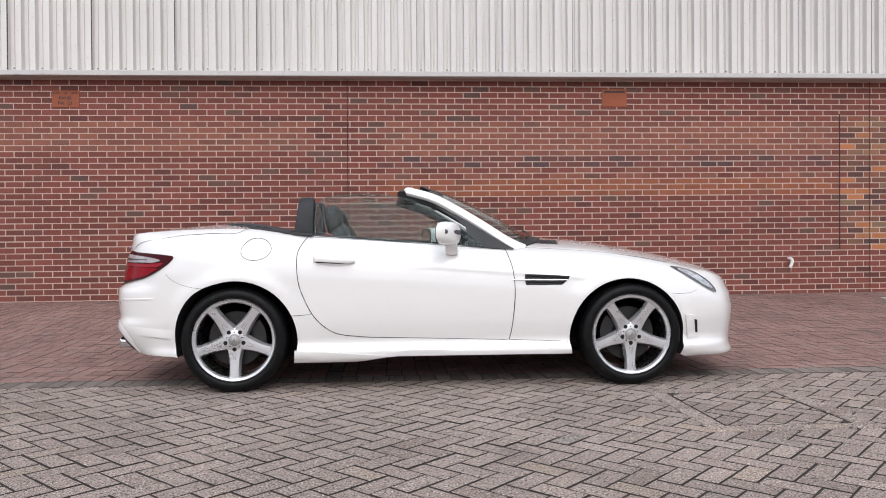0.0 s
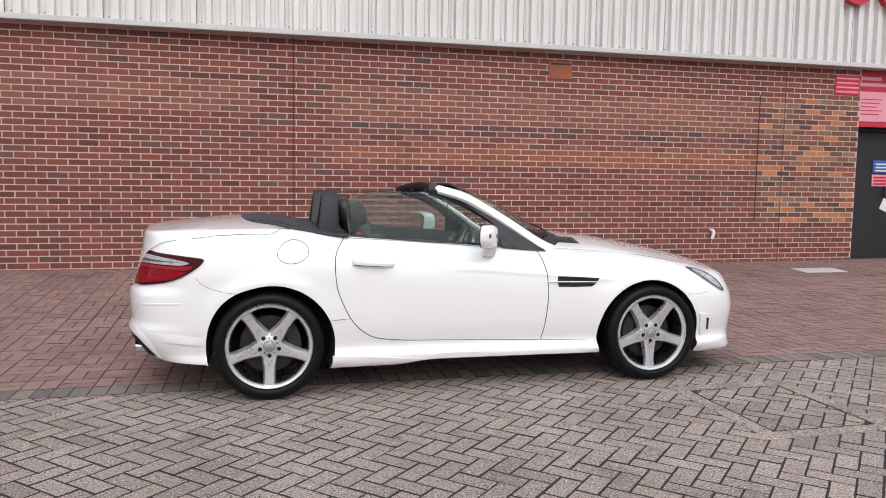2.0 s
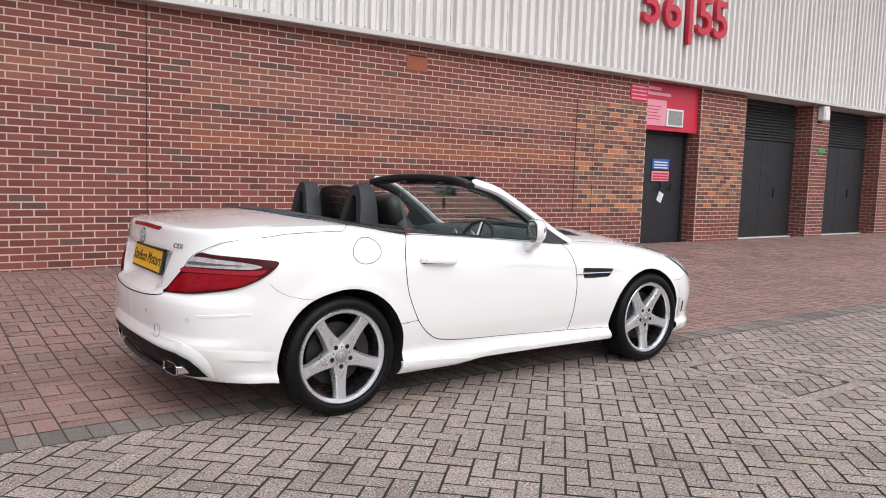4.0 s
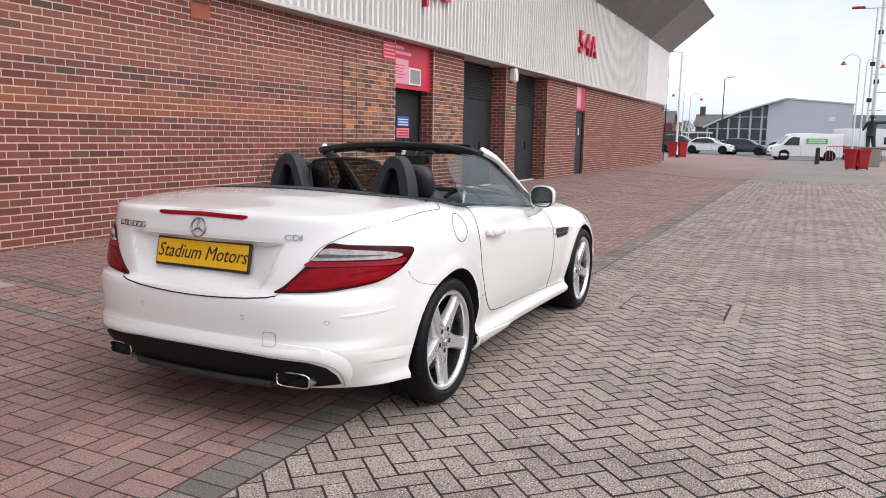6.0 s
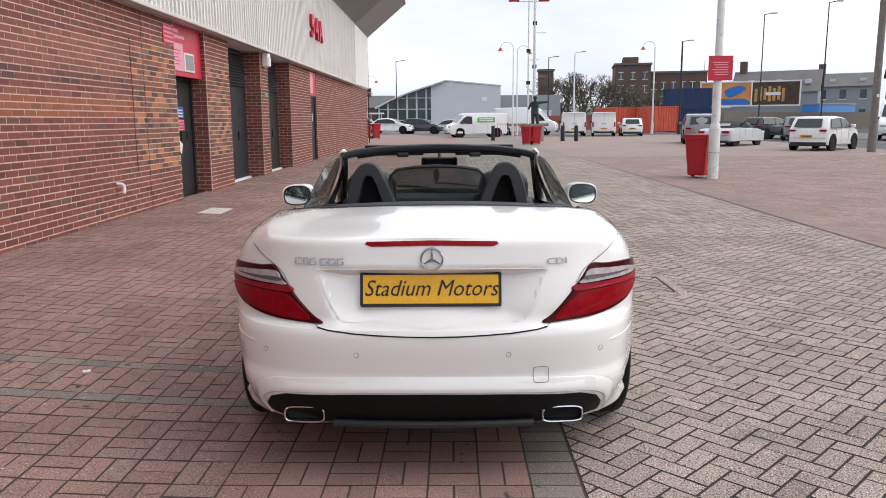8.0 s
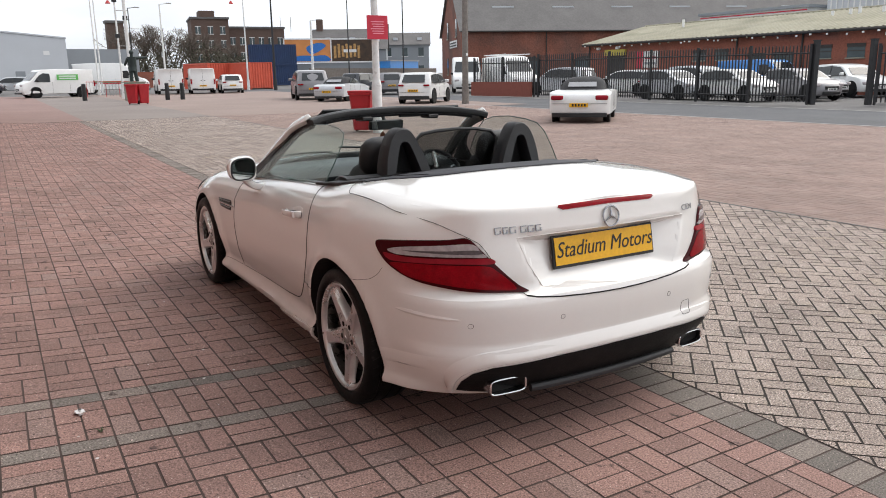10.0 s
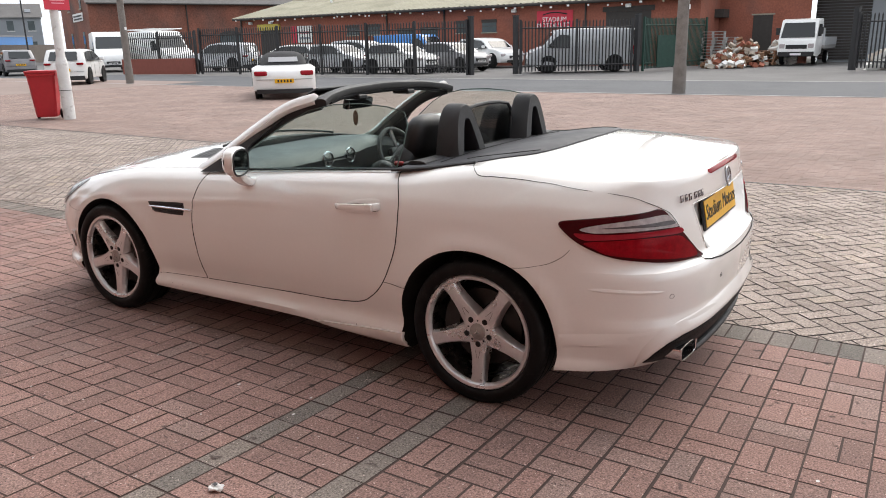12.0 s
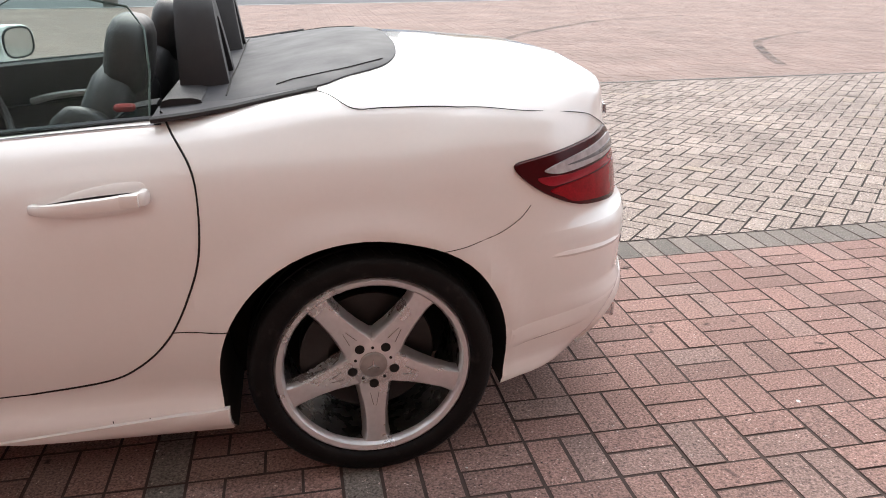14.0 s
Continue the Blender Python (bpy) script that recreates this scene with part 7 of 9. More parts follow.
W_, SV = M["car_white"], M["car_silver"]
vehicle("roadster", "roadster_car", "white roadster with a raised black cloth roof on pink paving", "car", W_, (14.05, -13.85), -46.0, cloth=True)
vehicle("estate", "estate_car", "silver grey tall estate car seen from behind in the car park", "car", M["car_grey"], (39.15, -14.35), -15.0)
vehicle("roadster", "convertible_car", "silver convertible with a black cloth roof beside the road", "car", SV, (35.3, -14.83), -46.0, cloth=True)
vehicle("hatchback", "hatchback_car", "white small hatchback parked near the road", "car", W_, (29.3, -16.7), -46.0)
vehicle("van", "panel_van", "white panel van seen from behind in a parked row", "van", W_, (60.4, -10.47), -6.0, "vans in a row")
vehicle("van", "panel_van", "white panel van seen from behind in a parked row", "van", W_, (60.0, -12.98), -10.0, "vans in a row")
vehicle("hatchback", "hatchback_car", "small white hatchback backed out at the end of the vans", "car", W_, (59.2, -15.12), -9.0)
vehicle("van", "panel_van", "white panel van with a green lettered side panel", "van", W_, (58.0, -2.12), 103.1, extras=van_stripe)
vehicle("tall_van", "tall_van", "white high-roof van with red and green bands", "van", W_, (66.9, -7.17), -104.9, extras=amb_stripe)
vehicle("estate", "estate_car", "dark grey off-road car at the far edge of the car park", "car", M["car_dark"], (71.5, 8.8), -96.0)
vehicle("saloon", "saloon_car", "white saloon car at the far edge of the car park", "car", W_, (68.6, 5.75), -96.0)
vehicle("hatchback", "hatchback_car", "black hatchback at the far edge of the car park", "car", M["car_dark"], (70.0, 2.75), -98.0)
vehicle("hatchback", "hatchback_car", "dark small car behind others near the stand", "car", M["car_dark"], (78.0, 12.5), -92.0)
vehicle("hatchback", "hatchback_car", "silver hatchback at the far edge of the car park", "car", SV, (77.0, 0.35), 84.0)
vehicle("hatchback", "hatchback_car", "dark hatchback waiting on the road beyond", "car", M["car_dark"], (47.63, -21.82), -61.0)
vehicle("hatchback", "hatchback_car", "dark hatchback waiting on the road beyond", "car", M["car_grey"], (44.13, -22.16), -21.0)
vehicle("tall_van", "tall_van", "white high-roof van with a roof rack behind railings", "van", W_, (41.2, -30.3), 168.0, extras=roof_rack)
vehicle("tall_van", "tall_van", "white high-roof van parked beside another", "van", W_, (44.6, -28.8), 150.0)
vehicle("estate", "estate_car", "silver off-road estate behind the palisade fence", "car", SV, (34.2, -29.5), 8.0)
vehicle("hatchback", "hatchback_car", "white hatchback behind the palisade fence", "car", W_, (30.2, -31.0), 22.0)
vehicle("hatchback", "hatchback_car", "silver hatchback behind the palisade fence", "car", SV, (24.4, -28.9), 176.0)
vehicle("estate", "estate_car", "silver estate between parked cars at the workshop", "car", SV, (26.0, -33.0), 178.0)
vehicle("hatchback", "hatchback_car", "white hatchback nosed along the palisade fence", "car", W_, (20.4, -28.9), 174.0)
vehicle("van", "panel_van", "blue van parked against the brick workshop", "van", M["car_blue"], (25.4, -37.2), 180.0)
vehicle("saloon", "saloon_car", "silver saloon between parked cars at the workshop", "car", SV, (20.7, -34.4), 178.0)
vehicle("hatchback", "hatchback_car", "dark grey hatchback behind the end of the fence", "car", M["car_grey"], (18.9, -31.6), 166.0)
vehicle("estate", "estate_car", "white off-road car parked against the brick workshop", "car", W_, (19.9, -37.2), 158.0)
vehicle("van", "delivery_van", "silver van behind the palisade fence", "van", SV, (11.9, -31.6), 32.0)
# flatbed lorry
lorry = thing("flatbed_lorry", "white flatbed lorry parked in the yard", "lorry", "", pose(3.33, -41.41, ground_z(5.2, -41.2), 0, 0, 86))
bm = bmesh.new()
cab = dense([(0.2, 0.55), (0.2, 2.05), (0.35, 2.22), (1.28, 2.22), (1.64, 1.38), (1.78, 1.15), (1.80, 0.6), (1.7, 0.45)], 2, True)
add_prism(bm, cab, "y", -0.88, 0.88, 0.05)
part("cab", bm, W_, lorry, "", True)
raw("windscreen", [(1.70, 0.80, 1.36), (1.70, -0.80, 1.36), (1.42, -0.72, 2.08), (1.42, 0.72, 2.08)], [(0, 1, 2, 3)], M["win"], lorry)
for s in (1, -1):
    raw("side_glass", [(0.5, s * 0.886, 1.40), (1.45, s * 0.886, 1.40), (1.25, s * 0.886, 2.0), (0.5, s * 0.886, 2.0)], [(0, 1, 2, 3)[:: -s]], M["win"], lorry)
    box("head_lamp", (1.74, min(s * 0.55, s * 0.82), 0.82), (1.815, max(s * 0.55, s * 0.82), 1.05), M["lens_clear"], lorry, 0.02)
    box("door_mirror", (1.35, min(s * 0.92, s * 1.12), 1.5), (1.42, max(s * 0.92, s * 1.12), 1.85), M["black"], lorry, 0.01)
    for x in (1.1, -1.7):
        simple_wheel(lorry, x, s, 0.34, 0.86)
box("front_bumper", (1.76, -0.85, 0.42), (1.86, 0.85, 0.66), M["black"], lorry, 0.02)
box("grille_bar", (1.795, -0.5, 0.80), (1.815, 0.5, 1.0), M["black"], lorry)
box("number_plate", (1.862, -0.26, 0.48), (1.87, 0.26, 0.59), M["white"], lorry)
box("flat_bed", (-2.9, -1.0, 0.78), (0.1, 1.0, 0.95), M["steel"], lorry)
for lo, hi in (((-2.9, -1.02, 0.955), (0.1, -0.98, 1.35)), ((-2.9, 0.98, 0.955), (0.1, 1.02, 1.35)), ((-2.9, -0.975, 0.955), (-2.86, 0.975, 1.35)), ((0.06, -0.975, 0.955), (0.1, 0.975, 1.8))):
    box("bed_side", lo, hi, M["car_silver"], lorry)
box("chassis", (-2.7, -0.4, 0.5), (1.6, 0.4, 0.78), M["well"], lorry)

# ---- bins, poles, signs ----
M["bin_red"] = mat("red_bin_plastic", (0.40, 0.014, 0.022), 0.42, var=0.1, scale=5)
M["pole_white"] = mat("white_pole_paint", (0.66, 0.66, 0.65), 0.5, var=0.1, scale=6, stain=((0.30, 0.27, 0.25), 7, 0.6, 0.8))
M["pole_dark"] = mat("weathered_timber_pole", (0.17, 0.15, 0.135), 0.85, var=0.2, scale=6, fine=40, fvar=0.2, bump=0.003, bscale=30)
M["lamp_red"] = mat("red_lantern", (0.45, 0.03, 0.03), 0.45)
M["bronze"] = mat("dark_bronze", (0.030, 0.042, 0.040), 0.5, metal=0.5, var=0.2, scale=4)
M["stone"] = mat("plinth_stone", (0.26, 0.25, 0.20), 0.85, var=0.12)
M["box_orange"] = mat("orange_container", (0.56, 0.085, 0.045), 0.55, var=0.1, scale=1.5)
M["box_blue"] = mat("blue_container", (0.012, 0.035, 0.10), 0.55, var=0.1, scale=1.5)


def wheelie_bin(x, y, turn, label, lean=0.0):
    b = thing("wheelie_bin", label, "bin", "red wheelie bins", pose(x, y, ground_z(x, y), 0, 0, turn))
    bm = bmesh.new()
    rows = []
    for z, hx, hy in ((0.06, 0.215, 0.20), (0.10, 0.225, 0.21), (0.55, 0.26, 0.245), (0.93, 0.29, 0.275), (0.935, 0.315, 0.30), (0.985, 0.318, 0.302)):
        r = 0.04
        rows.append([bm.verts.new((a * hx - math.copysign(r * q, a), c * hy - math.copysign(r * (1 - q), c), z)) for a, c, q in ((-1, -1, 0), (-1, -1, 1), (1, -1, 1), (1, -1, 0), (1, 1, 0), (1, 1, 1), (-1, 1, 1), (-1, 1, 0))])
    for a, c in zip(rows, rows[1:]):
        for k in range(8):
            bm.faces.new((a[k], a[(k + 1) % 8], c[(k + 1) % 8], c[k]))
    bm.faces.new(rows[0][::-1])
    part("body", bm, M["bin_red"], b)
    bm = bmesh.new()
    add_box(bm, (-0.325, -0.305, 0.987), (0.30, 0.305, 1.045), 0.02, None, 2)
    part("lid", bm, M["bin_red"], b)
    rod("lid_handle", (0.34, -0.24, 1.0), (0.34, 0.24, 1.0), 0.016, M["bin_red"], b, seg=8)
    for s in (1, -1):
        rod("lid_bracket", (0.29, s * 0.24, 1.0), (0.34, s * 0.24, 1.0), 0.012, M["bin_red"], b, seg=6)
        w = rod("wheel", (0.22, s * 0.215, 0.10), (0.22, s * 0.265, 0.10), 0.10, M["tyre"], b, seg=20)
        rod("wheel_hub", (0.22, s * 0.26, 0.10), (0.22, s * 0.268, 0.10), 0.05, M["bin_red"], w, seg=14)
    return b


wheelie_bin(13.72, -6.12, -41.0, "red wheelie bin chained to a white pole")
wheelie_bin(38.52, -4.38, -20.9, "red wheelie bin beside the statue")
wheelie_bin(38.72, -4.93, 4.1, "red wheelie bin beside the statue")
wheelie_bin(47.6, 5.72, -0.9, "red wheelie bin at the far end of the wall")
wheelie_bin(47.75, 5.1, 19.1, "red wheelie bin at the far end of the wall")
PX_, PY_ = 13.2, -6.28
pole = thing("sign_pole", "white steel pole with a red parking sign", "pole", "", pose(PX_, PY_, ground_z(PX_, PY_), 0, 0, 0))
rod("base", (0, 0, 0), (0, 0, 1.18), 0.125, M["pole_white"], pole, seg=20)
rod("collar", (0, 0, 1.18), (0, 0, 1.32), 0.125, M["pole_white"], pole, 0.095, 20)
rod("shaft", (0, 0, 1.32), (0, 0, 8.6), 0.09, M["pole_white"], pole, 0.075, 20)
tube("strap", [(0.13 * math.cos(a), 0.13 * math.sin(a), 0.62) for a in steps(0, 2 * math.pi, 16)[:-1]], 0.006, M["black"], pole, 5, True)
sb = box("sign_board", (-0.115, -0.30, 2.28), (-0.10, 0.26, 2.84), M["sign_red"], pole, 0.0, "red sign board")
for k in range(6):
    box("print_bar", (-0.119, -0.2 + 0.02 * (k % 2), 2.68 - 0.055 * k), (-0.116, 0.16 - 0.03 * (k % 3), 2.70 - 0.055 * k), M["sign_pink"], sb)
for z in (2.40, 2.70):
    tube("clamp", [(0.098 * math.cos(a), 0.098 * math.sin(a), z) for a in steps(0, 2 * math.pi, 14)[:-1]], 0.008, M["steel"], pole, 5, True)
rod("head", (0, 0, 8.6), (0, 0, 8.8), 0.1, M["pole_white"], pole, 0.05, 12)


def timber_pole(x, y, h, r, label, group=""):
    p = thing("telegraph_pole", label, "pole", group, pose(x, y, ground_z(x, y), 0, 0, 0))
    rod("shaft", (0, 0, -0.05), (0, 0, h), r, M["pole_dark"], p, r * 0.8, 14)
    rod("butt", (0, 0, -0.02), (0, 0, 0.75), r * 1.12, M["pole_dark"], p, r * 1.08, 14)
    box("number_tag", (-r - 0.01, -0.05, 2.2), (-r + 0.004, 0.05, 2.32), M["white"], p)
    return p


timber_pole(3.23, -17.92, 8.5, 0.16, "weathered timber telegraph pole at the kerb")
timber_pole(26.4, -17.25, 9.0, 0.15, "weathered timber telegraph pole at the far kerb")


def thin_pole(name, x, y, h, r, material, label, arms=0, lanterns=False, heads=False):
    p = thing(name, label, "street lamp", "lamp posts", pose(x, y, ground_z(x, y), 0, 0, 0))
    rod("shaft", (0, 0, 0), (0, 0, h), r, material, p, r * 0.6, 10)
    rod("foot", (0, 0, 0), (0, 0, 1.0), r * 1.5, material, p, r * 1.4, 10)
    if lanterns:
        for s in (arms,):
            arc = [(0, s * (0.55 - 0.55 * math.cos(a)), h + 0.50 * math.sin(a)) for a in steps(0, math.pi, 10)]
            tube("crook", arc, 0.035, material, p, 6)
            bm = bmesh.new()
            bmesh.ops.create_cone(bm, cap_ends=True, segments=12, radius1=0.22, radius2=0.08, depth=0.24)
            bmesh.ops.translate(bm, vec=(0, s * 1.1, h - 0.12), verts=bm.verts)
            part("lantern", bm, M["lamp_red"], p)
    elif heads:
        rod("cross_arm", (0, -0.9, h - 0.05), (0, 0.9, h - 0.05), 0.04, material, p, seg=6)
        for s in (1, -1):
            box("lamp_head", (-0.16, s * 1.05 - 0.38, h - 0.06), (0.16, s * 1.05 + 0.38, h + 0.08), M["lamp_red"], p, 0.05)
        for z in (h * 0.35, h * 0.58):
            rod("bracket", (0, 0, z), (0, -0.75, z), 0.02, M["steel"], p, seg=6)
            box("camera_box", (-0.08, -0.14, z + 0.5), (0.08, 0.14, z + 0.75), M["trim_grey"], p, 0.02)
    else:
        q = 1 if arms < 0 else -1
        rod("outreach", (0, 0, h), (0, 0.7 * q, h + 0.1), 0.03, material, p, seg=6)
        box("lamp_head", (-0.08, min(q * 0.55, q * 1.0), h + 0.06), (0.08, max(q * 0.55, q * 1.0), h + 0.15), M["steel"], p, 0.02)
    return p


PW = M["pole_white"]
thin_pole("mast_lamp", 46.9, -5.67, 12.2, 0.12, PW, "tall white mast with red lamp heads", heads=True)
thin_pole("crook_lamp", 61.1, -5.41, 7.4, 0.07, PW, "white lamp post with one red lantern", 1, True)
thin_pole("crook_lamp", 64.4, -6.04, 7.4, 0.07, PW, "white lamp post with one red lantern", -1, True)
thin_pole("mast_lamp", 50.0, -5.58, 9.6, 0.07, PW, "thin white mast with lamp heads beside another", heads=True)
thin_pole("crook_lamp", 67.7, -19.15, 8.0, 0.09, PW, "white lamp post with one red lantern", 1, True)
thin_pole("crook_lamp", 61.1, -23.11, 6.0, 0.14, PW, "short white post by the hoardings", 1, False)
thin_pole("street_lamp", 66.4, -11.49, 7.4, 0.09, PW, "white street lamp behind the vans")
thin_pole("street_lamp", 54.0, 6.45, 7.5, 0.09, PW, "white street lamp at the end of the stand", -1)
thin_pole("crook_lamp", 80.0, 9.9, 6.0, 0.07, PW, "white lamp post with one red lantern", 1, True)
thin_pole("crook_lamp", 80.6, 9.3, 5.6, 0.07, PW, "white lamp post with one red lantern", -1, True)
thin_pole("street_lamp", 72.8, -9.91, 7.5, 0.07, M["trim_grey"], "thin dark street lamp post")
thin_pole("street_lamp", 80.1, 5.94, 7.6, 0.07, M["trim_grey"], "thin dark street lamp post")
thin_pole("street_lamp", 57.5, -25.05, 9.5, 0.06, M["trim_grey"], "thin dark street lamp post by the road")
thin_pole("street_lamp", 51.4, -27.15, 9.5, 0.06, M["trim_grey"], "thin dark street lamp post by the road")
thin_pole("street_lamp", 65.0, -20.88, 8.2, 0.12, M["trim_grey"], "thick grey street lamp post beside the container")
# statue on its plinth: one plain form
plinth = thing("statue_plinth", "square stone plinth of a bronze statue", "plinth", "", pose(45.31, -5.57, ground_z(45.31, -5.57), 0, 0, 8))
box("block", (-0.5, -0.5, 0), (0.5, 0.5, 1.05), M["stone"], plinth, 0.03)
box("cap", (-0.55, -0.55, 1.052), (0.55, 0.55, 1.12), M["stone"], plinth, 0.02)
bm = bmesh.new()
zb_ = ground_z(45.31, -5.57) + 1.12
for a, b, r0, r1 in (((0, 0.12, 0), (0.05, 0.12, 0.85), 0.10, 0.14), ((0, -0.20, 0), (0.02, -0.08, 0.85), 0.10, 0.14), ((0.02, 0.0, 0.8), (0, 0, 1.45), 0.24, 0.26), ((0, 0, 1.42), (0, 0, 1.58), 0.10, 0.09),
                     ((0, 0.22, 1.36), (0.15, 0.42, 0.95), 0.10, 0.06), ((0, -0.2, 1.36), (0, -0.85, 1.42), 0.10, 0.06), ((0, 0, 0.62), (0, 0, 0.95), 0.26, 0.22)):
    add_rod(bm, Vector((45.31, -5.57, zb_)) + Vector(a), Vector((45.31, -5.57, zb_)) + Vector(b), r0, r1, 10)
r = bmesh.ops.create_icosphere(bm, subdivisions=2, radius=0.14)
bmesh.ops.translate(bm, vec=(45.31, -5.57, zb_ + 1.70), verts=r["verts"])
tagged(part("statue", bm, M["bronze"], None, "", True), "dark bronze statue with one arm held out", "statue")
for x, y in ((47.3, -2.95), (44.9, -7.35), (44.7, -8.2)):
    b = thing("bollard", "black bollard beside the statue", "bollard", "bollards", pose(x, y, ground_z(x, y), 0, 0, 0))
    rod("post", (0, 0, 0), (0, 0, 0.95), 0.14, M["black"], b, 0.12, 12)
    rod("cap", (0, 0, 0.95), (0, 0, 1.02), 0.15, M["black"], b, 0.08, 12)
for k in range(2):
    fb = thing("crowd_barrier", "red and steel pedestrian barrier by the van", "barrier", "barriers", pose(50.54 + 1.2 * k, -4.43 - 1.3 * k, ground_z(50, -4), 0, 0, 70))
    tube("rail", [(-1, 0, 0.1), (-1, 0, 1.1), (1, 0, 1.1), (1, 0, 0.1)], 0.025, M["lamp_red"], fb, 6)
    for j in range(9):
        rod("bar", (-0.8 + 0.2 * j, 0, 0.2), (-0.8 + 0.2 * j, 0, 1.08), 0.012, M["steel"], fb, seg=5)


def container(x, y, turn, L, material, label):
    c = thing("shipping_container", label, "container", "containers", pose(x, y, ground_z(x, y), 0, 0, turn))
    for s in (1, -1):
        pr, q = [], -L / 2 + 0.08
        while q < L / 2 - 0.08:
            pr += [(q, 0), (q + 0.07, 0), (q + 0.11, 0.045), (q + 0.2, 0.045), (q + 0.24, 0)]
            q += 0.27
        pr = [(a, d) for a, d in pr if a < L / 2 - 0.08]
        v = []
        for a, d in pr:
            v += [(a, s * (1.2 - d), 0.14), (a, s * (1.2 - d), 2.48)]
        raw("side_wall", v, [(2 * k, 2 * k + 2, 2 * k + 3, 2 * k + 1) for k in range(len(pr) - 1)], material, c)
        for z in (0.08, 2.52):
            box("side_rail", (-L / 2, min(s * 1.14, s * 1.22), z - 0.07), (L / 2, max(s * 1.14, s * 1.22), z + 0.07), material, c)
        for e in (1, -1):
            box("corner_post", (min(e * (L / 2 - 0.14), e * L / 2), min(s * 1.08, s * 1.222), 0.16), (max(e * (L / 2 - 0.14), e * L / 2), max(s * 1.08, s * 1.222), 2.44), material, c)
    box("roof", (-L / 2 + 0.01, -1.17, 2.48), (L / 2 - 0.01, 1.17, 2.56), material, c)
    pr, q = [], -1.08
    while q < 1.0:
        pr += [(q, 0), (q + 0.07, 0), (q + 0.11, 0.045), (q + 0.2, 0.045), (q + 0.24, 0)]
        q += 0.27
    v = []
    for a, d in pr:
        v += [(L / 2 - 0.03 - d, a, 0.14), (L / 2 - 0.03 - d, a, 2.48)]
    raw("front_wall", v, [(2 * k, 2 * k + 2, 2 * k + 3, 2 * k + 1) for k in range(len(pr) - 1)], material, c)
    for s in (1, -1):
        box("door", (-L / 2 + 0.03, min(s * 0.01, s * 1.07), 0.16), (-L / 2 + 0.08, max(s * 0.01, s * 1.07), 2.44), material, c)
        for yy in (0.3, 0.75):
            rod("lock_bar", (-L / 2 - 0.01, s * yy, 0.12), (-L / 2 - 0.01, s * yy, 2.5), 0.02, M["steel"], c, seg=6)
    return c


container(72.7, -20.57, 190.0, 6.06, M["box_orange"], "orange-red shipping container in the car park")
container(76.8, -17.6, 190.0, 6.06, M["box_orange"], "orange-red shipping container standing behind another")
container(95.5, -30.9, 74.0, 6.06, M["box_blue"], "dark blue shipping container far behind the orange ones")
upper = container(95.4, -30.8, 75.0, 6.06, M["box_blue"], "dark blue shipping container stacked on another")
upper.location.z += 2.6
# ---- palisade fences ----
M["fence"] = mat("black_palisade", (0.018, 0.018, 0.02), 0.6, var=0.15)
M["fence_green"] = mat("green_mesh", (0.006, 0.040, 0.028), 0.6, var=0.15)


def palisade(name, a, b, label, h=2.15, gap=0.155, material=None, parts_max=300):
    material = material or M["fence"]
    f = thing(name, label, "fence")
    a, b = Vector((*a, 0)), Vector((*b, 0))
    d = b - a
    L = d.length
    d.normalize()
    nrm = Vector((-d.y, d.x, 0))
    ang = math.degrees(math.atan2(d.y, d.x))
    me = None
    n = int(L / gap)
    for k in range(n):
        p = a + d * (k + 0.5) * gap
        if me is None:
            bm = bmesh.new()
            add_prism(bm, [(-0.027, 0.10), (0.027, 0.10), (0.027, h - 0.10), (0.010, h - 0.02), (0.0, h - 0.06), (-0.010, h - 0.02), (-0.027, h - 0.10)], "y", -0.012, 0.012)
            me = bpy.data.meshes.new("pale")
            bm.to_mesh(me)
            bm.free()
            me.materials.append(material)
        ob = new("pale", me)
        ob.parent = f
        ob.location, ob.rotation_euler = (p.x, p.y, ground_z(p.x, p.y)), (0, 0, radians(ang))
    k = 0.0
    while k <= L + 0.01:
        p = a + d * k
        zz = ground_z(p.x, p.y)
        box("fence_post", (-0.05, -0.11, 0), (0.05, -0.02, h + 0.02), material, f, 0.0, "", pose(p.x, p.y, zz, 0, 0, ang))
        k += L / max(1, round(L / 2.75))
    for z in (0.35, h - 0.35):
        p, q = a - nrm * 0.03, b - nrm * 0.03
        rod("fence_rail", (p.x, p.y, ground_z(p.x, p.y) + z), (q.x, q.y, ground_z(q.x, q.y) + z), 0.028, material, f, seg=6)
    return f


palisade("palisade_fence", (31.2, -25.3), (15.2, -26.75), "long black steel palisade fence along the road", 2.4)
palisade("palisade_fence", (13.3, -28.2), (9.2, -31.3), "short black steel palisade fence beside the yard gate", 2.35)
palisade("palisade_fence", (0.2, -33.2), (-15.34, -28.0), "black steel palisade fence before the scrap yard", 2.3)
palisade("palisade_gate", (37.0, -24.7), (31.5, -25.25), "black steel palisade gate on a brick plinth", 2.3)
for p in ((15.05, -26.8), (13.45, -28.05), (9.0, -31.5), (0.35, -33.3)):
    gp = thing("gate_post", "thick black gate post in the fence", "post", "gate posts", pose(*p, ground_z(*p), 0, 0, -20))
    box("post", (-0.10, -0.10, 0), (0.10, 0.10, 2.52), M["fence"], gp, 0.01)
    box("cap", (-0.115, -0.115, 2.522), (0.115, 0.115, 2.56), M["fence"], gp)
gate = palisade("mesh_gate", (8.85, -31.8), (7.35, -36.9), "green mesh yard gate standing open", 2.4, 0.11, M["fence_green"])
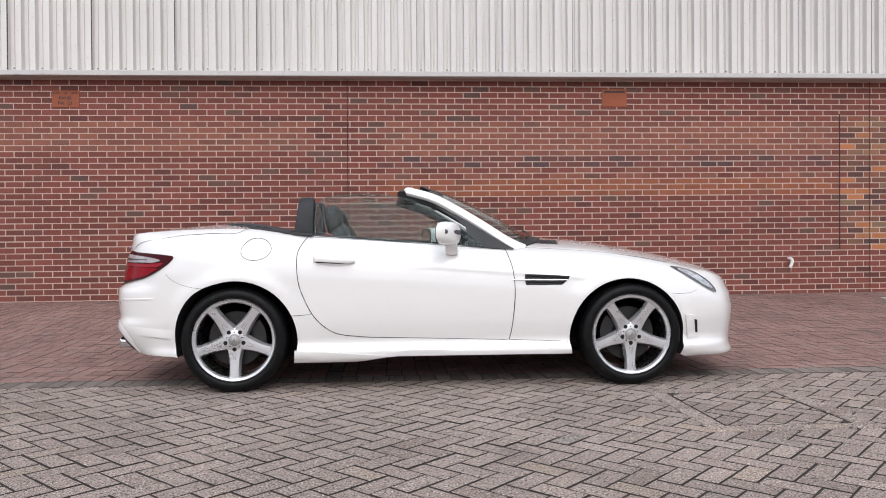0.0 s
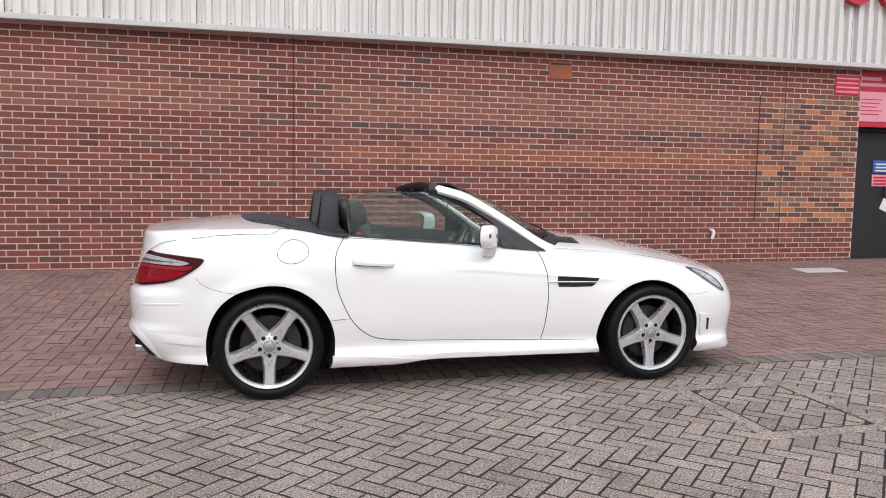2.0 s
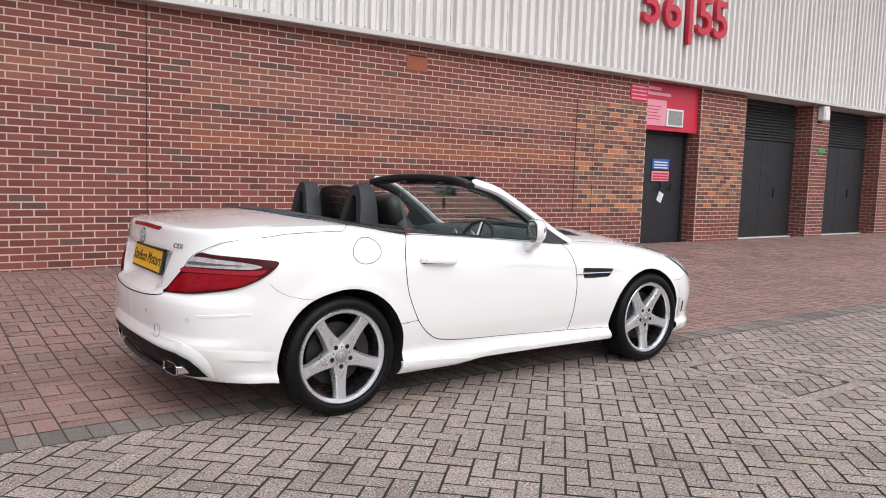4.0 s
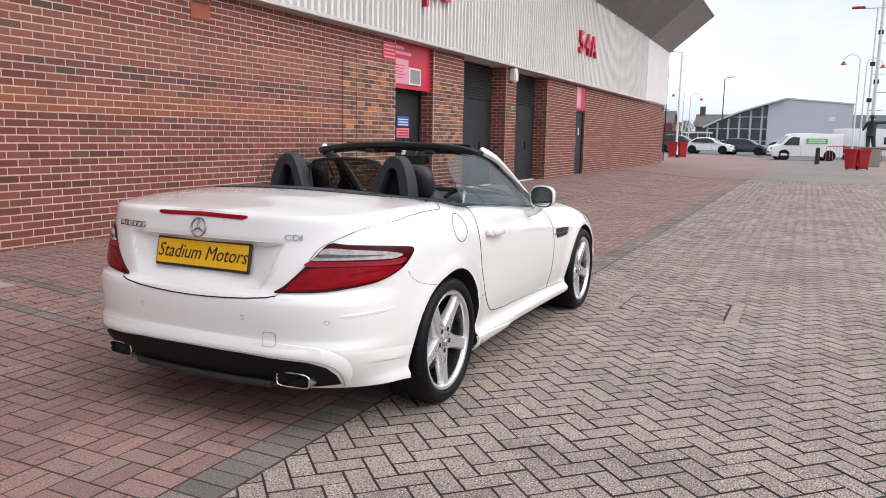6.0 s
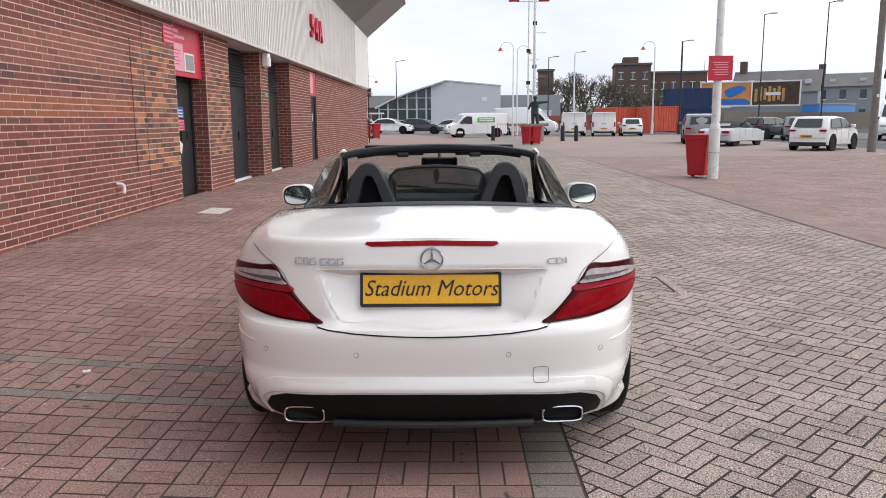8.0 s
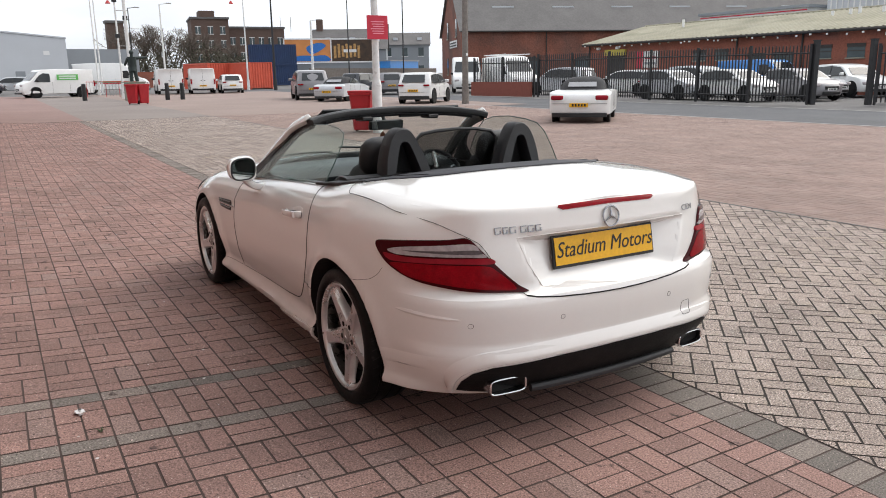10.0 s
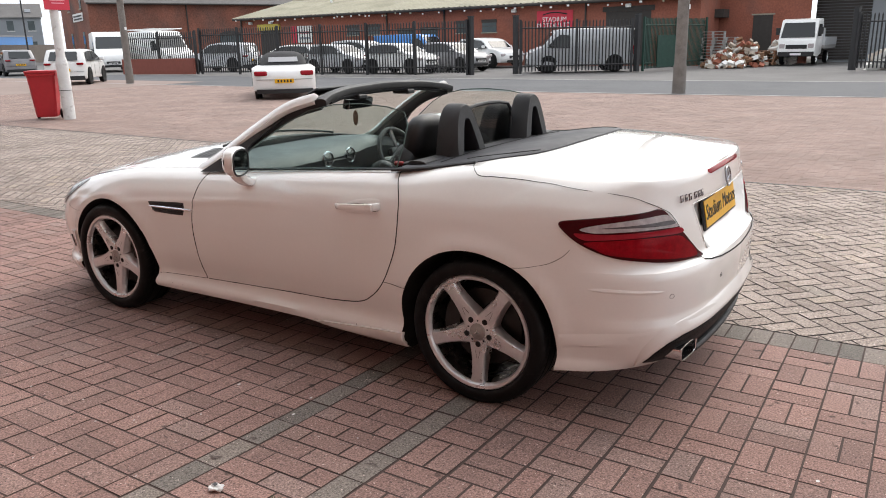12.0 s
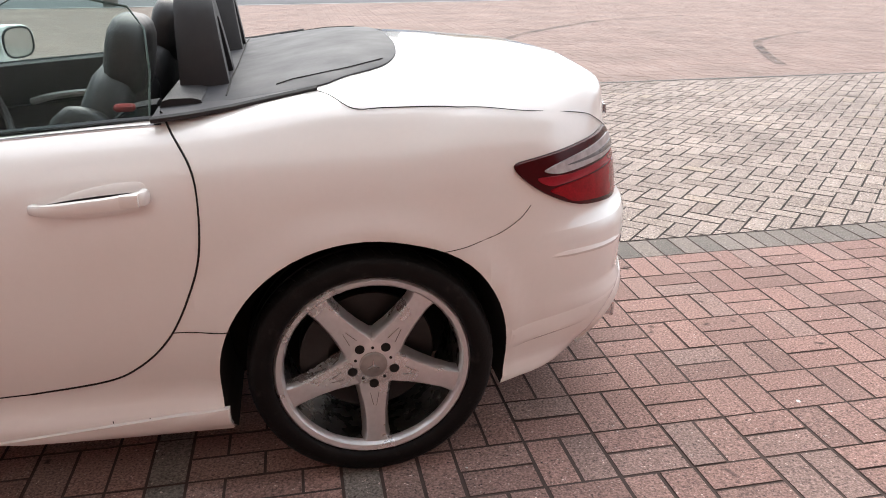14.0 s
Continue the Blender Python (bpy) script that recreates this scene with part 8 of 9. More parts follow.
box("sheet", (-1.1, -0.2, 0.15), (1.1, -0.17, 1.6), M["fence_green"], gate, 0.0, "", pose(8.3, -33.8, ground_z(8, -33), 0, 0, math.degrees(math.atan2(-5.1, -1.5))))
base_wall = tagged(box("fence_base_wall", (-2.75, -0.35, 0.0), (2.75, -0.2, 0.85), M["brick_j"], None, 0, "", pose(34.25, -24.98, ground_z(34, -25), 0, 0, 185.7)), "low brick wall under the gate railings", "wall", kind="structure")
# ---- scrap and rubble in the yard ----
yr = random.Random(5)
COLS = [("scrap_timber", (0.24, 0.13, 0.075)), ("scrap_grey", (0.28, 0.27, 0.26)), ("scrap_brick", (0.27, 0.085, 0.05)), ("scrap_white", (0.66, 0.65, 0.62)), ("scrap_pale", (0.42, 0.36, 0.30))]
for cn, cc in COLS:
    M[cn] = mat(cn, cc, 0.85, var=0.2, scale=5)


def pallet_stack(x, y, n, label, turn=0.0, key="scrap_timber"):
    s_ = thing("pallet_stack", label, "pallets", "stacks in the yard", pose(x, y, ground_z(x, y), 0, 0, turn))
    for k in range(n):
        z = 0.145 * k
        dx, dy = yr.uniform(-0.05, 0.05), yr.uniform(-0.05, 0.05)
        for j in range(5):
            box("board", (-0.6 + dx, -0.5 + 0.22 * j + dy, z + 0.115), (0.6 + dx, -0.38 + 0.22 * j + dy, z + 0.138), M[key], s_)
        for j in range(3):
            box("bearer", (-0.6 + 0.55 * j + dx, -0.5 + dy, z + 0.003), (-0.5 + 0.55 * j + dx, 0.5 + dy, z + 0.112), M[key], s_)


pallet_stack(7.0, -37.26, 12, "tall stack of grey pallets in the yard", 12, "scrap_grey")
pallet_stack(5.87, -39.22, 7, "stack of brown timber pallets in the yard", 25)
pallet_stack(4.98, -40.48, 5, "stack of brown timber pallets in the yard", -10)
pallet_stack(7.06, -39.97, 10, "stack of grey pallets by the workshop wall", 4, "scrap_grey")


def heap(x, y, rx, ry, h, n, keys, label, big=0.28):
    vs, fs, mi = [], [], []
    for k in range(n):
        a, q = yr.uniform(0, 6.28), math.sqrt(yr.random())
        px_, py_ = x + rx * q * math.cos(a), y + ry * q * math.sin(a)
        pz_ = ground_z(px_, py_) + max(0.04, h * (1 - q ** 1.6) * yr.uniform(0.5, 1.0))
        s = [yr.uniform(0.06, big), yr.uniform(0.06, big), yr.uniform(0.04, big * 0.6)]
        mm = pose(px_, py_, pz_, yr.uniform(-40, 40), yr.uniform(-40, 40), yr.uniform(0, 180))
        n0 = len(vs)
        for cx in (-1, 1):
            for cy in (-1, 1):
                for cz in (-1, 1):
                    vs.append(mm @ Vector((cx * s[0], cy * s[1], cz * s[2])))
        fs += [tuple(n0 + i for i in q4) for q4 in ((0, 1, 3, 2), (4, 6, 7, 5), (0, 4, 5, 1), (2, 3, 7, 6), (0, 2, 6, 4), (1, 5, 7, 3))]
        mi += [yr.randrange(len(keys))] * 6
    ob = raw("rubble_heap", vs, fs, [M[k_] for k_ in keys])
    ob.data.polygons.foreach_set("material_index", mi)
    return tagged(ob, label, "rubble", kind="stuff")


heap(6.31, -36.73, 1.0, 0.8, 0.8, 120, ["scrap_brick", "scrap_timber", "scrap_white", "scrap_pale"], "heap of brick and timber rubble", 0.17)
heap(5.79, -38.71, 1.2, 1.2, 1.5, 120, ["scrap_white", "scrap_timber", "scrap_pale", "scrap_brick"], "heap of white sacks and broken timber", 0.2)
heap(4.42, -41.26, 0.7, 0.9, 1.3, 50, ["scrap_white", "scrap_white", "scrap_pale"], "heap of white sheets beside the lorry", 0.3)
M["skip_y"] = mat("yellow_skip", (0.36, 0.20, 0.02), 0.6, var=0.2, scale=3)
M["skip_b"] = mat("blue_skip", (0.03, 0.13, 0.32), 0.6, var=0.2, scale=3)


def skip(x, y, turn, key, label):
    s_ = thing("waste_skip", label, "skip", "skips", pose(x, y, ground_z(x, y), 0, 0, turn))
    bm = bmesh.new()
    add_prism(bm, [(-1.1, 0.05), (1.1, 0.05), (1.75, 1.25), (-1.75, 1.25)], "y", -0.85, 0.85, 0.02)
    part("body", bm, M[key], s_)
    for q in (-0.86, 0.86):
        rod("rim", (-1.75, q, 1.25), (1.75, q, 1.25), 0.04, M[key], s_, seg=6)
    for xx in (-0.8, 0, 0.8):
        for q in (-0.88, 0.88):
            box("rib", (xx - 0.04, q - 0.03, 0.1), (xx + 0.04, q + 0.03, 1.22), M[key], s_)
    return s_


skip(-3.21, -34.88, 7.1, "skip_y", "yellow waste skip behind the fence")
skip(-5.98, -34.34, 11.1, "skip_b", "blue waste skip behind the fence")
skip(-9.75, -33.54, 9.1, "skip_y", "rusty yellow waste skip behind the fence")
skip(-13.1, -32.57, 9.1, "skip_b", "blue waste skip behind the fence")
heap(-1.2, -34.98, 0.9, 0.8, 1.2, 40, ["scrap_white", "scrap_pale"], "stack of white tanks behind the fence", 0.4)
heap(-4.58, -34.21, 1.0, 0.6, 1.3, 46, ["scrap_white", "skip_b", "sign_red"], "heap of red and white sacks behind the fence", 0.35)
heap(-7.77, -34.04, 2.0, 0.8, 1.4, 70, ["scrap_timber", "scrap_grey", "skip_b"], "heap of mixed scrap behind the fence", 0.35)
heap(-6.1, -36.53, 6.0, 1.2, 2.0, 140, ["scrap_grey", "scrap_timber", "scrap_white", "car_dark"], "heap of stacked scrap at the back", 0.45)

# ---- buildings round the car park ----
M["brick_far"] = mat("red_brick_far", (0.255, 0.085, 0.055), 0.9, var=0.12, scale=0.7, fine=12, fvar=0.22, stain=((0.16, 0.075, 0.06), 0.5, 0.5, 0.75))
M["brick_old"] = mat("old_brick_far", (0.20, 0.075, 0.050), 0.9, var=0.2, scale=0.5, fine=7, fvar=0.3, stain=((0.10, 0.06, 0.05), 0.35, 0.45, 0.75))
M["brick_brown"] = mat("brown_brick_far", (0.105, 0.068, 0.055), 0.9, var=0.12, scale=0.3, fine=4, fvar=0.15)
M["slate"] = mat("slate_roof", (0.115, 0.108, 0.105), 0.75, var=0.14, scale=0.5, fine=5, fvar=0.15)
M["roof_green"] = mat("mossy_corrugated_roof", (0.285, 0.265, 0.195), 0.8, var=0.14, scale=0.35, fine=4, fvar=0.1, stain=((0.20, 0.19, 0.13), 0.5, 0.5, 0.75))
M["metal_pale"] = mat("pale_metal_wall", (0.50, 0.52, 0.55), 0.5, var=0.05, scale=0.3)
M["metal_dark"] = mat("grey_metal_wall", (0.25, 0.27, 0.29), 0.5, var=0.06, scale=0.3)
M["far_glass"] = mat("curtain_glass", (0.055, 0.075, 0.08), 0.1, var=0.3, scale=0.8)
M["poster_orange"] = mat("orange_poster", (0.62, 0.24, 0.07), 0.5, var=0.2, scale=0.5)
M["poster_blue"] = mat("blue_poster", (0.02, 0.16, 0.50), 0.5, var=0.1)
M["poster_dark"] = mat("brown_poster", (0.055, 0.030, 0.016), 0.5, var=0.5, scale=1.6)
M["poster_gold"] = mat("gold_poster", (0.46, 0.26, 0.09), 0.5, var=0.5, scale=3)
M["timber_dark"] = mat("dark_timber", (0.04, 0.035, 0.032), 0.8)


def at_far(x, y):
    return ground_z(x, y)


# workshop along the yard
WY, WA, WB, EAVE = -40.0, 44.3, 8.4, 3.72
SHOP = pose(14, -40, 0, 0, 0, -1.0) @ pose(-14, 40, 0)
shop = thing("brick_workshop", "long low red brick workshop with a mossy corrugated roof", "building", "", SHOP)
WIN = [(33.3, 32.2, 2.17, 2.82), (31.35, 30.3, 2.17, 2.82), (28.75, 27.45, 1.9, 2.48), (26.85, 25.45, 1.85, 2.49), (24.0, 23.0, 2.10, 2.82), (22.05, 21.0, 2.09, 2.83)]
box("wall", (WB, WY - 0.3, -0.2), (WA, WY, EAVE - 0.06), M["brick_far"], shop)
box("gable_wall", (WA - 0.3, WY - 13, -0.2), (WA, WY - 0.302, EAVE - 0.1), M["brick_far"], shop)
box("end_wall", (WB, WY - 4.0, -0.2), (WB + 0.3, WY - 0.302, EAVE - 0.1), M["brick_far"], shop)
pr, q = [], WB - 0.3
while q < WA + 0.4:
    pr += [(q, 0), (q + 0.1, 0.05), (q + 0.2, 0.05), (q + 0.3, 0)]
    q += 0.4
rv = []
for a, d in pr:
    rv += [(a, WY + 0.45, EAVE - 0.05 + d), (a, WY - 6.5, EAVE + 1.5 + d)]
raw("roof", rv, [(2 * k, 2 * k + 1, 2 * k + 3, 2 * k + 2) for k in range(len(pr) - 1)], M["roof_green"], shop)
raw("roof_back", [(WB, WY - 6.5, EAVE + 1.5), (WA + 0.3, WY - 6.5, EAVE + 1.5), (WA + 0.3, WY - 13.5, EAVE - 0.1), (WB, WY - 13.5, EAVE - 0.1)], [(0, 1, 2, 3)], M["roof_green"], shop)
rod("ridge_roll", (WB - 0.3, WY - 6.5, EAVE + 1.53), (WA + 0.4, WY - 6.5, EAVE + 1.53), 0.09, M["roof_green"], shop, seg=8)
tube("gutter", [(WB, WY + 0.48, EAVE - 0.12), (WA + 0.3, WY + 0.48, EAVE - 0.12)], 0.085, M["timber_dark"], shop, 8)
for k, (a, b, z0, z1) in enumerate(WIN):
    w = box("window", (b, WY - 0.06, z0), (a, WY + 0.012, z1), M["far_glass"], shop)
    box("frame", (b - 0.03, WY + 0.002, z1 - 0.16), (a + 0.03, WY + 0.05, z1 + 0.04), M["timber_dark"], w)
    box("sill", (b - 0.06, WY + 0.002, z0 - 0.07), (a + 0.06, WY + 0.08, z0), M["stone"], w)
    box("glazing_bar", (b, WY + 0.013, (z0 + z1) / 2 - 0.02), (a, WY + 0.03, (z0 + z1) / 2 + 0.02), M["timber_dark"], w)
# flat dark panel paints the unlit inside of the open doorway
box("vehicle_door", (11.1, WY - 0.06, 0.05), (13.75, WY + 0.01, 3.0), M["timber_dark"], shop, 0, "dark panel for the shade inside an open vehicle doorway")
box("door_lintel", (10.9, WY + 0.002, 3.002), (13.95, WY + 0.06, 3.28), M["timber_dark"], shop)
box("shutter_door", (40.0, WY - 0.05, 0.2), (42.1, WY + 0.02, 2.72), M["timber_dark"], shop)
box("shutter_box", (39.9, WY + 0.0, 2.73), (42.2, WY + 0.2, 3.18), mat("yellow_shutter", (0.42, 0.34, 0.06), 0.6), shop)
for x in (29.65, 24.9, 44.15, 15.0):
    rod("downpipe", (x, WY + 0.06, 0.15), (x, WY + 0.06, EAVE - 0.1), 0.06, M["timber_dark"], shop, seg=8)
for x in (19.7, 12.4, 43.0, 40.8):
    box("flood_light", (x - 0.15, WY + 0.02, 3.2), (x + 0.15, WY + 0.25, 3.4), M["white"], shop, 0.03)
for x, h in ((38.6, 0.45), (26.2, 0.15), (25.0, 0.2), (24.4, 0.3), (22.9, 0.2), (22.0, 0.2)):
    rod("roof_vent", (x, WY - 4.5, EAVE + 0.95), (x, WY - 4.5, EAVE + 1.2 + h), 0.10, M["white"], shop, seg=8)
# a string of small pale lamps looped below the gutter
lr = random.Random(17)
q = WB + 0.4
while q < WA:
    zz = EAVE - 0.2 - lr.uniform(0, 0.16)
    box("string_bulb", (q, WY + 0.50, zz - 0.05), (q + lr.uniform(0.06, 0.14), WY + 0.58, zz + 0.05), M["white"] if lr.random() < 0.8 else M["roof_green"], shop)
    q += lr.uniform(0.25, 1.3)
shop_sign = thing("shop_sign", "red shop sign lettered in white", "sign", "", SHOP)
box("board", (15.8, WY + 0.02, 2.22), (18.15, WY + 0.07, 3.22), M["sign_red"], shop_sign)
for tx, sx, zz in (("STADIUM", 16.98, 2.70), ("MOTORS", 17.36, 2.36), ("LTD", 16.28, 2.36)):
    lettering("word", tx, 0.38, 0.006, M["white"], shop_sign, pose(sx, WY + 0.08, zz, 90, 0, 180))
tube("emblem", spline([(17.75, WY + 0.08, 2.98), (17.35, WY + 0.08, 3.08), (16.8, WY + 0.08, 3.10), (16.15, WY + 0.08, 2.98)], 5), 0.035, M["ink"], shop_sign, 6)
ws = thing("shop_sign", "white wall sign with a red edge", "sign", "", SHOP)
box("board", (36.6, WY + 0.02, 1.75), (38.75, WY + 0.06, 2.95), M["white"], ws)
box("edge_panel", (38.1, WY + 0.062, 1.75), (38.75, WY + 0.07, 2.95), M["sign_red"], ws)
for k in range(2):
    box("print_bar", (36.8, WY + 0.062, 2.0 + 0.4 * k), (37.9, WY + 0.068, 2.15 + 0.4 * k), M["sign_red"] if k else M["metal_dark"], ws)
# the yard's back wall, set further off
back = thing("yard_building", "plain orange brick building behind the scrap yard", "building", "", SHOP)
box("wall", (3.6, -44.5, -0.2), (12.5, -44.2, 5.0), M["brick_far"], back)
box("doorway", (5.5, -44.25, 0.1), (6.55, -44.17, 2.62), M["timber_dark"], back)
box("door_frame", (5.40, -44.19, 2.622), (6.65, -44.14, 2.70), M["stone"], back)
box("canopy", (7.9, -44.15, 2.55), (9.6, -42.9, 3.0), M["timber_dark"], back)
box("steel_wall", (-8.0, -46.5, -0.2), (3.59, -46.2, 5.0), M["metal_dark"], back)
for k in range(26):
    box("shutter_slat", (0.8, -46.19, 0.1 + 0.16 * k), (3.55, -46.12, 0.22 + 0.16 * k), M["timber_dark"], back)
box("roof", (-8.2, -56, 5.0), (12.6, -44.1, 5.2), M["slate"], back)
# striped shed and pale clad unit behind the workshop
shed = thing("striped_shed", "white clad shed with thin red stripes behind the workshop", "building")
box("wall", (38.4, -70, -0.2), (50.0, -60, 6.75), M["white"], shed)
for z in (5.75, 6.15, 6.5):
    box("stripe", (38.38, -59.99, z), (50.02, -59.95, z + 0.10), M["sign_red"], shed)
box("roof_edge", (38.2, -70.2, 6.752), (50.2, -59.8, 7.0), M["metal_dark"], shed)
unit = thing("clad_unit", "pale metal clad unit behind the workshop", "building")
box("wall", (20.0, -76, -0.2), (37.9, -62, 8.6), M["metal_pale"], unit)
for k in range(34):
    box("sheet_rib", (20.3 + 0.52 * k, -61.99, 0.0), (20.4 + 0.52 * k, -61.93, 8.5), M["white"], unit)
box("roof", (19.8, -76.2, 8.602), (38.1, -61.8, 8.8), M["metal_dark"], unit)
# large gabled brick warehouse
wh = thing("brick_warehouse", "tall old red brick warehouse with a slate roof", "building", "", pose(68.0, -43.1, at_far(69, -41), 0, 0, -113.0))
LW, DW, HE, HR = 46.0, 16.0, 6.0, 12.4
raw("wall", [(0, 0, 0), (LW, 0, 0), (LW, 0, HE), (0, 0, HE), (0, -0.0 + DW, 0), (LW, DW, 0), (LW, DW, HE), (0, DW, HE), (0, DW / 2, HR), (LW, DW / 2, HR)],
    [(0, 1, 2, 3), (5, 4, 7, 6), (4, 0, 3, 8, 7), (1, 5, 6, 9, 2)], M["brick_old"], wh)
raw("roof", [(-0.3, -0.4, HE - 0.25), (LW, -0.4, HE - 0.25), (LW, DW / 2, HR + 0.05), (-0.3, DW / 2, HR + 0.05), (-0.3, DW + 0.4, HE - 0.25), (LW, DW + 0.4, HE - 0.25)], [(0, 1, 2, 3), (3, 2, 5, 4)], M["slate"], wh)
for z in (HE - 0.3,):
    tube("gutter", [(-0.2, -0.45, z), (LW, -0.45, z)], 0.09, M["timber_dark"], wh, 6)
for k in range(6):
    box("roof_light", (4 + 7 * k, 3.0, HE + 2.45), (6.5 + 7 * k, 4.2, HE + 2.62), M["metal_pale"], wh, 0, "", Matrix.Identity(4))
box("ridge_strip", (3.0, 4.7, 9.72), (LW - 6, 5.3, 10.0), M["roof_green"], wh, 0.0, "mossy strip along the slates")
for x in (9.5, 20.0, 33):
    rod("downpipe", (x, -0.12, 0), (x, -0.12, HE - 0.3), 0.07, M["timber_dark"], wh, seg=6)
for x in (6.5, 12.8):
    w = box("arched_window", (x, -0.05, 1.0), (x + 2.4, 0.05, 2.5), M["far_glass"], wh)
    bm = bmesh.new()
    add_prism(bm, [(x + 1.2 + 1.25 * math.cos(a), 2.5 + 0.5 * math.sin(a)) for a in steps(0, math.pi, 12)], "y", -0.06, 0.05)
    part("arch", bm, M["timber_dark"], w)
for y in (3.2, 10.0):
    for z0 in (1.2, 5.4):
        w = box("gable_window", (-0.05, y, z0), (0.06, y + 1.0, z0 + 1.9), M["far_glass"], wh)
        box("sill", (-0.12, y - 0.1, z0 - 0.15), (-0.052, y + 1.1, z0), M["stone"], w)
box("name_board", (-0.08, 3.0, 4.2), (-0.02, 8.5, 5.0), M["white"], wh)
for k in range(2):
    box("print_bar", (-0.1, 3.4, 4.35 + 0.3 * k), (-0.082, 8.0, 4.5 + 0.3 * k), M["ink"], wh)
# hall with a curved glass front
hall = thing("glass_hall", "grey hall with a curved glazed front", "building", "", pose(0, -1.68, 0, 0, 0, 0))
hx = 107.0
arc = [(12.6, 3.7), (10.4, 4.8), (7.8, 5.85), (5.8, 6.5), (4.2, 6.98), (2.4, 7.55)]
arcd = dense(arc, 5)
bm = bmesh.new()
add_prism(bm, arcd + [(2.4, 7.35), (4.2, 6.78), (5.8, 6.3), (7.8, 5.65), (10.4, 4.6), (12.6, 3.5)], "x", hx - 1.2, hx + 18)
part("curved_roof", bm, M["metal_pale"], hall)
bm = bmesh.new()
add_prism(bm, [(4.5, -0.5)] + [(y, z - 0.25) for y, z in arcd if y > 4.5][::-1] + [(12.3, -0.5)], "x", hx, hx + 0.2)
part("glazing", bm, M["far_glass"], hall)
for y in (12.1, 10.8, 9.4, 8.0, 6.6, 5.2):
    zt_ = float(np.interp(-y, [-a for a, _ in arcd], [b for _, b in arcd])) - 0.3
    box("mullion", (hx - 0.12, y - 0.12, -0.5), (hx - 0.002, y + 0.12, zt_), M["metal_pale"], hall)
for z in (1.8, 3.4, 5.0):
    y1 = min(12.2, float(np.interp(z, [b for _, b in arcd], [a for a, _ in arcd])))
    box("transom", (hx - 0.10, 4.5, z), (hx - 0.003, y1, z + 0.12), M["metal_pale"], hall)
prism("wing_wall", [(-5.6, -0.5), (4.48, -0.5), (4.48, 6.7), (2.4, 7.38), (-5.6, 6.6)], "x", hx - 0.5, hx + 16, M["metal_pale"], hall)
prism("roof_edge", [(-5.7, 6.62), (2.38, 7.40), (2.38, 7.58), (-5.7, 6.80)], "x", hx - 0.6, hx + 16, M["metal_pale"], hall)
box("wall_panel", (hx - 0.53, -3.6, 4.6), (hx - 0.502, -2.9, 5.1), M["white"], hall)
box("door", (hx - 0.56, -0.6, 0), (hx - 0.502, 0.5, 2.6), M["metal_dark"], hall)
box("annex_wall", (hx + 1, -14.5, -0.5), (hx + 14, -5.62, 5.4), M["metal_dark"], hall)
for k in range(3):
    box("annex_door", (hx + 0.9, -8.4 - 2.4 * k, 0.4), (hx + 0.99, -6.8 - 2.4 * k, 3.2), M["metal_pale"], hall)
box("low_brick_wall", (hx - 9, -40, -0.5), (hx - 8.7, -9.5, 2.3), M["brick_far"], hall)
# brown brick flats


def flats(name, x, y, turn, w, d, h, floors, cols, label):
    b = thing(name, label, "building", "brick flats", pose(x, y, at_far(x, y), 0, 0, turn))
    box("wall", (0, -w, 0), (d, 0, h), M["brick_brown"], b)
    box("parapet", (-0.2, -w - 0.2, h), (d + 0.2, 0.2, h + 0.35), M["slate"], b)
    for i in range(floors):
        for j in range(cols):
            y0 = -w + (j + 0.5) * w / cols
            z0 = 1.4 + i * (h - 1.6) / floors
            wd = box("window", (-0.05, y0 - 0.45, z0), (0.02, y0 + 0.45, z0 + 1.25), M["far_glass"], b)
            for q in ((-0.08, y0 - 0.5, z0 - 0.1, y0 + 0.5, z0), (-0.08, y0 - 0.5, z0 + 1.25, y0 + 0.5, z0 + 1.33), (-0.08, y0 - 0.04, z0, y0 + 0.04, z0 + 1.25)):
                box("frame", (q[0], q[1], q[2]), (-0.052, q[3], q[4]), M["white"], wd)
    return b


fa = flats("flat_block", 141.9, -31.3, -8.9, 6.6, 10, 11.4, 4, 3, "tall brown brick flats beyond the car park")
box("roof_house", (2, -4.4, 11.75), (7, -1.6, 13.0), M["brick_brown"], fa)
fb = flats("flat_block", 142.9, -38.1, -9.0, 10.6, 10, 9.9, 3, 6, "long brown brick flats beyond the car park")
for y in (-10.5, -12.5):
    rod("aerial", (3, y, 9.5), (3, y, 12.4), 0.06, M["steel"], fb, seg=5)
flats("flat_block", 138.05, -57.35, -15.0, 12.0, 10, 8.4, 2, 4, "low brown brick flats beyond the hoardings")
tower = thing("brick_tower", "dark brick water tower above the trees", "tower", "", pose(135.7, -17.4, at_far(136, -15), 0, 0, 0))
box("shaft", (0, -1.4, 0), (2.4, 1.2, 10.0), M["brick_brown"], tower)
box("cap", (-0.2, -1.6, 10.0), (2.6, 1.4, 10.4), M["slate"], tower)


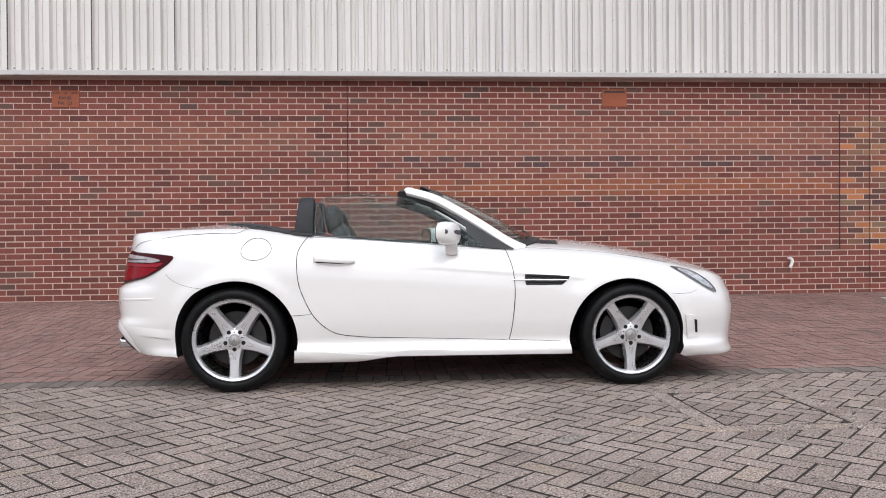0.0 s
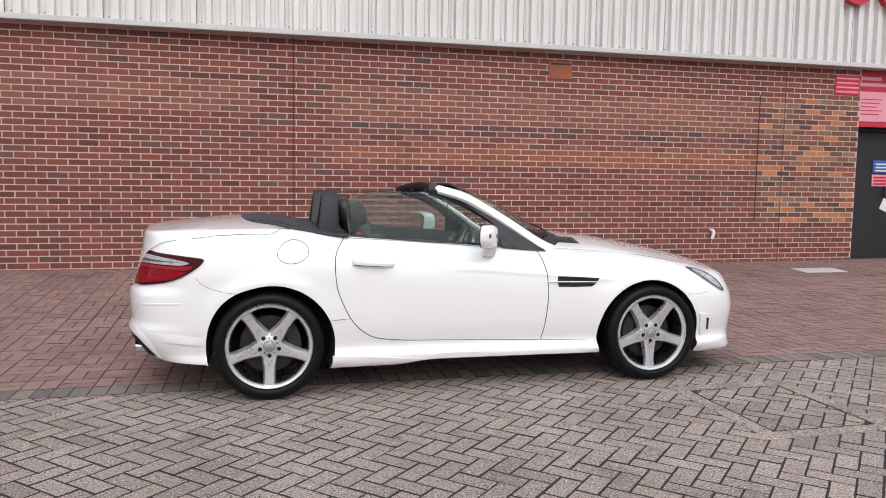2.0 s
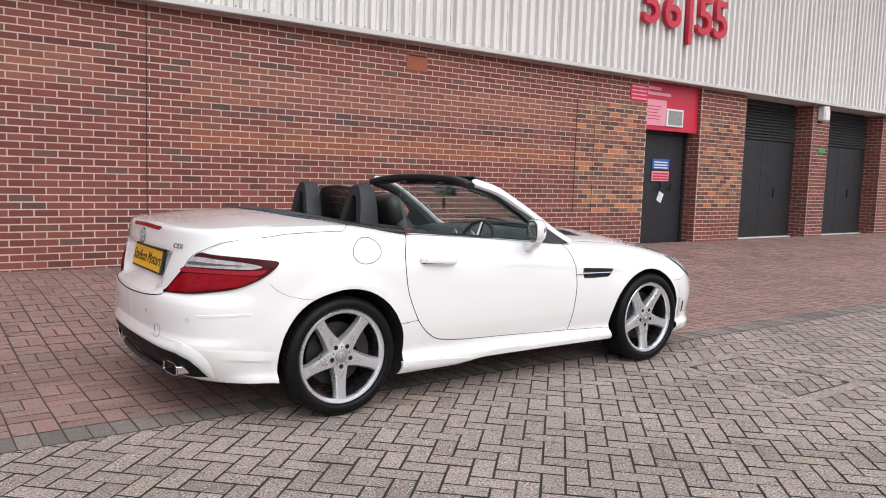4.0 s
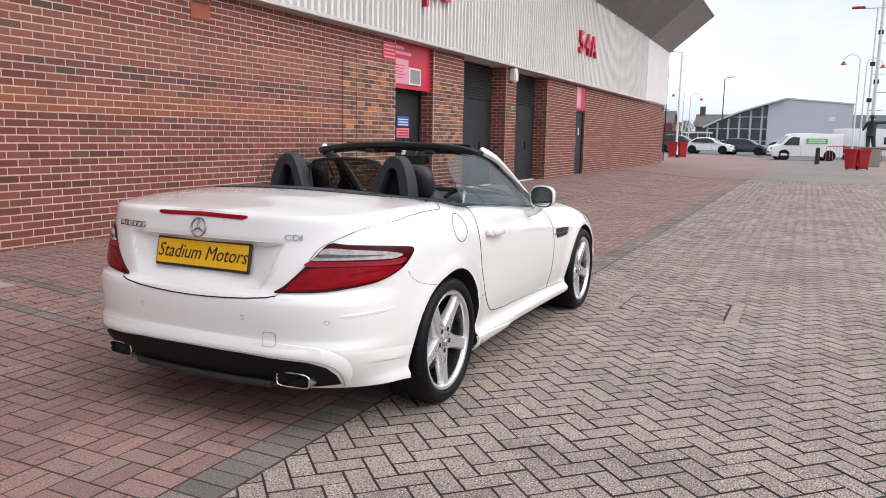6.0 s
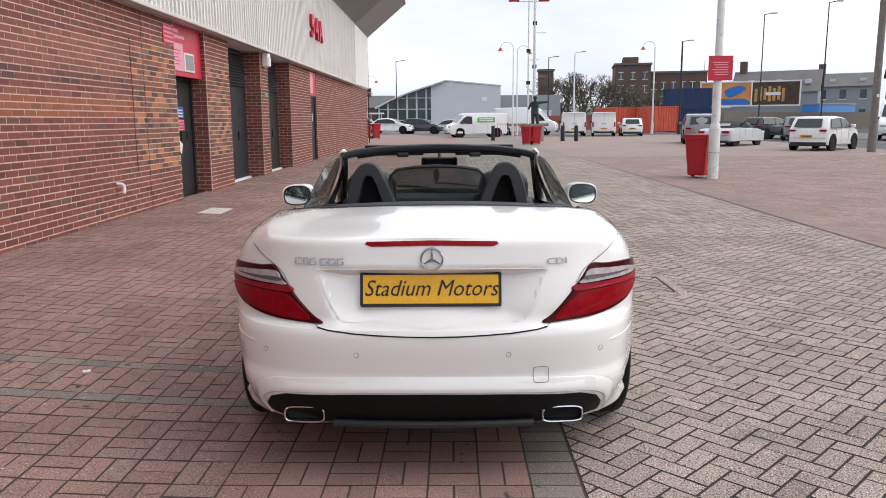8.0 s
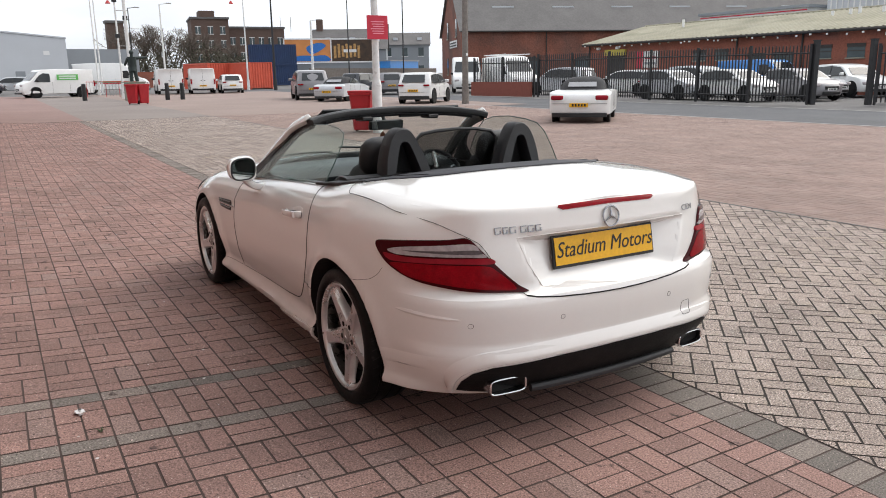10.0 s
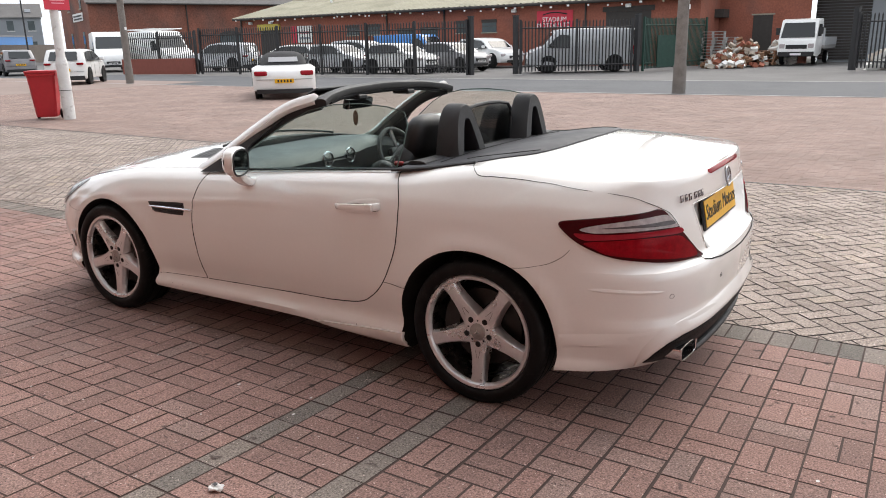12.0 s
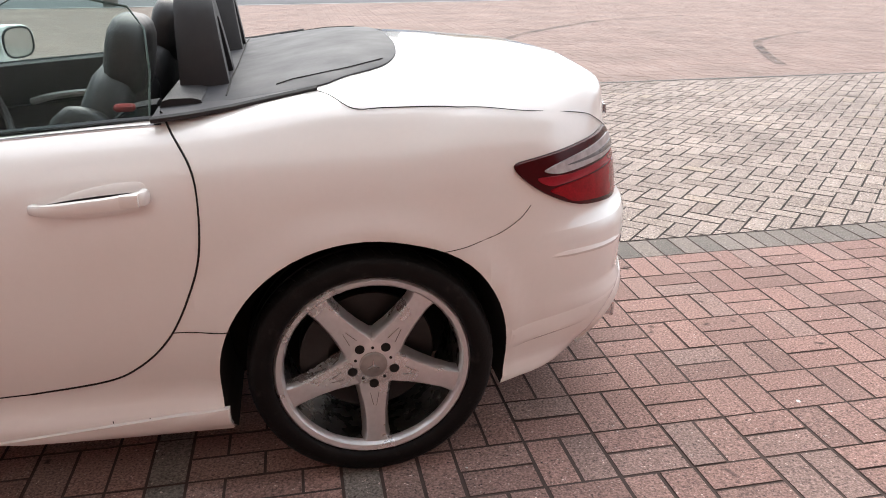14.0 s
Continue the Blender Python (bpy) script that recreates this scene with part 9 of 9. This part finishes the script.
def house(x, y, turn, w, d, h, hr, wall_m, label, dormers=0):
    b = thing("house", label, "house", "houses beyond", pose(x, y, at_far(x, y), 0, 0, turn))
    raw("wall", [(0, 0, 0), (0, -w, 0), (0, -w, h), (0, 0, h), (d, 0, 0), (d, -w, 0), (d, -w, h), (d, 0, h), (d / 2, 0, hr), (d / 2, -w, hr)], [(0, 1, 2, 3), (5, 4, 7, 6), (4, 0, 3, 8, 7), (1, 5, 6, 9, 2)], wall_m, b)
    raw("roof", [(-0.4, 0.3, h - 0.2), (-0.4, -w - 0.3, h - 0.2), (d / 2, -w - 0.3, hr + 0.1), (d / 2, 0.3, hr + 0.1), (d + 0.4, -w - 0.3, h - 0.2), (d + 0.4, 0.3, h - 0.2)], [(0, 1, 2, 3), (3, 2, 4, 5)], M["slate"], b)
    for k in range(3):
        for z0 in (1.2, 4.2):
            if z0 + 1.5 < h:
                wd = box("window", (-0.05, -w * (k + 0.35) / 3 - 0.9, z0), (0.02, -w * (k + 0.35) / 3, z0 + 1.4), M["far_glass"], b)
                box("frame", (-0.08, -w * (k + 0.35) / 3 - 1.0, z0 - 0.12), (-0.052, -w * (k + 0.35) / 3 + 0.1, z0), M["white"], wd)
    for k in range(dormers):
        box("roof_light", (1.0, -w * (k + 0.6) / dormers - 0.5, h + (hr - h) * 0.32), (1.8, -w * (k + 0.6) / dormers + 0.3, h + (hr - h) * 0.55), M["metal_pale"], b)
    box("chimney", (d / 2 - 0.5, -1.4, hr - 0.5), (d / 2 + 0.5, -0.4, hr + 1.6), M["brick_brown"], b)
    return b


house(109.6, -41.8, -28.0, 11.5, 9, 5.2, 8.2, M["metal_dark"], "grey rendered house with roof lights", 3)
house(124.0, -52.0, -28.0, 11.0, 9, 4.6, 7.4, M["brick_brown"], "brown brick house with a slate roof")
house(117.0, -57.2, -29.0, 8.4, 8, 6.3, 8.2, M["metal_dark"], "grey rendered house with roof lights", 2)
house(150.0, 27.5, 3.1, 5.4, 8, 4.6, 6.9, M["brick_far"], "red brick house beyond the hall")
house(150.0, 17.6, 3.1, 6.0, 8, 4.0, 6.2, M["brick_brown"], "dark brick house with a slate roof beyond the hall")
shelter = thing("flat_canopy", "white flat canopy on posts beyond the car park", "canopy")
box("roof", (104.0, 9.6, 2.75), (106.0, 13.2, 2.95), M["white"], shelter)
for y in (9.9, 11.4, 12.9):
    rod("post", (105.0, y, 0.3), (105.0, y, 2.75), 0.06, M["white"], shelter, seg=8)
tagged(box("boundary_wall", (118.0, 11.5, -0.2), (118.3, 42.0, 3.2), M["brick_brown"], None), "long dark brick boundary wall beyond the car park", "wall", kind="structure")
# hoardings


def hoarding(x, y, turn, label, kind):
    b = thing("billboard", label, "billboard", "billboards", pose(x, y, at_far(x, y), 0, 0, turn))
    box("base_wall", (0.1, -4.6, 0), (0.4, 4.4, 2.8), M["metal_dark"], b)
    box("back_board", (0.0, -3.3, 2.9), (0.3, 3.3, 6.2), M["metal_dark"], b)
    for lo, hi in (((-0.08, -3.3, 2.9), (-0.002, 3.3, 3.08)), ((-0.08, -3.3, 6.02), (-0.002, 3.3, 6.2)), ((-0.08, -3.3, 3.082), (-0.002, -3.12, 6.018)), ((-0.08, 3.12, 3.082), (-0.002, 3.3, 6.018))):
        box("frame", lo, hi, M["white"], b)
    box("poster", (-0.03, -3.11, 3.09), (-0.001, 3.11, 6.01), M["poster_orange"] if kind == 1 else M["poster_dark"], b)
    if kind == 1:
        prism("poster_shape", [(p[0], p[1]) for p in dense([(-3.0, 3.15), (0.2, 3.15), (2.9, 3.15), (2.2, 3.6), (0.8, 3.9), (-0.8, 3.85), (-2.4, 3.9)], 4, True)], "x", -0.045, -0.032, M["poster_blue"], b)
        prism("poster_shape", [(p[0], p[1]) for p in dense([(-0.3, 4.1), (0.2, 4.9), (-0.6, 5.4), (-1.8, 5.6), (-2.5, 5.2), (-1.8, 4.6), (-1.0, 4.2)], 4, True)], "x", -0.06, -0.047, M["poster_blue"], b)
    else:
        for k in range(7):
            box("poster_shape", (-0.045, 1.9 - 0.55 * k, 3.5 + 0.1 * (k % 3)), (-0.032, 2.25 - 0.55 * k, 5.2 + 0.25 * (k % 2)), M["poster_gold"], b)
        box("print_bar", (-0.06, -0.9, 4.3), (-0.047, 0.9, 4.7), M["white"], b)
    return b


hoarding(98.4, -36.9, -20.0, "orange and blue poster billboard on a grey wall", 1)
hoarding(96.2, -42.3, -25.0, "dark gold poster billboard on a grey wall", 2)
# low stone wall and sheds at the road's bend
lw = thing("stone_wall", "low rough stone wall beyond the road", "wall", "", pose(83.3, -41.44, at_far(84, -40), 0, 0, -62))
box("wall", (-14, 0, 0), (12, 0.5, 2.0), M["pole_dark"], lw)
bs = thing("blue_shed", "blue site hut behind the stone wall", "hut", "", pose(91.22, -46.07, at_far(92, -44), 0, 0, -62))
box("hut", (0, 0, 0.3), (7, 2.5, 3.0), M["car_blue"], bs)
box("roof", (-0.1, -0.1, 3.0), (7.1, 2.6, 3.15), M["metal_dark"], bs)
# ---- bare trees ----
M["bark"] = mat("bare_bark", (0.085, 0.068, 0.055), 0.9, var=0.2, scale=2)
M["twig"] = mat("twigs", (0.125, 0.098, 0.080), 0.9, var=0.25, scale=1)


def bare_tree(x, y, h, seed, label):
    t = thing("bare_tree", label, "tree", "bare trees", pose(x, y, at_far(x, y), 0, 0, 0))
    r = random.Random(seed)
    bm, bt = bmesh.new(), bmesh.new()

    def grow(p, d, ln, rad, depth):
        q = p + d * ln
        if depth > 1:
            add_rod(bm if depth > 2 else bt, p, q, rad, rad * 0.65, 5 if depth > 2 else 3)
        else:
            w = Vector((r.uniform(-1, 1), r.uniform(-1, 1), r.uniform(-1, 1))).cross(d).normalized() * rad * 3.0
            vs = [bt.verts.new(p - w), bt.verts.new(p + w), bt.verts.new(q)]
            bt.faces.new(vs)
        if depth == 0:
            return
        for k in range(3 if depth > 1 else 4):
            nd = (d + Vector((r.uniform(-1, 1), r.uniform(-1, 1), r.uniform(-0.35, 0.8))) * 0.75).normalized()
            grow(p + d * ln * r.uniform(0.55, 1.0), nd, ln * r.uniform(0.55, 0.8), rad * 0.55, depth - 1)
    grow(Vector((0, 0, -0.1)), Vector((0, 0, 1)), h * 0.34, h * 0.022, 6)
    part("trunk", bm, M["bark"], t)
    part("crown", bt, M["twig"], t)


tr = random.Random(4)
for k in range(17):
    bare_tree(124 + tr.uniform(-6, 8), -16.2 - 1.05 * k + tr.uniform(-1, 1), tr.uniform(9.5, 12.5) - 0.12 * k, 40 + k, "tall bare winter tree behind the car park")
for k in range(3):
    bare_tree(147 + tr.uniform(-2, 2), 18.6 + 1.3 * k, tr.uniform(5.6, 6.6), 60 + k, "bare winter tree beyond the hall")
M["scrub"] = mat("winter_scrub", (0.075, 0.070, 0.048), 0.95, var=0.3, scale=0.8)
sr = random.Random(9)
sv_, sf_ = [], []
for k in range(9500):
    x, y = 118 + sr.uniform(-3, 8), sr.uniform(-35.1, -14.1)
    z = at_far(x, y) + sr.uniform(0, 1) ** 1.4 * 7.2 * (0.6 + 0.4 * noise.noise(Vector((x * 0.2, y * 0.2, 0))))
    n0 = len(sv_)
    a = Vector((sr.uniform(-1, 1), sr.uniform(-1, 1), sr.uniform(-0.4, 1))).normalized() * sr.uniform(0.3, 0.9)
    w = Vector((sr.uniform(-1, 1), sr.uniform(-1, 1), sr.uniform(-1, 1))) * 0.09
    p = Vector((x, y, z))
    sv_ += [p - w, p + w, p + a]
    sf_.append((n0, n0 + 1, n0 + 2))
tagged(raw("scrub", sv_, sf_, M["scrub"]), "dense bare winter scrub on a bank", "shrubs", kind="stuff")

# ---- bricks of the wall ----
def piece_mesh(name, sx, sy, sz, ch):
    """A small block with chamfered front edges: front towards -y."""
    x, z = sx / 2, sz / 2
    v = [(-x, 0, -z), (x, 0, -z), (x, 0, z), (-x, 0, z)]
    v += [(-x + ch, -sy, -z + ch), (x - ch, -sy, -z + ch), (x - ch, -sy, z - ch), (-x + ch, -sy, z - ch)]
    me = bpy.data.meshes.new(name)
    me.from_pydata(v, [], [(4, 5, 6, 7), (0, 1, 5, 4), (1, 2, 6, 5), (2, 3, 7, 6), (3, 0, 4, 7)])
    return me


BL, BH, GAP = 0.225, 0.075, 0.0095
rng = random.Random(7)


def band_of(xc, zc, row):
    """Which brick a place in the wall takes: the bays carry banded rustic bricks."""
    if 5.74 < xc < 10.42 and 0.735 < zc < 2.55 and not DOOR_A[0] < xc < DOOR_A[1]:
        return "mixed"
    if -0.36 < xc < 5.73:
        if 2.01 < zc < 2.47:
            return "pale"
        if 1.86 < zc <= 2.01:
            return "dark"
        if 1.71 < zc <= 1.86:
            return "pale" if rng.random() < 0.4 else "brick"
        if 1.48 < zc <= 1.71:
            return "orange"
    if xc < -1.27 and 2.10 < zc < 2.47:
        return "pale"
    return "brick"


brick_sets = {}
single = []
row, z = 0, BASE + BH / 2
while z + BH / 2 < TOP + 0.02:
    off = (row % 2) * BL / 2
    for x0, x1 in solid:
        k = math.floor((x0 - off) / BL)
        while True:
            a, b = max(x0, off + k * BL), min(x1, off + (k + 1) * BL)
            k += 1
            if a >= x1:
                break
            w = b - a - GAP
            if w < 0.03:
                continue
            xc = (a + b) / 2
            kind = band_of(xc, z, row)
            grouped = abs(w - (BL - GAP)) < 1e-6 and -0.30 < xc < 3.0 and 1.36 < z < 2.75
            if grouped and len(single) < 300:
                single.append((xc, z, kind))
            else:
                brick_sets.setdefault(kind, []).append((xc, z, w))
    row += 1
    z += BH
for kind, items in brick_sets.items():
    vs, fs = [], []
    for xc, zc, w in items:
        pr = 0.0095 + rng.uniform(-0.0015, 0.0018)
        zz, h, x, ch = wz(xc, zc), (BH - GAP) / 2, w / 2, 0.003
        n0 = len(vs)
        y0 = WALL_Y + 0.010
        vs += [(xc - x, y0, zz - h), (xc + x, y0, zz - h), (xc + x, y0, zz + h), (xc - x, y0, zz + h)]
        vs += [(xc - x + ch, y0 - pr, zz - h + ch), (xc + x - ch, y0 - pr, zz - h + ch), (xc + x - ch, y0 - pr, zz + h - ch), (xc - x + ch, y0 - pr, zz + h - ch)]
        fs += [(n0 + 4, n0 + 5, n0 + 6, n0 + 7), (n0, n0 + 1, n0 + 5, n0 + 4), (n0 + 1, n0 + 2, n0 + 6, n0 + 5), (n0 + 2, n0 + 3, n0 + 7, n0 + 6), (n0 + 3, n0, n0 + 4, n0 + 7)]
    tagged(raw("bricks", vs, fs, M[kind + "_j"], wall), kind="stuff")
# returns of the reveals
rv, rf = [], []
for o in openings:
    for xr, sgn_x in ((o[0], 1), (o[1], -1)):
        row, z = 0, BASE + BH / 2
        while z + BH / 2 < TOP:
            y = WALL_Y + 0.012 - (row % 2) * 0.11
            while y < WALL_Y + 0.62:
                ya, yb = max(y, WALL_Y + 0.012) + 0.005, min(y + BL, WALL_Y + 0.62) - 0.005
                y += BL
                if yb - ya < 0.03:
                    continue
                n0, h, zz, e = len(rv), (BH - GAP) / 2, wz(xr, z), 0.003
                rv += [(xr, ya, zz - h), (xr, yb, zz - h), (xr, yb, zz + h), (xr, ya, zz + h)]
                rv += [(xr + sgn_x * 0.006, ya + e, zz - h + e), (xr + sgn_x * 0.006, yb - e, zz - h + e), (xr + sgn_x * 0.006, yb - e, zz + h - e), (xr + sgn_x * 0.006, ya + e, zz + h - e)]
                rf += [(n0 + 4, n0 + 5, n0 + 6, n0 + 7), (n0, n0 + 1, n0 + 5, n0 + 4), (n0 + 1, n0 + 2, n0 + 6, n0 + 5), (n0 + 2, n0 + 3, n0 + 7, n0 + 6), (n0 + 3, n0, n0 + 4, n0 + 7)]
            row += 1
            z += BH
tagged(raw("reveal_bricks", rv, rf, M["brick_j"], wall), kind="stuff")
one_brick = {}
for xc, zc, kind in single:
    if kind not in one_brick:
        me = piece_mesh("brick", BL - GAP, 0.010, BH - GAP, 0.003)
        me.materials.append(M[kind])
        one_brick[kind] = me
    ob = new("brick", one_brick[kind])
    ob.parent = wall
    ob.location = (xc, WALL_Y + 0.010 + rng.uniform(-0.001, 0.0018), wz(xc, zc))

# ---- paving blocks ----


def clip_y(poly, y, keep_above):
    out = []
    for i, p in enumerate(poly):
        q = poly[(i + 1) % len(poly)]
        a, b = (p[1] - y, q[1] - y) if keep_above else (y - p[1], y - q[1])
        if a >= 0:
            out.append(p)
        if (a >= 0) != (b >= 0):
            t = a / (a - b)
            out.append((p[0] + t * (q[0] - p[0]), p[1] + t * (q[1] - p[1])))
    return out


def lay(name, parent, polys, material, seed, soil=None, ch=0.003):
    """Blocks as one mesh: each with a chamfered top, a hair up or down, its edges soiled by the joint sand."""
    r = random.Random(seed)
    vs, fs = [], []
    for poly in polys:
        n, n0 = len(poly), len(vs)
        cx, cy = sum(p[0] for p in poly) / n, sum(p[1] for p in poly) / n
        dz = r.uniform(-0.0011, 0.0011)
        tx, ty = r.uniform(-0.006, 0.006), r.uniform(-0.006, 0.006)
        jx, jy = r.uniform(-0.3, 0.3) * ch, r.uniform(-0.3, 0.3) * ch
        poly = [(x + jx, y + jy) for x, y in poly]
        for x, y in poly:
            vs.append((x, y, ground_z(x, y) - 0.007))
        for k, (x, y) in enumerate(poly):
            x2, y2 = x, y
            for qx, qy in (poly[k - 1], poly[(k + 1) % n]):
                d = math.hypot(qx - x, qy - y) or 1
                x2, y2 = x2 + (qx - x) / d * ch, y2 + (qy - y) / d * ch
            vs.append((x2, y2, ground_z(x2, y2) + dz + tx * (x2 - cx) + ty * (y2 - cy)))
        fs.append(tuple(range(n0 + n, n0 + 2 * n)))
        fs += [(n0 + k, n0 + (k + 1) % n, n0 + n + (k + 1) % n, n0 + n + k) for k in range(n)]
    ob = raw(name, vs, fs, [material, soil] if soil else material, parent)
    if soil:
        k = []
        for poly in polys:
            k += [0] + [1] * len(poly)
        ob.data.polygons.foreach_set("material_index", k)
    return tagged(ob, kind="stuff")


def rect(cx, cy, lx, ly, ang=0.0):
    c, s = math.cos(ang), math.sin(ang)
    return [(cx + c * a - s * b, cy + s * a + c * b) for a, b in ((-lx, -ly), (lx, -ly), (lx, ly), (-lx, ly))]


PX0, PX1 = -13.0, 24.0
J = 0.0025
J2 = 0.0016  # tighter joints of the red blocks
J3 = 0.0006  # worn joints of the outer paving
grey_floor, red_floor, outer_floor = bpy.data.objects["pavement_grey"], bpy.data.objects["pavement_red"], bpy.data.objects["pavement_outer"]
# herringbone at 45 degrees across the lane
u = 0.1
herr, parts_grey, hatch_polys = [], [], []
A45 = radians(135)
ca, sa = math.cos(A45), math.sin(A45)
HOLE = (1.22, 2.06, -2.03, -1.04)


def in_hole(x, y, grow=0.0):
    return HOLE[0] - grow < x < HOLE[1] + grow and HOLE[2] - grow < y < HOLE[3] + grow


N = 280
for i in range(-N, N):
    for j in range(-N, N):
        m4 = (i - j) % 4
        if m4 == 0:
            cx, cy, lx, ly = (i + 1) * u, (j + 0.5) * u, u - J, u / 2 - J
        elif m4 == 3:
            cx, cy, lx, ly = (i + 0.5) * u, (j + 1) * u, u / 2 - J, u - J
        else:
            continue
        wx, wy = ca * cx - sa * cy, sa * cx + ca * cy
        if not (PX0 < wx < PX1 and LANE_FAR - 0.1 < wy < LANE_NEAR + 0.1):
            continue
        poly = [(ca * (cx + a) - sa * (cy + b), sa * (cx + a) + ca * (cy + b)) for a, b in ((-lx, -ly), (lx, -ly), (lx, ly), (-lx, ly))]
        if in_hole(wx, wy, 0.05):
            cut = clip_y(clip_y(poly, HOLE[2] + 0.112, True), HOLE[3] - 0.112, False)
            cut = [(b, a) for a, b in clip_y(clip_y([(b, a) for a, b in cut], HOLE[0] + 0.112, True), HOLE[1] - 0.112, False)]
            if len(cut) > 2 and max(p[0] for p in cut) - min(p[0] for p in cut) > 0.02 and max(p[1] for p in cut) - min(p[1] for p in cut) > 0.02:
                hatch_polys.append(cut)
            if in_hole(wx, wy, -0.07):
                continue
        inside = all(LANE_FAR + 0.004 < p[1] < LANE_NEAR - 0.004 for p in poly)
        if inside and -2.3 < wx < 0.6 and -3.4 < wy < -1.3 and len(parts_grey) < 300:
            parts_grey.append((wx, wy, A45 if m4 == 0 else A45 + math.pi / 2))
            continue
        if not inside:
            poly = clip_y(clip_y(poly, LANE_NEAR - 0.004, False), LANE_FAR + 0.004, True)
            if len(poly) < 3 or max(p[1] for p in poly) - min(p[1] for p in poly) < 0.02:
                continue
        herr.append(poly)
lay("paving_blocks", grey_floor, herr, M["paver_j"], 3, M["joint"], 0.0026)
lay("block_infill", hatch, hatch_polys, M["paver_j"], 4, M["joint"])


def block_mesh(material, gap, soil, ch):
    x, y = 0.1 - gap, 0.05 - gap
    v = [(-x, -y, -0.007), (x, -y, -0.007), (x, y, -0.007), (-x, y, -0.007), (-x + ch, -y + ch, 0), (x - ch, -y + ch, 0), (x - ch, y - ch, 0), (-x + ch, y - ch, 0)]
    me = bpy.data.meshes.new("paving_block")
    me.from_pydata(v, [], [(4, 5, 6, 7), (0, 1, 5, 4), (1, 2, 6, 5), (2, 3, 7, 6), (3, 0, 4, 7)])
    me.materials.append(material)
    me.materials.append(soil)
    me.polygons.foreach_set("material_index", [0, 1, 1, 1, 1])
    return me


bmg = block_mesh(M["paver"], J, M["joint"], 0.003)
for wx, wy, ang in parts_grey:
    ob = new("paving_block", bmg)
    ob.parent = grey_floor
    ob.location, ob.rotation_euler = (wx, wy, ground_z(wx, wy) + rng.uniform(-0.0015, 0.0018)), (rng.uniform(-0.006, 0.006), rng.uniform(-0.006, 0.006), ang)
# basketweave along the wall, cut by two grey lines with a stretcher strip between them, and a grey band at its edge
weave, band, lines, parts_red = [], [], [], []
PXM, PYM, Y_ROW = 0.205, 0.2009, LANE_NEAR + 0.2
hx, hy = PXM / 2, PYM / 2
LINE_A, LINE_B = (-0.712, -0.610), (-1.212, -1.110)


def red_block(bx, by, lx, ly):
    """One block by its middle and half sizes; whole blocks near the car's tail are parts."""
    whole = abs(max(lx, ly) - hx) < 0.004 and abs(min(lx, ly) - hx / 2) < 0.004
    if whole and -2.9 < bx < -1.2 and 0.9 < by < 2.7 and len(parts_red) < 300:
        parts_red.append((bx, by, math.pi / 2 if ly > lx else 0.0))
    else:
        weave.append(rect(bx, by, lx - J2, ly - J2))


def weave_pair(cx, cy, turned):
    for q in (-0.5, 0.5):
        if turned:
            red_block(cx + q * hx, cy, hx / 2, hy)
        else:
            red_block(cx, cy + q * hy, hx, hy / 2)


k = 0
while PX0 + 0.1025 * k < PX1:
    band.append(rect(PX0 + 0.1025 * (k + 0.5), LANE_NEAR + 0.102, 0.05125 - J2, 0.098 - J2))
    k += 1
for tj in range(-2, 22):
    row = tj + 2
    cy = Y_ROW + PYM * (row + 0.5)
    for n in range(int((PX1 + 0.51) / PXM)):
        weave_pair(-0.51 + PXM * (n + 0.5), cy, (n + tj) % 2 == 1)
    if tj % 2:
        red_block(-0.56, cy, 0.05, hy)
    else:
        red_block(-0.56, cy - hy / 2, 0.05, hy / 2)
        red_block(-0.56, cy + hy / 2, 0.05, hy / 2)
    for a, b in (LINE_A, LINE_B):
        lines.append(rect((a + b) / 2, cy, (b - a) / 2 - J2, hy - J2))
    for cuts, q in (((-0.712, -0.81, -1.01, -1.11), -0.5), ((-0.712, -0.911, -1.11), 0.5)):
        for a, b in zip(cuts, cuts[1:]):
            red_block((a + b) / 2, cy + q * hy, (a - b) / 2, hy / 2)
    for n in range(int((-1.212 - PX0) / PXM)):
        weave_pair(-1.212 - PXM * (n + 0.5), cy, (n + tj) % 2 == 0)
lay("paving_blocks", red_floor, weave, M["paver_red_j"], 5, M["joint_red"], 0.0024)
lay("border_blocks", red_floor, band + lines, M["paver_band_j"], 6, M["joint_red"], 0.0024)
bmr = block_mesh(M["paver_red"], J2, M["joint_red"], 0.0024)
for wx, wy, ang in parts_red:
    ob = new("paving_block", bmr)
    ob.parent = red_floor
    ob.location = (wx, wy, ground_z(wx, wy) + rng.uniform(-0.0015, 0.0018))
    slope = (ground_z(wx, wy + 0.05) - ground_z(wx, wy - 0.05)) / 0.1
    q = Matrix.Rotation(math.atan(slope), 3, "X") @ Matrix.Rotation(ang, 3, "Z")
    ob.rotation_euler = q.to_euler()
outer = []
tj = 0
while LANE_FAR - 0.006 - 0.2 * tj > -21:
    for ti in range(int((PX1 + 18) / 0.2)):
        cx, cy = -18 + 0.2 * ti + 0.1, LANE_FAR - 0.206 - 0.2 * tj + 0.1
        if cy < road_near(cx) + 0.2:
            continue
        if (ti + tj) % 2:
            outer += [rect(cx, cy - 0.05, 0.1 - J3, 0.05 - J3), rect(cx, cy + 0.05, 0.1 - J3, 0.05 - J3)]
        else:
            outer += [rect(cx - 0.05, cy, 0.05 - J3, 0.1 - J3), rect(cx + 0.05, cy, 0.05 - J3, 0.1 - J3)]
    tj += 1
lay("paving_blocks", outer_floor, outer, M["paver_pink_j"], 8)
